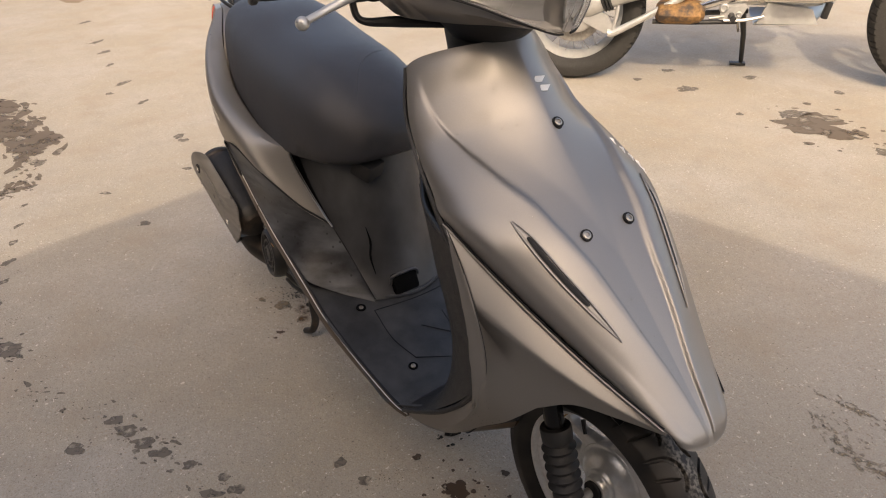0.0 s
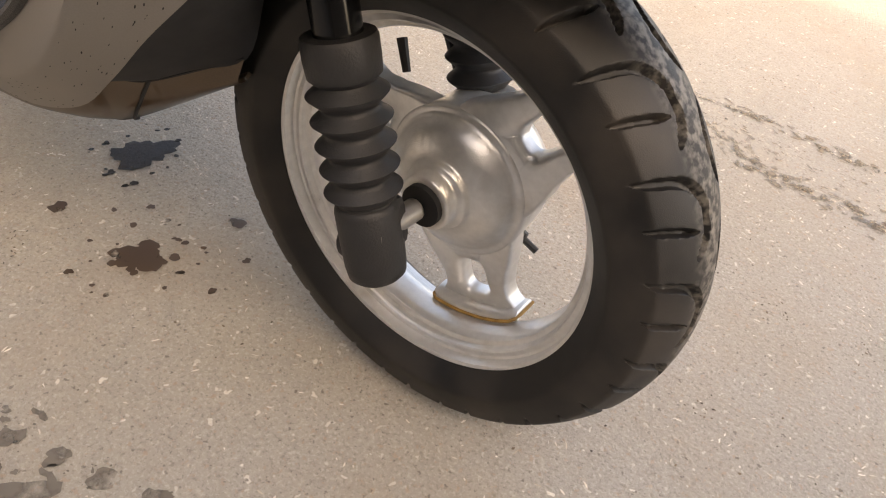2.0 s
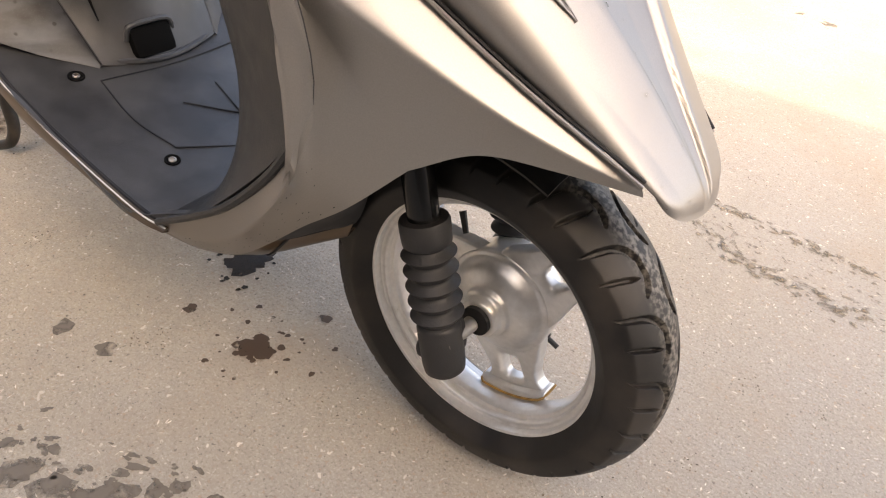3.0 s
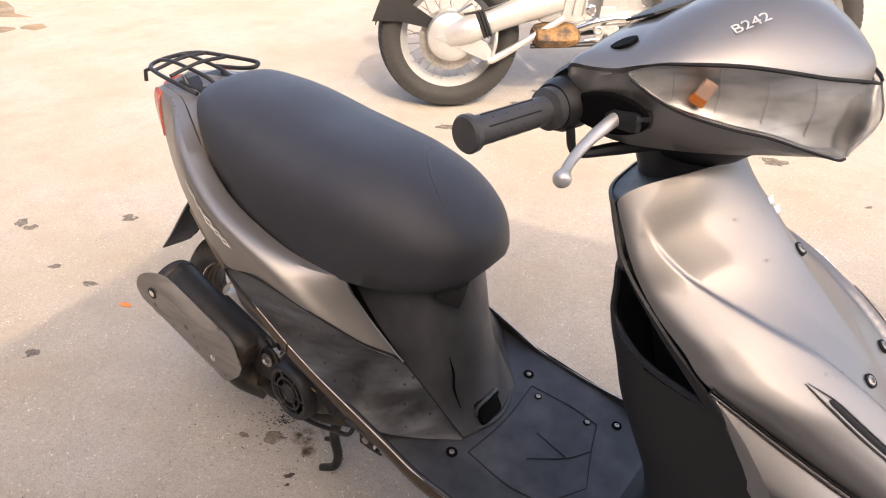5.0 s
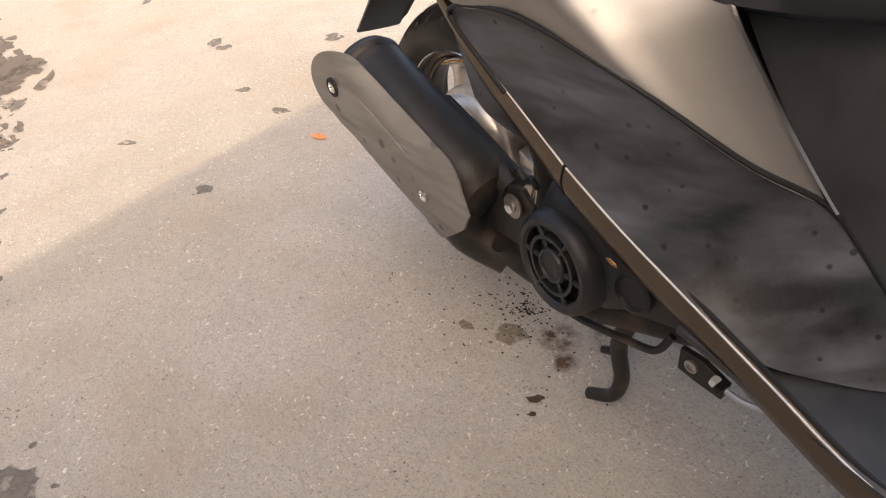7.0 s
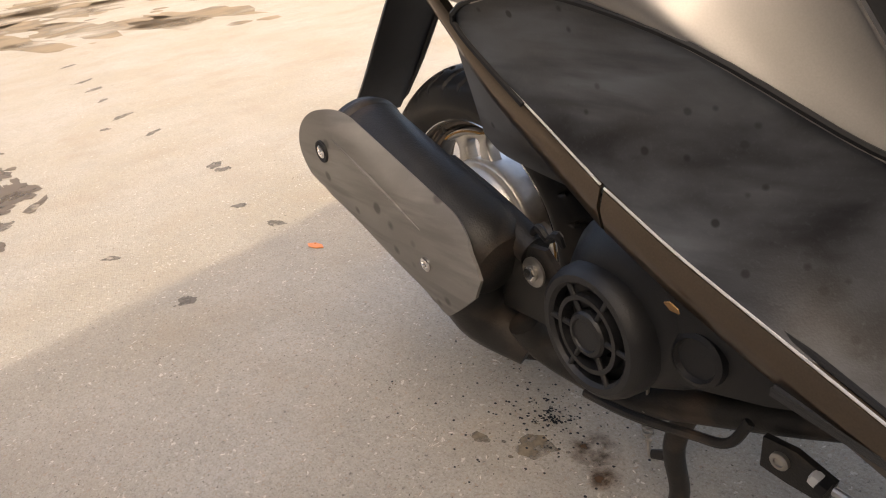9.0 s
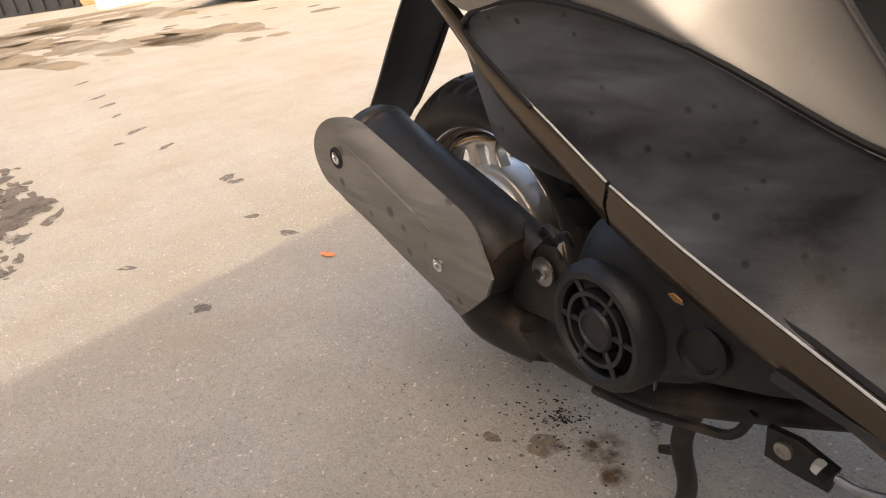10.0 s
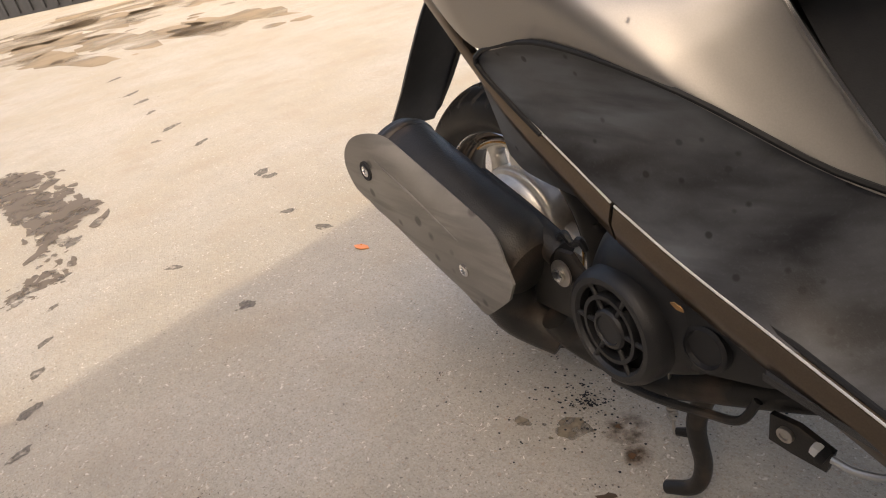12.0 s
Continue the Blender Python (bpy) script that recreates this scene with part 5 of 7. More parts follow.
for side in (-1, 1):
    top = [(0.250, -0.170, 0.983), (0.275, -0.163, 0.991), (0.303, -0.152, 0.993), (0.340, -0.128, 0.992), (0.372, -0.100, 0.986), (0.405, -0.063, 0.976), (0.436, -0.020, 0.967), (0.444, -0.004, 0.963)]
    mid = [(0.251, -0.171, 0.981), (0.278, -0.166, 0.977), (0.308, -0.155, 0.971), (0.346, -0.131, 0.965), (0.379, -0.102, 0.958), (0.413, -0.065, 0.943), (0.445, -0.021, 0.930), (0.453, -0.004, 0.926)]
    bot = [(0.252, -0.170, 0.979), (0.277, -0.161, 0.961), (0.305, -0.149, 0.948), (0.342, -0.126, 0.935), (0.374, -0.098, 0.924), (0.404, -0.062, 0.906), (0.428, -0.020, 0.887), (0.433, -0.004, 0.884)]
    net = np.array([rom(r, 33) for r in (top, mid, bot)])
    net = np.array([rom(net[:, j], 11) for j in range(33)]).transpose(1, 0, 2)
    depth = np.minimum(1.0, np.arange(33) / 10.0)[None, :, None] * np.sin(np.linspace(0.25, math.pi - 0.25, 11))[:, None, None]
    inner = net + np.array((-0.35, 1.0, 0.0)) * 0.020 * depth
    if side > 0:
        net, inner = mirror(net), mirror(inner)
    bowl = part("lamp_reflector", skin(inner, 0.001 * side), MIRROR, SCOOTER, "bright lamp reflector")
    for k in range(7, 33, 5):
        part("reflector_rib", tube(inner[1:-1, k] + np.array((0.0006, 0.0012 * side, 0)), 0.0008, 6), MIRROR, bowl)
    amber = part("indicator_bulb_cover", block((0.017, 0.008, 0.010), (0.311, 0.1400 * side, 0.9590), (0, 30, 28 * -side), 0.003), ORANGE, bowl, "amber indicator insert")
    part("indicator_top", block((0.015, 0.007, 0.018), (0.317, 0.1385 * side, 0.9700), (0, 30, 28 * -side), 0.003), AMBER_PALE, amber, "pale amber upper insert")
    lens = part("headlamp_lens", skin(net + np.array((0.002, 0.003 * side, 0.0)), 0.002 * side), LENS, SCOOTER, "clear plastic headlamp lens")
    lens.visible_shadow = False
    part("lamp_edge", tube(net[0] + np.array((0.001, 0.002 * side, 0.0025)), [0.0006, 0.0022, 0.0022, 0.0018], 8), DARK, HEADCOVER, "dark gap over the lamp")
    part("lamp_edge", tube(net[-1] + np.array((0.001, 0.002 * side, -0.0026)), [0.0006, 0.0016, 0.0016, 0.0016], 8), DARK, HEADCOVER, "dark gap under the lamp")
    # raised near-black oval stands in for the shade of the lever recess
    part("lever_shade_oval", grid([ring((0.252, (0.166 + 0.003 * h) * side, 0.939), (0, 1, 0.0), 0.001 + r, 24) for r, h in ((0.0235, 0), (0.0235, 1.0), (0.021, 1.6), (0.0, 1.6))], caps=False), HOLLOW, HEADCOVER, "near-black oval for the shaded lever recess").matrix_local = Matrix.Translation((0.234, 0, 0.937)) @ Matrix.Diagonal((1.78, 1, 0.86, 1)) @ Matrix.Translation((-0.252, 0, -0.939))
    y = side
    # disc coloured near-black for the shade inside the empty mirror hole
    part("mirror_hole_shade", lathe([(0.0142, -0.006), (0.0142, 0.0012), (0.001, 0.0013)], (-0.36, 0.15 * y, 0.92), (0.226, 0.133 * y, 0.9996), 28), HOLLOW, HEADCOVER, "near-black disc for the shaded empty mirror hole")
    housing = part("switch_housing", lathe([(0.026, 0.0), (0.029, 0.006), (0.029, 0.030), (0.025, 0.040)], (-0.22, y, 0.0), (0.183, 0.140 * y, 0.934), 24), PLASTIC, SCOOTER, "black throttle housing")
    flat = [(0.019, 0.0), (0.0225, 0.002), (0.0225, 0.012), (0.0148, 0.016)]
    for k in range(6):
        flat += [(0.0152, 0.020 + 0.016 * k), (0.0154, 0.030 + 0.016 * k)]
    flat += [(0.0148, 0.114), (0.0190, 0.117), (0.0195, 0.124), (0.0175, 0.1265)]
    grip = part("grip", lathe(flat, (-0.22, y, 0.02), (0.176, 0.178 * y, 0.934), 28), GRIPGREY, SCOOTER, "grooved dark grey rubber grip")
    ax = Vector((-0.22, y, 0.02)).normalized()
    base = Vector((0.176, 0.178 * y, 0.934))
    for k in range(12):
        r = ring(base + ax * 0.034, ax, 0.0153, 12)[k]
        if k % 2:
            # thin near-black tube drawn for a groove's shade
            part("grip_groove_shade", tube([r, r + ax * 0.072], 0.0009, 6), DARK, grip, "near-black line for a shaded groove in the rubber")
        else:
            out = (r - base - ax * 0.034).normalized()
            for q in range(4):
                # near-black dot drawn for a dimple's shade
                part("grip_dimple_shade", lathe([(0.0009, -0.001), (0.0008, 0.0002), (0.0001, 0.0002)], out, r + ax * (0.008 + 0.018 * q) - out * 0.0001, 8), DARK, grip)
    part("lever_mount", block((0.060, 0.034, 0.022), (0.243, 0.156 * y, 0.934), (0, 0, 12 * y), 0.008), PLASTIC, SCOOTER, "black lever bracket")
    lever = part("brake_lever", tube([(0.246, 0.152 * y, 0.937), (0.240, 0.178 * y, 0.931), (0.234, 0.208 * y, 0.921), (0.233, 0.240 * y, 0.911), (0.238, 0.266 * y, 0.905)], [0.0080, 0.0075, 0.0062, 0.0052, 0.0050], 12, 24), SILVERPAINT, SCOOTER, "bare alloy brake lever")
    b = bmesh.new()
    bmesh.ops.create_uvsphere(b, u_segments=16, v_segments=12, radius=0.0092)
    bmesh.ops.translate(b, verts=b.verts, vec=(0.239, 0.269 * y, 0.904))
    part("lever_ball", b, SILVERPAINT, lever, "rounded lever end")
    part("throttle_cable", tube([(0.195, 0.175 * y, 0.915), (0.200, 0.165 * y, 0.885), (0.225, 0.120 * y, 0.880), (0.262, 0.055 * y, 0.872)], [0.005, 0.005, 0.008, 0.005], 8, 24), PLASTIC, SCOOTER, "black control cable")
part("head_underside", lathe([(0.09, 0.0), (0.075, 0.02), (0.055, 0.04)], (-0.1, 0, -1), (0.275, 0, 0.895), 24), PLASTIC, SCOOTER, "black cover under the lamp")
# chalked lot mark on the cover
mark = bpy.data.curves.new("mark", "FONT")
mark.body = "B242"
mark.size, mark.extrude = 0.018, 0.0004
mark_ob = new("chalk_mark_source", mark)
dg = bpy.context.evaluated_depsgraph_get()
mark_mesh = bpy.data.meshes.new_from_object(mark_ob.evaluated_get(dg))
bpy.data.objects.remove(mark_ob)
mark_mesh.materials.append(WHITE)
chalk = new("chalk_mark", mark_mesh)
chalk.parent = HEADCOVER
chalk["label"] = "white hand-chalked mark"
chalk_x = Vector((0.0264, 0.0251, 0.0141)).normalized()
chalk_n = Vector((0.0, -0.49, 0.87)).normalized()
chalk_y = chalk_n.cross(chalk_x).normalized()
chalk_n = chalk_x.cross(chalk_y)
chalk.matrix_local = Matrix(((chalk_x.x, chalk_y.x, chalk_n.x, 0.3265), (chalk_x.y, chalk_y.y, chalk_n.y, -0.1135), (chalk_x.z, chalk_y.z, chalk_n.z, 1.0185), (0, 0, 0, 1)))

# ---- rear rack ----
RACK = part("rear_rack", tube([(-0.630, -0.062, 0.756), (-0.665, -0.072, 0.768), (-0.740, -0.068, 0.777), (-0.778, -0.056, 0.780), (-0.797, -0.025, 0.781), (-0.798, 0.022, 0.782), (-0.785, 0.045, 0.783), (-0.755, 0.058, 0.785), (-0.68, 0.066, 0.787), (-0.620, 0.072, 0.787), (-0.605, 0.066, 0.785), (-0.606, 0.054, 0.782), (-0.64, 0.046, 0.777), (-0.70, 0.036, 0.773)], 0.0042, 10, 80), PLASTIC, SCOOTER, "black tubular luggage rack")
for y in (-0.022, 0.022):
    part("rack_bar", tube([(-0.797, y, 0.782), (-0.75, y, 0.786), (-0.66, y, 0.776), (-0.63, y * 0.8, 0.762)], 0.0038, 8, 20), PLASTIC, RACK)
for x in (-0.755, -0.700):
    part("rack_bar", tube([(x, -0.066, 0.778), (x, 0, 0.788), (x, 0.062, 0.785)], 0.0038, 8, 16), PLASTIC, RACK)
part("rack_hook", tube([(-0.770, -0.060, 0.779), (-0.779, -0.068, 0.775), (-0.780, -0.070, 0.755)], 0.0040, 8), PLASTIC, RACK)
for y in (-0.045, 0.04):
    part("rack_stay", tube([(-0.69, y, 0.775), (-0.68, y, 0.758), (-0.660, y, 0.748)], 0.0042, 8), PLASTIC, RACK)
part("rack_plate", block((0.080, 0.10, 0.007), (-0.665, 0, 0.757), (0, 6, 0), 0.003), PLASTIC, RACK, "black rack mounting plate")

# ---- mudflap and bracket behind ----
rows = []
for x, z, w in ((-0.655, 0.575, 0.066), (-0.712, 0.520, 0.070), (-0.764, 0.460, 0.072), (-0.815, 0.400, 0.072), (-0.866, 0.347, 0.071)):
    rows.append([(x + 0.016, -w - 0.002, z + 0.010), (x + 0.004, -w, z + 0.003), (x, -w + 0.004, z), (x - 0.006, -0.5 * w, z - 0.008), (x - 0.016, 0.010, z - 0.018), (x - 0.014, 0.016, z - 0.016), (x + 0.010, 0.019, z + 0.002)])
part("mudflap", skin(patch(rows, 31, 21), 0.003), PLASTIC, SCOOTER, "black plastic rear mudflap", sharp=60)
for side in (-1, 1):
    net = patch([[(-0.462, 0.180 * side, 0.490), (-0.405, 0.188 * side, 0.456), (-0.325, 0.189 * side, 0.404)], [(-0.460, 0.172 * side, 0.448), (-0.415, 0.178 * side, 0.424), (-0.335, 0.181 * side, 0.394)], [(-0.457, 0.166 * side, 0.411), (-0.430, 0.166 * side, 0.396), (-0.345, 0.168 * side, 0.384)]], 21, 11)
    part("rear_inner_panel", skin(net, 0.003 * side), WORN, SCOOTER, "dusty black panel below the rear strip")

# ---- engine, muffler, stand ----
case = part("engine_case", lathe([(0.080, 0.0), (0.084, 0.03), (0.080, 0.055), (0.068, 0.076), (0.054, 0.086), (0.046, 0.089)], (0, -1, 0), (-0.318, -0.075, 0.280), 40), PLASTIC, SCOOTER, "black engine cooling shroud")
part("shroud_side", grid([[(x, -0.07, lo), (x, -yo, lo + 0.012), (x, -yo - 0.006, (lo + hi) / 2), (x, -yo, hi - 0.012), (x, -0.07, hi)] for x, yo, lo, hi in ((-0.36, 0.12, 0.225, 0.345), (-0.31, 0.148, 0.222, 0.362), (-0.26, 0.155, 0.226, 0.362), (-0.20, 0.148, 0.236, 0.345), (-0.12, 0.125, 0.250, 0.32))], caps=True), PLASTIC, case, "black moulded shroud")
FAN = Vector((-0.338, -0.168, 0.263))
fa = Vector((-0.1, -1, 0.06)).normalized()
part("fan_ring", lathe([(0.0435, 0.000), (0.0435, 0.010), (0.0465, 0.0135), (0.0520, 0.0135), (0.0565, 0.010), (0.0590, 0.003), (0.0600, -0.012)], fa, FAN, 48, caps=False), PLASTIC, case, "black fan grille ring")
# near-black disc stands in for the shade inside the fan
part("fan_shade_disc", lathe([(0.052, -0.006), (0.001, -0.006)], fa, FAN, 32), DARK, case, "near-black disc for the shaded fan opening")
part("fan_hub", lathe([(0.0205, -0.002), (0.0205, 0.011), (0.0185, 0.0135), (0.0150, 0.0142), (0.0140, 0.0125), (0.002, 0.0125)], fa, FAN, 32), PLASTIC, case)
part("fan_inner_ring", lathe([(0.0305, 0.002), (0.0305, 0.0125), (0.0345, 0.0125), (0.0345, 0.002)], fa, FAN, 40, caps=False), PLASTIC, case)
for k in range(6):
    r = ring(FAN + fa * 0.009, fa, 1.0, 6)[k] - (FAN + fa * 0.009)
    part("fan_spoke", tube([FAN + fa * 0.009 + r * 0.018, FAN + fa * 0.010 + r * 0.048], 0.0026, 8), PLASTIC, case)
part("case_plug", lathe([(0.023, 0.0), (0.022, 0.006), (0.018, 0.008), (0.016, 0.004), (0.001, 0.004)], (0, -1, 0.1), (-0.248, -0.156, 0.272), 28), PLASTIC, case, "round black plug")
part("dry_leaf", slab([(-0.005, 0), (-0.001, 0.004), (0.006, 0.002), (0.007, -0.002), (0.0, -0.004)], 0.001, (-0.240, -0.2005, 0.341), (1, 0.1, -0.35), (0.25, -0.3, 1)), RUST, case, "scrap of dry brown leaf")
part("cylinder_block", block((0.16, 0.12, 0.10), (-0.14, 0.0, 0.255), (0, -12, 0), 0.015), ENGINE, SCOOTER, "grimy engine block")
part("swing_case", block((0.40, 0.09, 0.14), (-0.50, 0.075, 0.225), (0, 4, 0), 0.03), ENGINE, SCOOTER, "alloy transmission case")
part("carrier_arm", tube([(-0.590, -0.118, 0.338), (-0.520, -0.122, 0.312), (-0.452, -0.126, 0.283)], [0.015, 0.017, 0.018], 14, 12), MUFFLER, SCOOTER, "black muffler bracket")
part("bracket_plate", slab([(-0.052, -0.055), (0.030, -0.055), (0.034, 0.012), (0.018, 0.030), (-0.020, 0.028), (-0.050, 0.020)], 0.006, (-0.444, -0.132, 0.266), (1, 0, 0), (0, 0, 1), 0.002), MUFFLER, SCOOTER, "black bracket plate")

AX = Vector((-0.926, 0.0, 0.378))
CROSS = Vector((0.378, 0.0, 0.926))
def on_muffler(a, c, y):
    """Along the silencer, across it, and out to the right."""
    p = AX * a + CROSS * c
    return Vector((p.x, y, p.z))


MUF = part("muffler", lathe([(0.018, 0.538), (0.034, 0.542), (0.046, 0.556), (0.050, 0.578), (0.050, 0.785), (0.047, 0.797), (0.042, 0.801), (0.040, 0.795), (0.02, 0.790)], AX, on_muffler(0, 0.070, -0.152), 40), MUFFLER, SCOOTER, "matt black silencer with a rusty front")
part("muffler_band", lathe([(0.0503, 0.776), (0.0520, 0.780), (0.0520, 0.786), (0.0503, 0.789)], AX, on_muffler(0, 0.070, -0.152), 40, caps=False), MUFFLER, MUF)
rows = []
for i in range(49):
    f = 0.5 - 0.5 * math.cos(math.pi * i / 48)
    a = 0.514 + 0.316 * f
    lo, hi = -0.074 - 0.010 * math.sin(math.pi * min(1.0, max(0.0, (f - 0.05) / 0.8))), 0.063
    if f > 0.74:
        k = math.sqrt(max(0.0, 1 - ((f - 0.74) / 0.26) ** 2))
        lo, hi = lo * k - 0.010 * (1 - k), hi * k - 0.010 * (1 - k)
    if f < 0.24:
        q = (0.24 - f) / 0.24
        lo += 0.088 * q ** 1.8
        hi = 0.063 - 0.028 * q ** 2.5
    row = []
    for j in range(13):
        c = lo + (hi - lo) * j / 12
        y = -0.210 + 0.011 * (c / 0.068) ** 2 + 0.012 * max(0.0, abs(c / 0.068) - 0.75) / 0.25
        row.append(tuple(on_muffler(a, 0.070 + c, y)))
    rows.append(row)
plate = part("heat_shield", skin(np.array(rows), -0.0035), SHIELD, MUF, "grey plastic heat shield with scuffs")
part("shield_ridge", tube([on_muffler(a, 0.070 + c, -0.2100) for a, c in ((0.60, 0.030), (0.68, 0.034), (0.76, 0.036))], [0.0005, 0.0022, 0.0005], 6, 14), SHIELD, plate)
for at in ((-0.691, -0.2105, 0.366), (-0.516, -0.2105, 0.284)):
    screw(plate, at, (0, -1, 0), 0.0075, 0.011 if at[0] < -0.6 else 0.0)
part("exhaust_pipe", tube([(-0.470, -0.135, 0.200), (-0.462, -0.122, 0.170), (-0.425, -0.108, 0.148), (-0.36, -0.100, 0.142), (-0.29, -0.098, 0.168), (-0.20, -0.095, 0.205), (-0.11, -0.06, 0.225)], [0.018, 0.017, 0.016, 0.016, 0.016, 0.016, 0.016], 14, 40), MUFFLER, MUF, "sooty brown exhaust pipe")
part("pipe_elbow", tube([(-0.535, -0.15, 0.232), (-0.522, -0.142, 0.190), (-0.475, -0.125, 0.158)], [0.040, 0.032, 0.020], 14, 12), MUFFLER, MUF)
bolt = part("bracket_bolt", lathe([(0.0150, 0.0), (0.0150, 0.0025), (0.0075, 0.0027), (0.0085, 0.0065), (0.004, 0.0075)], (-0.05, -1, 0.05), (-0.438, -0.142, 0.272), 24), DULL, SCOOTER, "bright flange bolt with washer")
part("bolt_head", lathe([(0.0078, 0.002), (0.0078, 0.0078), (0.0066, 0.0088), (0.001, 0.0088)], (-0.05, -1, 0.05), (-0.438, -0.142, 0.272), 6), CHROME, bolt, "bright hexagon bolt head", smooth=False)
part("wire_clip", tube([(-0.452, -0.128, 0.303), (-0.440, -0.130, 0.312), (-0.428, -0.131, 0.304), (-0.416, -0.131, 0.312), (-0.412, -0.128, 0.300)], [0.003, 0.005, 0.0035, 0.005, 0.003], 8, 18), PLASTIC, SCOOTER, "black rubber cable clip")
part("stand_bar", tube([(-0.40, -0.125, 0.140), (-0.34, -0.13, 0.150), (-0.275, -0.13, 0.166), (-0.240, -0.13, 0.178), (-0.228, -0.12, 0.200)], 0.0045, 8, 24), MUFFLER, SCOOTER, "thin black guard bar")
STAND = part("centre_stand", tube([(-0.285, -0.06, 0.190), (-0.300, -0.088, 0.160), (-0.314, -0.100, 0.110), (-0.305, -0.104, 0.060), (-0.312, -0.112, 0.030), (-0.345, -0.118, 0.010)], [0.012, 0.0115, 0.0105, 0.0098, 0.009, 0.008], 12, 28), MUFFLER, SCOOTER, "black rusty centre stand")
part("stand_leg", tube([(-0.285, 0.06, 0.190), (-0.300, 0.088, 0.160), (-0.314, 0.100, 0.110), (-0.305, 0.104, 0.060), (-0.312, 0.112, 0.030), (-0.345, 0.118, 0.010)], [0.012, 0.0115, 0.0105, 0.0098, 0.009, 0.008], 12, 28), MUFFLER, STAND)
part("stand_cross", tube([(-0.285, -0.062, 0.188), (-0.285, 0.062, 0.188)], 0.010, 10), MUFFLER, STAND)
part("stand_peg", tube([(-0.314, -0.10, 0.096), (-0.334, -0.108, 0.092)], [0.006, 0.0045], 8), MUFFLER, STAND)
helix = [(-0.338 + 0.0055 * math.cos(a), -0.108 + 0.0055 * math.sin(a), 0.150 - 0.00105 * a) for a in np.arange(0, 6 * 2 * math.pi, 0.5)]
part("stand_spring", tube(helix, 0.0013, 6), DULL, STAND, "coiled steel spring")
part("spring_rod", tube([(-0.338, -0.108, 0.112), (-0.336, -0.110, 0.090), (-0.330, -0.108, 0.086)], 0.002, 6), DULL, STAND)
part("spring_rod", tube([(-0.338, -0.108, 0.150), (-0.338, -0.104, 0.188)], 0.002, 6), DULL, STAND)
plate2 = part("engine_bracket", slab([(-0.012, -0.014), (0.010, -0.018), (0.040, -0.020), (0.046, 0.004), (0.016, 0.016), (-0.010, 0.016)], 0.006, (-0.204, -0.118, 0.181), (1, 0, 0.02), (-0.02, 0, 1)), MUFFLER, SCOOTER, "black engine bracket")
screw(plate2, (-0.199, -0.126, 0.183), (0, -1, 0), 0.0075, mat=DULL)
plug = part("connector", block((0.013, 0.012, 0.011), (-0.169, -0.126, 0.1845), (0, 24, 4), 0.004), CRATE, plate2, "grubby white plastic connector")
part("connector_cap", block((0.008, 0.0135, 0.0100), (-0.1645, -0.1275, 0.1835), (0, 24, 4), 0.002), DARK, plug)
part("clear_tube", tube([(-0.158, -0.126, 0.182), (-0.140, -0.126, 0.181), (-0.118, -0.120, 0.184), (-0.090, -0.105, 0.192)], 0.0036, 10, 14), SILVERPAINT, plate2, "milky plastic tube")
part("rear_shock", tube([(-0.60, 0.085, 0.28), (-0.53, 0.09, 0.50)], 0.018, 12), PLASTIC, SCOOTER, "black rear shock absorber")

# ---- motorcycle in the sun ----
MOTO = thing("motorcycle", "silver touring motorcycle with wire wheels on its stand, in the sun", "motorcycle", m=pose(-1.505, 1.890, 0, 0, 0, 40))


def moto_wheel(name, x, r, half):
    b = r - 0.100
    w = part(name, lathe([(b - 0.012, -0.030), (b, -0.042), (b + 0.006, -0.040), (b - 0.006, -0.024), (b - 0.020, -0.010), (b - 0.022, 0.0), (b - 0.020, 0.010), (b - 0.006, 0.024), (b + 0.006, 0.040), (b, 0.042), (b - 0.012, 0.030), (b - 0.024, 0.016), (b - 0.032, 0.0), (b - 0.024, -0.016), (b - 0.012, -0.030)], (0, 1, 0), n=72, caps=False), SILVERPAINT, MOTO, "silver spoked wheel rim")
    w.matrix_local = pose(x, 0, r)
    part("tyre", tyre_mesh(r, half, r - 0.102, 34, 680, 16, 0.007), DUSTY, w, "dusty black road tyre with block tread", sharp=40)
    part("hub", lathe([(0.035, -0.06), (0.060, -0.055), (0.060, -0.04), (0.03, -0.03), (0.03, 0.03), (0.060, 0.04), (0.060, 0.06), (0.03, 0.065)], (0, 1, 0), n=28), SILVERPAINT, w)
    for k in range(32):
        a = 2 * math.pi * k / 32
        c = a + (0.5 if k % 2 else -0.5)
        y = 0.045 if k % 4 < 2 else -0.045
        part("spoke", tube([(0.058 * math.cos(c), y, 0.058 * math.sin(c)), ((b - 0.026) * math.cos(a), y * 0.4, (b - 0.026) * math.sin(a))], 0.0022, 5), DULL, w)
    part("brake_disc", lathe([(0.095, -0.068), (0.138, -0.068), (0.138, -0.063), (0.095, -0.063)], (0, 1, 0), n=40, caps=False), DULL, w, "steel brake disc")
    for k in range(6):
        a = 2 * math.pi * k / 6
        part("disc_rivet", lathe([(0.008, -0.073), (0.008, -0.060)], (0, 1, 0), (0.098 * math.cos(a), 0, 0.098 * math.sin(a)), 8), DULL, w)
    return w


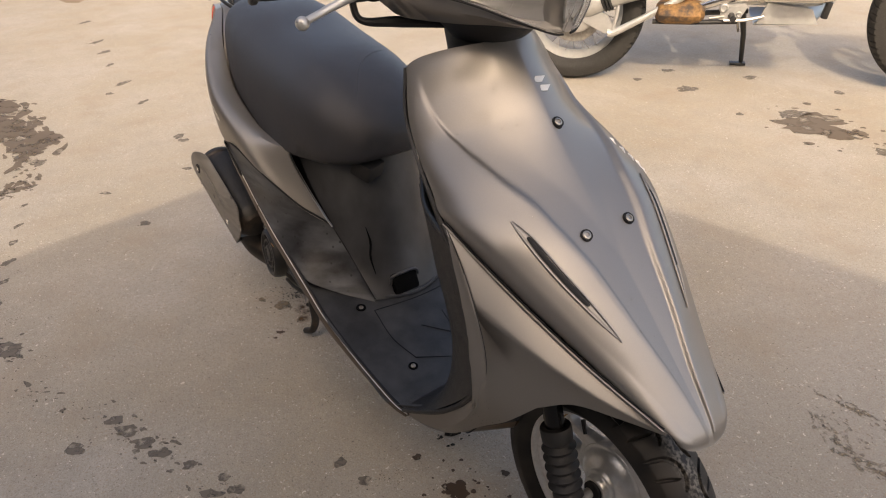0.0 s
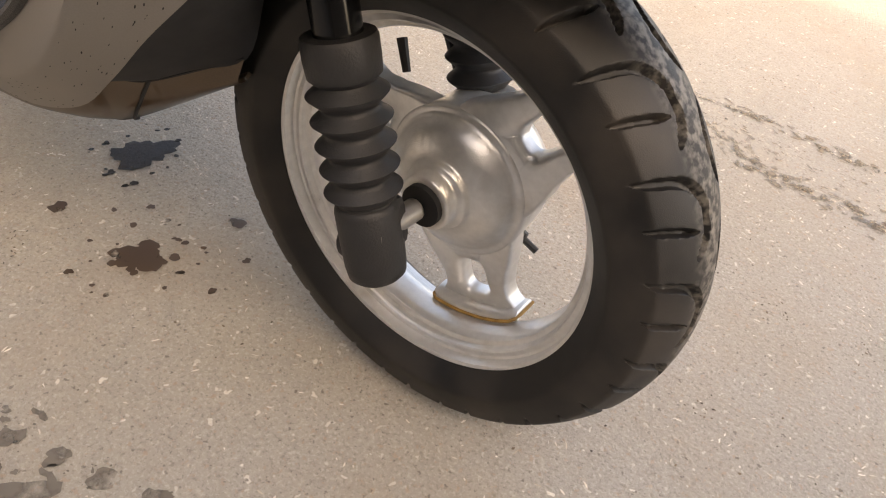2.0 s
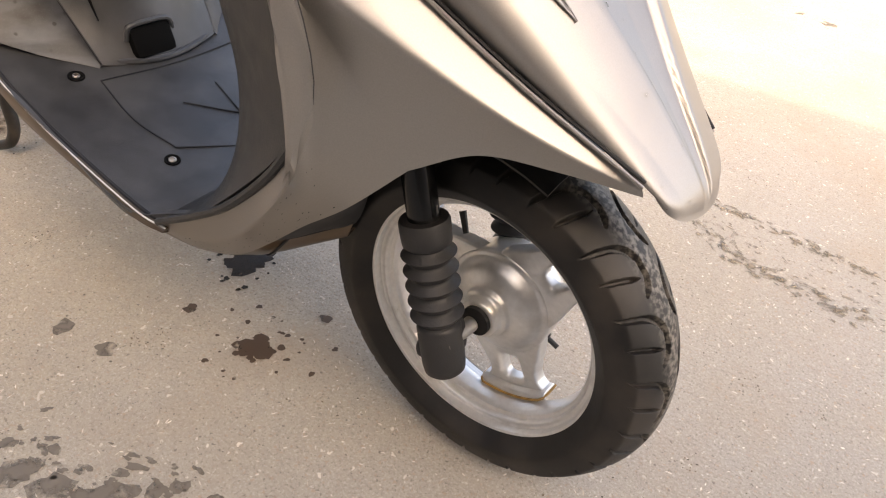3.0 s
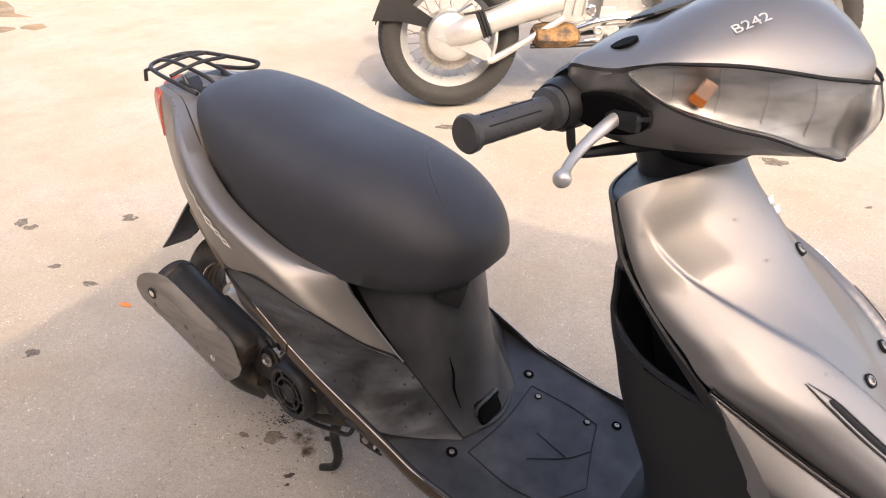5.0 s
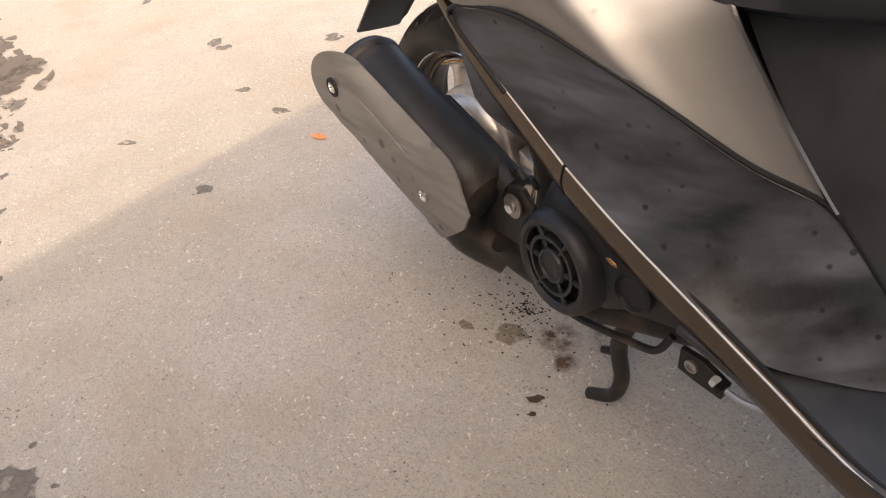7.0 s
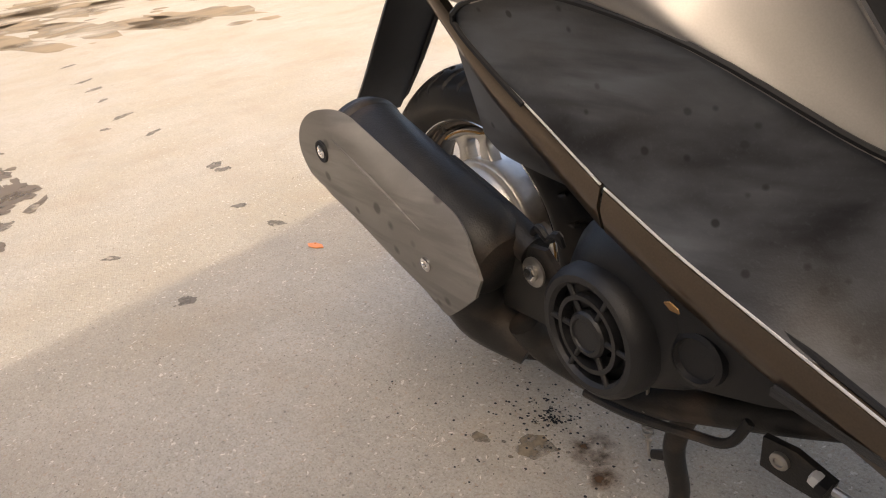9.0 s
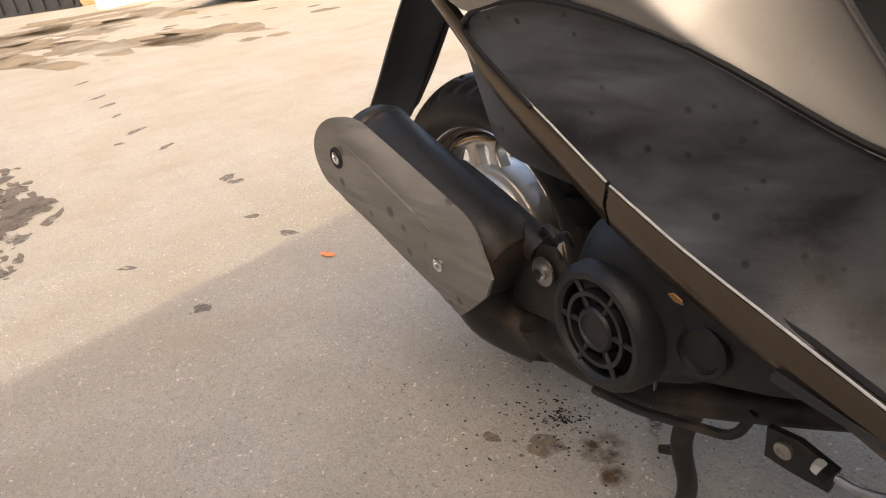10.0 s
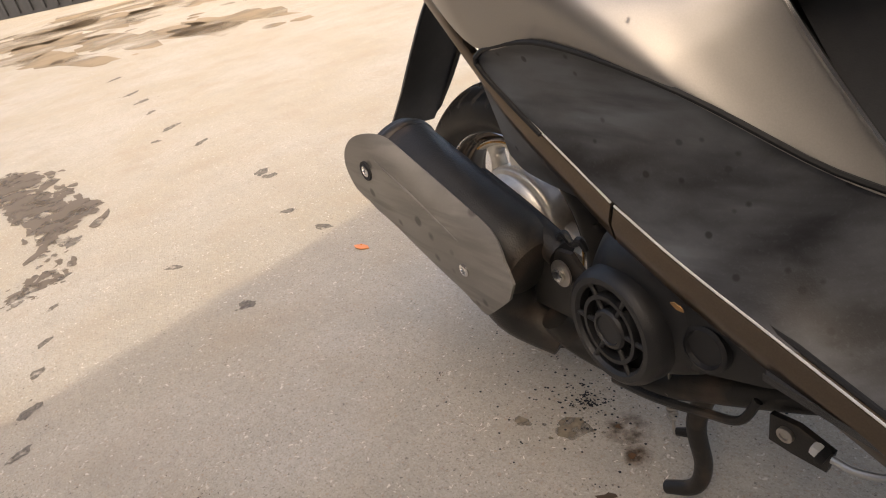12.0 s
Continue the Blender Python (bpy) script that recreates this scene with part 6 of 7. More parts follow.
moto_wheel("moto_rear_wheel", 0.0, 0.325, 0.080)
moto_wheel("moto_front_wheel", 1.60, 0.335, 0.060)
part("final_drive", lathe([(0.045, -0.125), (0.085, -0.122), (0.105, -0.108), (0.112, -0.085), (0.104, -0.06), (0.06, -0.045)], (0, 1, 0), (0.005, -0.02, 0.350), 40), SILVERPAINT, MOTO, "rounded silver final drive housing")
part("drive_neck", tube([(0.005, -0.10, 0.355), (0.08, -0.135, 0.385), (0.13, -0.135, 0.402)], [0.062, 0.060, 0.054], 18, 16), SILVERPAINT, MOTO, "silver final drive neck")
part("swingarm", tube([(0.165, -0.135, 0.415), (0.27, -0.128, 0.452), (0.36, -0.11, 0.478), (0.48, -0.08, 0.500)], [0.052, 0.058, 0.064, 0.066], 18, 24), SILVERPAINT, MOTO, "silver single-sided swingarm")
part("swingarm_gaiter", lathe([(0.056, 0), (0.064, 0.006), (0.056, 0.013), (0.066, 0.020), (0.058, 0.027), (0.066, 0.034), (0.056, 0.040)], (1, 0, 0.36), (0.128, -0.135, 0.402), 28), GAITER, MOTO, "black ribbed gaiter")
part("torque_strut", tube([(0.165, -0.150, 0.252), (0.200, -0.150, 0.258), (0.34, -0.145, 0.335), (0.50, -0.135, 0.425)], [0.018, 0.017, 0.015, 0.016], 12, 24), SILVERPAINT, MOTO, "silver diagonal strut")
part("strut_web", slab([(-0.075, 0.045), (0.145, -0.062), (0.190, -0.045), (0.150, 0.020), (0.060, 0.085)], 0.022, (0.010, -0.130, 0.310), (1, 0, 0), (0, 0, 1), 0.004), SILVERPAINT, MOTO, "silver housing web")
part("strut_link", tube([(0.185, -0.150, 0.262), (0.200, -0.150, 0.33), (0.205, -0.140, 0.40)], 0.009, 8, 10), SILVERPAINT, MOTO)
rows = []
for k in range(15):
    a = radians(70 + 92 * k / 14)
    rows.append([(0.350 * math.cos(a), y, 0.325 + 0.350 * math.sin(a) - 0.03 * abs(y / 0.09) ** 2) for y in (-0.092, -0.055, 0, 0.055, 0.092)])
fend = part("rear_hugger", skin(np.array(rows), 0.004), PLASTIC, MOTO, "black rear mudguard")
part("hugger_flank", slab([(-0.345, 0.075), (-0.335, 0.100), (-0.275, 0.235), (-0.200, 0.290), (-0.215, 0.200), (-0.175, 0.150), (-0.060, 0.070), (-0.010, 0.048), (-0.030, 0.030), (-0.110, 0.045), (-0.230, 0.078)], 0.012, (0.0, -0.094, 0.345), (1, 0, 0), (0, 0, 1), 0.003), PLASTIC, fend, "black mudguard side stay")
part("gearbox", block((0.22, 0.24, 0.20), (0.50, 0, 0.50), (0, 0, 0), 0.03), SILVERPAINT, MOTO, "silver gearbox casting")
part("engine", block((0.40, 0.30, 0.26), (0.86, 0, 0.51), (0, 0, 0), 0.04), SILVERPAINT, MOTO, "silver engine casting")
for side in (-1, 1):
    head = part("cylinder", block((0.20, 0.20, 0.18), (0.98, 0.25 * side, 0.56), (0, 0, 0), 0.03), SILVERPAINT, MOTO, "finned silver cylinder")
    for k in range(7):
        part("fin", block((0.215, 0.006, 0.195), (0.98, (0.175 + 0.018 * k) * side, 0.56), (0, 0, 0), 0.002), DULL, head)
part("collector_box", grid([[(x, -0.10 + 0.10 * math.cos(2 * math.pi * k / 16) * w, 0.345 + 0.052 * w * math.sin(2 * math.pi * k / 16)) for k in range(16)] for x, w in ((0.37, 0.55), (0.385, 0.85), (0.42, 1.0), (0.52, 1.0), (0.56, 0.85), (0.58, 0.5))], close_u=True, caps=True), RUST, MOTO, "browned exhaust collector")
part("exhaust_header", tube([(0.54, -0.11, 0.36), (0.64, -0.14, 0.405), (0.74, -0.155, 0.425), (0.90, -0.165, 0.425), (1.03, -0.165, 0.425), (1.09, -0.17, 0.445), (1.14, -0.18, 0.50), (1.12, -0.20, 0.56)], 0.021, 14, 44), CHROME, MOTO, "golden-tinted steel exhaust header")
part("exhaust_clamp", lathe([(0.025, -0.012), (0.027, 0.0), (0.025, 0.012)], (1, 0, 0), (0.80, -0.16, 0.425), 18, caps=False), DULL, MOTO)
part("guard_side", slab([(0.0, 0.0), (0.245, 0.004), (0.215, 0.066), (0.035, 0.092)], 0.010, (0.795, -0.150, 0.312), (1, 0, 0), (0, 0, 1), 0.003), SILVERPAINT, MOTO, "pale alloy guard side")
part("bash_plate", grid([[(x, -w, z + 0.02), (x, -w * 0.8, z), (x, w * 0.8, z), (x, w, z + 0.02)] for x, w, z in ((0.79, 0.15, 0.300), (0.92, 0.15, 0.300), (1.04, 0.13, 0.315), (1.10, 0.11, 0.39))]), SILVERPAINT, MOTO, "pale alloy engine guard plate")
part("guard_bracket", block((0.025, 0.03, 0.07), (1.065, -0.15, 0.375), (0, 10, 0), 0.004), PLASTIC, MOTO, "black bracket")
part("lower_rail", tube([(0.36, -0.13, 0.305), (0.52, -0.14, 0.308), (0.72, -0.14, 0.316)], 0.011, 10), PLASTIC, MOTO, "black frame rail")
part("frame_bar", tube([(0.40, -0.10, 0.31), (0.60, 0.05, 0.31), (0.78, 0.10, 0.31)], 0.012, 10), PLASTIC, MOTO)
stand = part("side_stand", tube([(0.76, 0.10, 0.31), (0.79, 0.20, 0.18), (0.81, 0.30, 0.02)], [0.016, 0.013, 0.011], 10), PLASTIC, MOTO, "black stand leg")
part("stand_foot", block((0.075, 0.045, 0.012), (0.795, 0.305, 0.008), (0, 0, 0), 0.004), PLASTIC, stand)
part("stand_spring", tube([(0.735, 0.085, 0.30), (0.76, 0.165, 0.20)], 0.006, 8), DULL, stand)
part("foot_peg_plate", slab([(-0.05, -0.05), (0.03, -0.06), (0.06, 0.0), (0.03, 0.10), (-0.03, 0.10)], 0.014, (0.69, -0.138, 0.375), (1, 0, 0), (0, 0, 1), 0.003), SILVERPAINT, MOTO, "silver footrest plate")
part("foot_peg", tube([(0.69, -0.15, 0.345), (0.69, -0.25, 0.350)], 0.013, 10), PLASTIC, MOTO, "black foot peg")
part("brake_pedal", tube([(0.66, -0.165, 0.325), (0.74, -0.175, 0.330), (0.82, -0.18, 0.350)], 0.007, 8, 12), CHROME, MOTO, "bright brake pedal")
part("pedal_spring", tube([(0.60, -0.15, 0.33), (0.66, -0.155, 0.34)], 0.006, 8), DULL, MOTO)
for k, (x, z, r) in enumerate(((0.655, 0.375, 0.020), (0.70, 0.415, 0.014), (0.72, 0.350, 0.012), (0.62, 0.46, 0.024), (0.76, 0.49, 0.030), (0.86, 0.50, 0.036))):
    part("casting_boss", lathe([(r, 0), (r, 0.018), (r * 0.7, 0.024), (r * 0.5, 0.016), (0.002, 0.016)], (0, -1, 0), (x, -0.128 - 0.012 * (k < 3), z), 18), CHROME if k % 2 else SILVERPAINT, MOTO)
for k in range(5):
    part("casting_rib", block((0.010, 0.02, 0.13), (0.42 + 0.045 * k, -0.122, 0.50), (0, 10, 0), 0.003), SILVERPAINT, MOTO)
for side in (-1, 1):
    part("front_fork", tube([(1.60, 0.09 * side, 0.335), (1.36, 0.09 * side, 0.80)], [0.026, 0.024], 14), SILVERPAINT, MOTO, "silver fork leg")
    part("pannier_rail", tube([(0.40, 0.18 * side, 0.76), (0.05, 0.20 * side, 0.70), (-0.18, 0.20 * side, 0.78)], 0.010, 8, 14), PLASTIC, MOTO, "black carrier rail")
part("front_mudguard", skin(np.array([[(1.60 + 0.36 * math.cos(radians(a)), y, 0.335 + 0.36 * math.sin(radians(a)) - 2 * y * y) for y in (-0.07, 0, 0.07)] for a in range(60, 150, 8)]), 0.004), SILVERPAINT, MOTO, "silver front mudguard")
part("fuel_tank", grid([[(x, w * math.cos(2 * math.pi * k / 16), z + h * math.sin(2 * math.pi * k / 16)) for k in range(16)] for x, w, z, h in ((0.62, 0.10, 0.86, 0.08), (0.75, 0.18, 0.90, 0.14), (0.95, 0.24, 0.92, 0.17), (1.12, 0.22, 0.92, 0.15), (1.25, 0.08, 0.92, 0.08))], close_u=True, caps=True), SILVERPAINT, MOTO, "silver fuel tank")
part("moto_seat", grid([[(x, w * math.cos(2 * math.pi * k / 14), z + 0.05 * math.sin(2 * math.pi * k / 14)) for k in range(14)] for x, w, z in ((-0.15, 0.10, 0.90), (0.05, 0.16, 0.90), (0.35, 0.16, 0.86), (0.65, 0.11, 0.88))], close_u=True, caps=True), VINYL, MOTO, "black dual saddle")
part("handlebar", tube([(1.05, -0.42, 1.10), (1.20, -0.2, 1.13), (1.22, 0, 1.11), (1.20, 0.2, 1.13), (1.05, 0.42, 1.10)], 0.014, 10, 24), PLASTIC, MOTO, "black handlebar")
part("subframe", tube([(0.45, -0.10, 0.58), (0.30, -0.11, 0.76), (-0.10, -0.10, 0.84)], 0.018, 10, 14), PLASTIC, MOTO, "black rear subframe")
part("shock_spring", tube([(0.30 + 0.035 * math.cos(a), 0.035 * math.sin(a), 0.50 + 0.006 * a) for a in np.arange(0, 40, 0.4)], 0.006, 6), PLASTIC, MOTO, "black coil spring")
part("brake_hose", tube([(0.06, -0.13, 0.45), (0.16, -0.15, 0.475), (0.30, -0.13, 0.52), (0.42, -0.12, 0.56)], 0.005, 8, 20), PLASTIC, MOTO, "black brake hose")
part("brake_caliper", block((0.09, 0.05, 0.06), (0.075, -0.105, 0.445), (0, -30, 0), 0.012), DULL, MOTO, "dull brake caliper")

# unseen bulk, added so that the motorcycle's shadow falls solid
for side in (-1, 1):
    net = patch([[(0.62, 0.17 * side, 0.94), (0.95, 0.27 * side, 1.02), (1.30, 0.20 * side, 1.06)], [(0.66, 0.18 * side, 0.80), (0.98, 0.29 * side, 0.84), (1.34, 0.22 * side, 0.88)], [(0.74, 0.17 * side, 0.68), (1.00, 0.26 * side, 0.68), (1.26, 0.20 * side, 0.74)]], 13, 9)
    part("shadow_fairing", skin(net, 0.004), SILVERPAINT, MOTO, "unseen silver fairing added to fill the shadow")
part("shadow_box", block((0.34, 0.22, 0.22), (0.42, 0, 0.70), (0, 0, 0), 0.03), PLASTIC, MOTO, "unseen black box added to fill the shadow")

# ---- far side of the yard ----
bm = block((9, 0.4, 4.0), (-17.45, -0.55, 2.0), (0, 0, 38), 0.01)
far = single("wall_west", bm, DARKWALL, "dark steel shutter wall at the far side of the yard", "wall", kind="structure", smooth=False)
for k in range(30):
    f = -4.3 + 0.3 * k
    part("rib", block((0.05, 0.05, 3.6), (-17.45 + f * math.cos(radians(38)) + 0.13, -0.55 + f * math.sin(radians(38)) - 0.17, 1.85), (0, 0, 38), 0.008), DARKWALL, far, smooth=False)
bm = block((6, 0.3, 0.9), (-11.0, 6.0, 0.45), (0, 0, 80), 0.02)
single("wall_low", bm, BRICKY, "low brown brick wall beyond the yard", "wall", kind="structure", smooth=False)
rows = []
for z, r in ((0.0, 0.26), (0.06, 0.31), (0.25, 0.33), (0.50, 0.28), (0.72, 0.20), (0.85, 0.10), (0.95, 0.13)):
    rows.append([(-14.0 + r * (1 + 0.12 * math.sin(3 * a + 9 * z) + 0.06 * math.sin(7 * a)) * math.cos(a), 2.35 + 1.15 * r * (1 + 0.1 * math.sin(4 * a + 5 * z)) * math.sin(a), z) for a in np.linspace(0, 2 * math.pi, 28, endpoint=False)])
single("sack", grid(rows, close_u=True, caps=True), TAN, "tan cloth sack standing on the ground", "sack")
for k, (x, y) in enumerate(((-11.75, 2.25), (-11.35, 2.80))):
    crate = thing("crate", "white slatted plastic crate standing on the ground", "crate", "white crates by the wall", pose(x, y, 0, 0, 0, 12 + 5 * k))
    part("body", block((0.42, 0.60, 0.62), (0, 0, 0.31), (0, 0, 0), 0.02), CRATE, crate)
    for j in range(4):
        part("slat", block((0.02, 0.54, 0.09), (0.215, 0, 0.10 + 0.14 * j), (0, 0, 0), 0.008), CRATE, crate)
CAR = thing("car", "dark parked car with pale alloy wheels", "car", m=pose(-8.22, 3.08, 0, 0, 0, 52))
prof = [(-0.85, 0.22), (-0.85, 0.62), (-0.75, 0.84), (-0.15, 0.95), (0.40, 1.42), (1.75, 1.44), (2.45, 0.98), (3.15, 0.88), (3.30, 0.55), (3.28, 0.24)]
rows = []
for y, k in ((-0.82, 0.93), (-0.80, 0.99), (-0.6, 1.0), (0, 1.02), (0.6, 1.0), (0.80, 0.99), (0.82, 0.93)):
    rows.append([(1.2 + (x - 1.2) * (k if abs(y) > 0.7 else 1), y, 0.22 + (z - 0.22) * k) for x, z in prof])
part("body", grid(rows, close_u=True, caps=True), CARPAINT, CAR, "dark painted car body")
for x in (0.0, 2.55):
    for y in (-0.74, 0.74):
        w = part("wheel", lathe([(0.205, -0.09), (0.21, -0.10), (0.20, -0.085), (0.10, -0.075), (0.02, -0.085)], (0, 1 if y < 0 else -1, 0), n=36), SILVERPAINT, CAR, "pale alloy wheel")
        w.matrix_local = pose(x, y, 0.305)
        part("tyre", lathe([(0.205, -0.085), (0.23, -0.105), (0.285, -0.10), (0.305, -0.08), (0.305, 0.08), (0.285, 0.10), (0.21, 0.09)], (0, 1, 0), n=48, caps=False), RUBBER, w, "dusty tyre")
        for k in range(9):
            a = 2 * math.pi * k / 9
            part("wheel_spoke", tube([(0.04 * math.cos(a), -0.09 if y < 0 else 0.09, 0.04 * math.sin(a)), (0.19 * math.cos(a), -0.098 if y < 0 else 0.098, 0.19 * math.sin(a))], 0.012, 6), SILVERPAINT, w)

# ---- marks on the concrete ----
def marks(rows, mat, label, seed, holes=0, rag=0.3):
    """Spots: place, half length, shape and turn of each."""
    for k, (x, y, r, squash, turn) in enumerate(rows):
        stain((x, y), r, seed + k, mat, label, squash=squash, turn=turn, holes=holes, rag=rag, n=36 if r > 0.03 else 18)


marks([(0.30, -0.10, 0.032, 0.8, 48)], OIL, "dark oil spot", 10, 20, 0.5)
marks([(0.155, -0.002, 0.034, 0.75, 50)], WETOIL, "shiny fresh oil patch under the belly", 15, 16, 0.35)
marks([(0.18, -0.118, 0.009, 0.9, 49), (0.32, 0.0, 0.008, 1, 0), (0.24, -0.05, 0.004, 1, 0), (0.27, -0.16, 0.004, 1, 0), (0.38, -0.08, 0.004, 1, 0), (0.22, -0.08, 0.003, 1, 0), (0.37, -0.03, 0.004, 1, 0), (0.59, -0.18, 0.003, 1, 0)], OIL, "small dark drip", 20)
marks([(-4.64, 0.20, 0.05, 0.5, 130), (-3.98, 0.14, 0.05, 0.5, 130), (-3.68, 0.12, 0.05, 0.45, 130), (-3.36, 0.08, 0.032, 0.5, 130), (-2.94, 0.05, 0.045, 0.5, 130), (-2.55, 0.05, 0.034, 0.5, 130), (-1.97, 0.05, 0.032, 0.6, 130), (-1.57, -0.34, 0.020, 0.6, 45), (-1.235, -0.288, 0.020, 0.8, 45)], DAMP, "damp drip mark", 40, 2)
marks([(-1.82, -0.63, 0.05, 0.7, 100)], POOL, "damp dark patch", 60, 14, 0.35)
marks([(-2.04, -0.49, 0.035, 0.6, 130), (-1.81, -0.55, 0.02, 0.6, 130), (-1.65, -0.60, 0.016, 0.6, 120), (-1.49, -0.64, 0.018, 0.6, 130), (-1.37, -0.67, 0.02, 0.6, 130), (-1.24, -0.70, 0.024, 0.6, 130), (-1.12, -0.73, 0.02, 0.6, 120), (-1.0, -0.76, 0.024, 0.6, 120)], DAMP, "damp drip mark", 70, 2)
marks([(-0.75, -0.77, 0.045, 0.8, 53), (-0.27, -0.69, 0.022, 0.8, 53), (-0.31, -0.60, 0.018, 0.9, 52), (-0.26, -0.585, 0.026, 0.7, 52), (-0.20, -0.565, 0.026, 0.6, 54), (-0.15, -0.545, 0.022, 0.7, 54), (-0.08, -0.505, 0.016, 0.7, 48), (0.02, -0.495, 0.022, 0.5, 45), (-0.005, -0.46, 0.012, 0.9, 45), (0.04, -0.45, 0.017, 0.75, 43)], DAMP, "wet spatter mark", 80, 5)
marks([(0.09, -0.448, 0.017, 0.6, 45), (0.13, -0.44, 0.016, 0.5, 45), (0.17, -0.42, 0.014, 0.5, 45), (0.21, -0.41, 0.015, 0.9, 45), (0.262, -0.395, 0.028, 0.6, 47), (0.10, -0.252, 0.013, 0.96, 45), (0.17, -0.235, 0.014, 0.8, 48), (0.307, -0.376, 0.022, 0.8, 43), (0.356, -0.342, 0.030, 0.55, 43), (0.342, -0.318, 0.008, 0.8, 40), (0.223, -0.381, 0.011, 0.6, 40), (0.386, -0.305, 0.012, 0.8, 40), (0.40, -0.33, 0.026, 0.6, 43), (0.45, -0.31, 0.028, 0.6, 43), (0.40, -0.285, 0.010, 0.9, 45)], DAMP, "wet spatter mark", 100, 5)
marks([(0.44, -0.27, 0.010, 0.8, 45), (0.48, -0.258, 0.011, 0.8, 40), (0.52, -0.24, 0.010, 0.8, 45), (0.50, -0.30, 0.014, 0.7, 45), (0.36, -0.36, 0.020, 0.6, 45)], DAMP, "wet spatter mark", 115, 3)


def flecks(name, line, spread, count, size, mat, label, seed, long=1.6, lift=0.0014):
    """Many small ragged flecks strewn along a line, as one film."""
    rnd, bm = random.Random(seed), bmesh.new()
    pts = rom([(x, y, 0) for x, y in line], 60)
    for q in range(count):
        i = rnd.randrange(58)
        d = pts[i + 1] - pts[i]
        t = math.atan2(d[1], d[0]) + rnd.gauss(0, 0.35)
        w = rnd.gauss(0, spread)
        x, y = pts[i][0] - w * math.sin(t) + rnd.gauss(0, spread), pts[i][1] + w * math.cos(t)
        r, k = rnd.uniform(*size) * (1.0 if rnd.random() < 0.8 else 1.7), rnd.uniform(1.0, long)
        ph, n = rnd.uniform(0, 6.3), 11
        ring_v = []
        for j in range(n):
            a = 2 * math.pi * j / n
            e = r * (1 + 0.30 * math.sin(2 * a + ph) + 0.22 * math.sin(3 * a + 2 * ph) + 0.15 * math.sin(5 * a))
            u, v = e * k * math.cos(a), e * 0.7 * math.sin(a)
            ring_v.append(bm.verts.new((x + u * math.cos(t) - v * math.sin(t), y + u * math.sin(t) + v * math.cos(t), lift + 0.000004 * q)))
        bm.faces.new(ring_v)
    return tagged(part(name, bm, mat, GROUND, label, smooth=False), kind="stuff")


flecks("streak", [(0.545, 0.700), (0.64, 0.712), (0.72, 0.712), (0.80, 0.715), (0.90, 0.708)], 0.008, 130, (0.002, 0.006), STREAK, "thin streak of drying damp", 131, 2.6)
flecks("streak", [(0.60, 0.640), (0.66, 0.585), (0.74, 0.578), (0.82, 0.590), (0.92, 0.602), (1.08, 0.640)], 0.012, 210, (0.002, 0.007), STREAK, "thin streak of drying damp", 132, 2.4)
flecks("streak", [(0.60, 0.655), (0.74, 0.650), (0.90, 0.660), (1.05, 0.675)], 0.020, 130, (0.0012, 0.0035), STREAK, "faint flecks of damp", 133, 2.0)
marks([(0.835, 0.575, 0.017, 0.6, 30)], DAMP, "damp spot", 134, 2)
flecks("splash", [(-3.05, -0.58), (-2.70, -0.53), (-2.38, -0.49), (-2.12, -0.51)], 0.062, 190, (0.010, 0.036), POOL, "ragged splash of damp", 135, 2.2)
flecks("splash", [(-2.15, -0.52), (-1.9, -0.58), (-1.75, -0.61)], 0.03, 34, (0.006, 0.020), POOL, "ragged splash of damp", 136, 1.8)
flecks("spatter", [(-0.80, -0.76), (-0.55, -0.73), (-0.30, -0.62), (-0.14, -0.54), (0.05, -0.46), (0.22, -0.40), (0.36, -0.33), (0.50, -0.26)], 0.022, 170, (0.0015, 0.006), DAMP, "small spatter of wet dirt", 137, 1.6)
marks([(-0.38, 2.16, 0.15, 0.7, 54), (-0.25, 2.15, 0.10, 0.6, 50)], POOL, "damp dark patch", 150, 8, 0.4)
marks([(-0.50, 2.21, 0.06, 0.8, 55), (0.43, 1.88, 0.022, 0.9, 51), (0.34, 1.89, 0.017, 0.5, 54), (-0.04, 2.1, 0.045, 0.9, 52), (-1.0, 2.14, 0.045, 0.9, 45), (-0.92, 2.5, 0.03, 1.0, 49), (-0.64, 2.04, 0.014, 1.4, 51), (-1.25, 2.3, 0.03, 0.9, 47), (-0.53, 2.6, 0.024, 1, 48), (-1.33, 1.63, 0.036, 0.9, 30), (-1.25, 2.08, 0.024, 0.8, 31)], DAMP, "damp spot in the sun", 160, 3)
marks([(-1.60, -0.03, 0.017, 0.9, 34), (-1.42, -0.02, 0.026, 0.5, 32), (-1.70, 0.29, 0.028, 0.9, 32), (-1.91, 0.05, 0.022, 0.9, 32), (-2.80, -0.05, 0.019, 1, 39)], DAMP, "damp drip mark", 180, 3)
marks([(-6.36, 0.8, 0.95, 0.40, 9), (-5.75, 1.3, 0.75, 0.42, 6), (-6.6, 0.15, 0.8, 0.30, 14), (-7.9, 0.2, 0.7, 0.8, 12), (-9.2, 0.75, 1.4, 0.5, 8), (-8.7, 1.75, 1.0, 0.5, 4), (-10.5, 1.2, 1.3, 0.7, 5)], WIDE, "wide wet patch on the concrete", 190, 6, 0.5)
marks([(-0.45, -0.072, 0.042, 0.75, 47), (-0.41, -0.098, 0.028, 0.85, 45)], DIRT, "brown oily dirt under the engine", 210, 0, 0.2)
marks([(-0.39, -0.17, 0.011, 0.6, 45), (-0.375, -0.19, 0.006, 0.6, 45)], OIL, "small dark drip", 215, 4, 0.3)
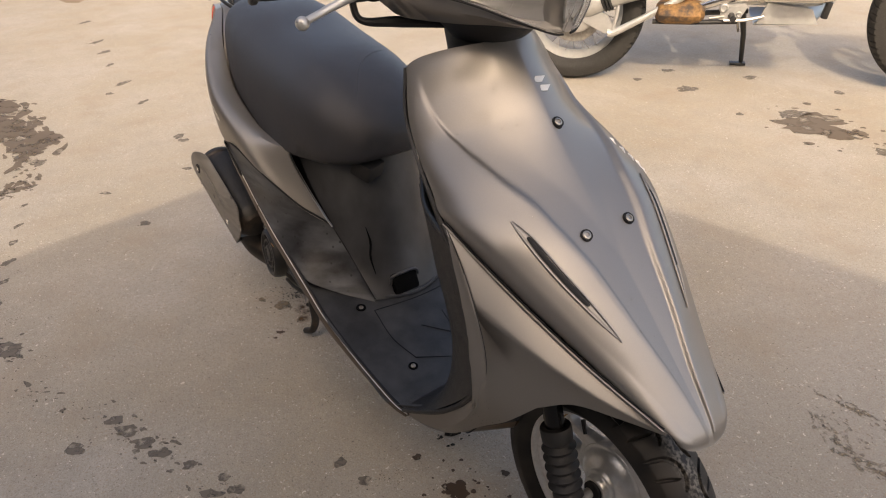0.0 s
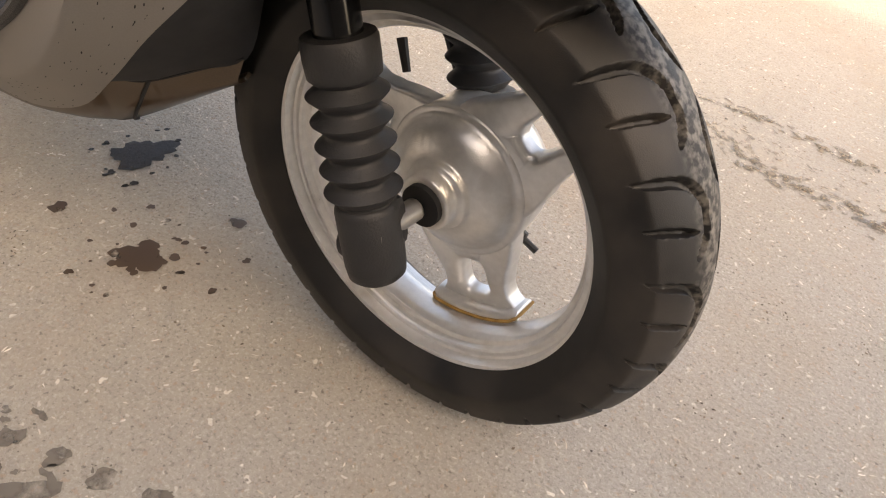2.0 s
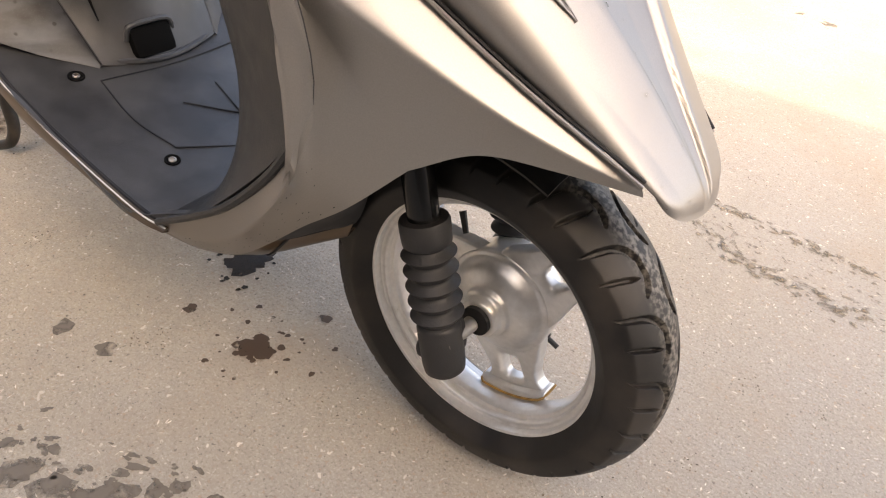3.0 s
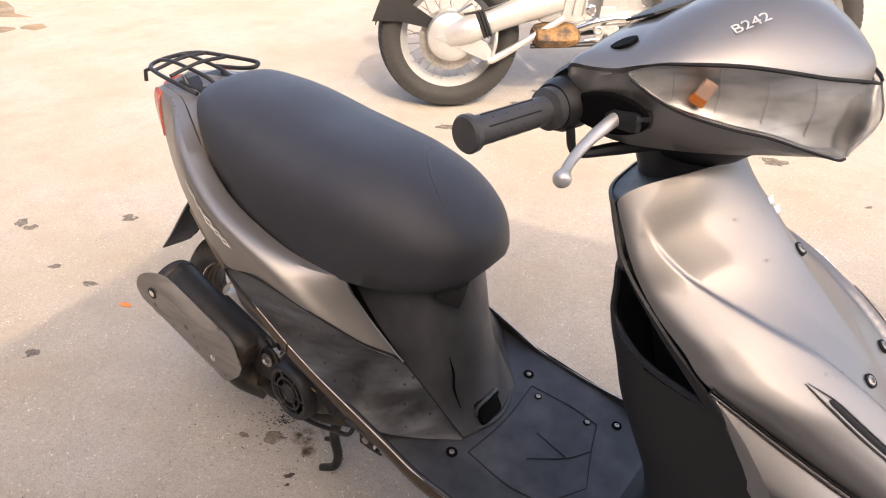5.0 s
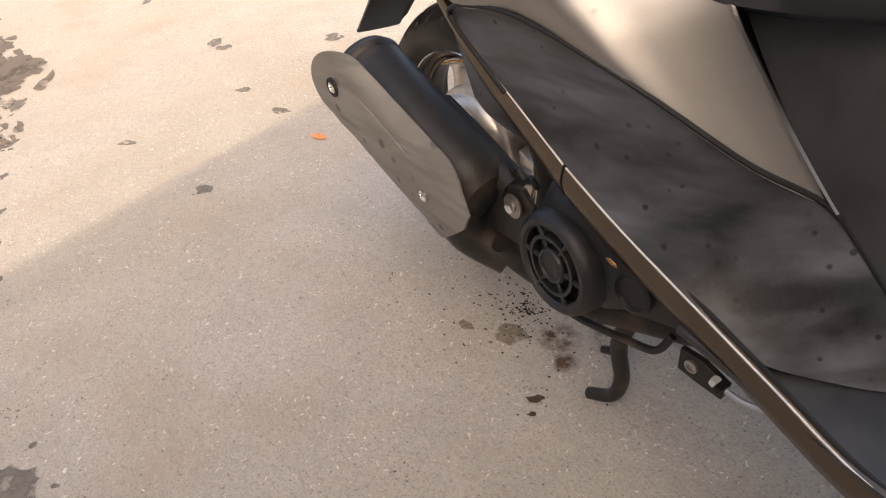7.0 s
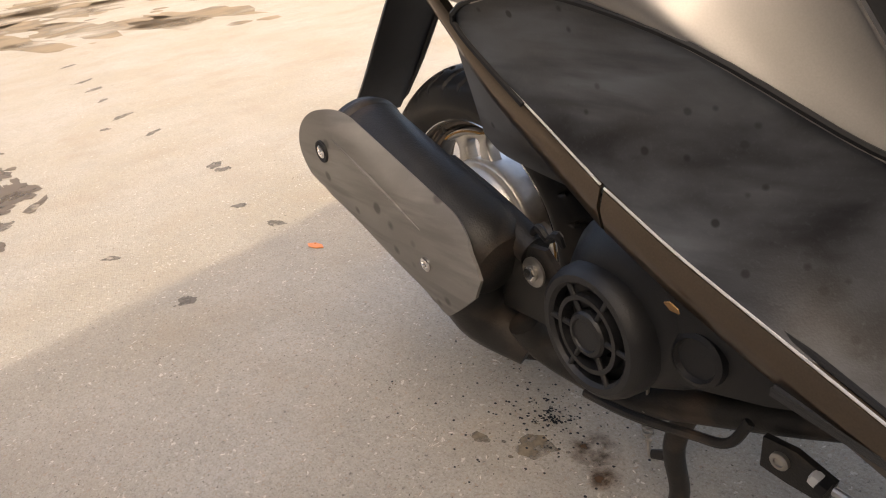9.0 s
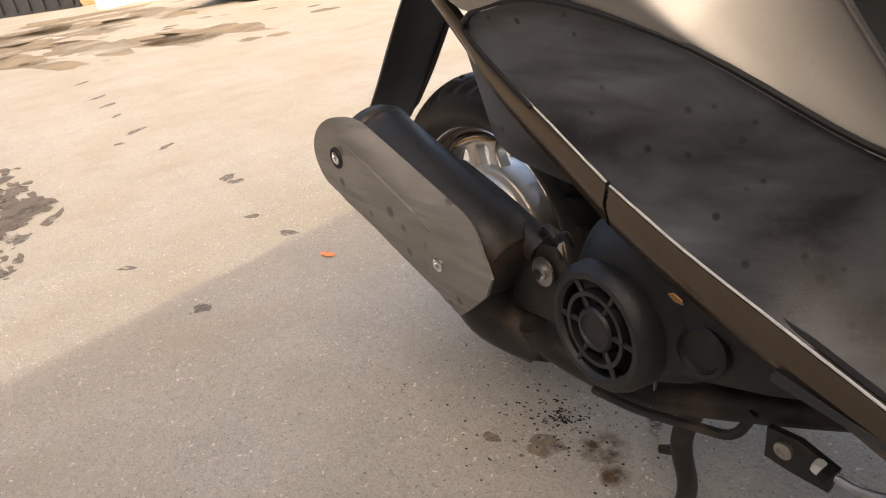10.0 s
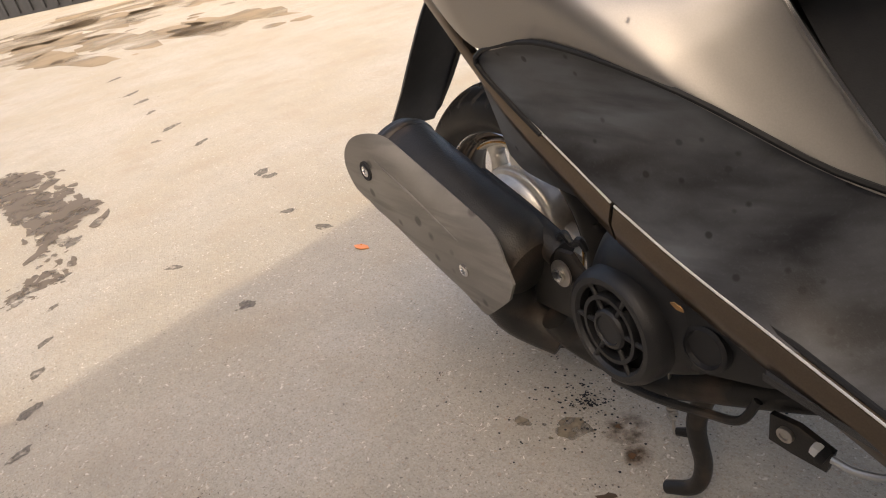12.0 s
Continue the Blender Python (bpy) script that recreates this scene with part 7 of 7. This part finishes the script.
marks([(-0.50, -0.115, 0.026, 0.7, 30), (-0.56, -0.15, 0.012, 0.7, 10)], FAINT, "brown tinged patch", 220, 6, 0.25)
rnd = random.Random(5)
bm = bmesh.new()
for k in range(330):
    a, d = rnd.uniform(0, 6.28), abs(rnd.gauss(0, 0.034 if k < 130 else 0.11))
    x, y, r = -0.522 + d * math.cos(a), -0.066 + d * math.sin(a) * 0.8, rnd.uniform(0.0007, 0.0024)
    ring_v = [bm.verts.new((x + r * math.cos(b), y + r * math.sin(b) * rnd.uniform(0.6, 1), 0.002)) for b in np.linspace(0, 6.28, 6, endpoint=False)]
    bm.faces.new(ring_v)
tagged(part("crumbs", bm, DARK, GROUND, "black crumbs of dirt under the exhaust", smooth=False), kind="stuff")
single("fallen_leaf", slab([(-0.022, 0), (-0.008, 0.010), (0.012, 0.008), (0.024, 0), (0.008, -0.009), (-0.010, -0.008)], 0.0015, (-1.235, -0.02, 0.002), (1, 0.3, 0), (-0.3, 1, 0)), ORANGE, "small dry orange leaf on the concrete", "leaf")

# pale slivers of stone and dark grit in the concrete
def strewn(name, count, label, mat, seed, length, width, clusters, lift):
    rnd = random.Random(seed)
    spots = [(rnd.uniform(-1.7, 1.25), rnd.uniform(-0.95, 1.25)) for _ in range(clusters)]
    verts, faces = [], []
    for q in range(count):
        if rnd.random() < 0.45:
            cx, cy = spots[rnd.randrange(clusters)]
            x, y = cx + rnd.gauss(0, 0.010), cy + rnd.gauss(0, 0.010)
        else:
            x, y = rnd.uniform(-1.7, 1.25), rnd.uniform(-0.95, 1.25)
        t, l, w = rnd.uniform(0, math.pi), rnd.uniform(*length) * 0.5, rnd.uniform(*width) * 0.5
        bend = rnd.uniform(-0.3, 0.3) * l
        c, d, first = math.cos(t), math.sin(t), len(verts)
        for u, v in ((-l, 0), (-0.3 * l, -w + bend * 0.5), (l * 0.6, -w * 0.7 + bend), (l, bend * 0.4), (0.2 * l, w + bend), (-0.6 * l, w * 0.6)):
            verts.append((x + u * c - v * d, y + u * d + v * c, lift + rnd.uniform(0, 0.0006)))
        faces.append(tuple(range(first, first + 6)))
    me = bpy.data.meshes.new(name)
    me.from_pydata(verts, [], faces)
    me.materials.append(mat)
    ob = new(name, me)
    ob.parent = GROUND
    return tagged(ob, label, kind="stuff")


def island_tint(name, low, high, rough):
    m = bpy.data.materials.new(name)
    m.use_nodes = True
    n, k = m.node_tree.nodes, m.node_tree.links
    geo, ramp = n.new("ShaderNodeNewGeometry"), n.new("ShaderNodeValToRGB")
    ramp.color_ramp.elements[0].color, ramp.color_ramp.elements[1].color = (*low, 1), (*high, 1)
    k.new(geo.outputs["Random Per Island"], ramp.inputs["Fac"])
    k.new(ramp.outputs["Color"], n["Principled BSDF"].inputs["Base Color"])
    n["Principled BSDF"].inputs["Roughness"].default_value = rough
    return m


CHIP = island_tint("pale_stone_chip", (0.46, 0.38, 0.29), (0.80, 0.73, 0.63), 0.55)
GRIT = island_tint("dark_grit", (0.05, 0.04, 0.03), (0.20, 0.145, 0.095), 0.8)
strewn("stone_chips", 6500, "pale slivers of stone in the concrete", CHIP, 21, (0.0018, 0.0085), (0.0007, 0.0019), 420, 0.0005)
strewn("grit", 1500, "dark grit on the concrete", GRIT, 22, (0.0016, 0.0042), (0.0012, 0.0028), 60, 0.0007)
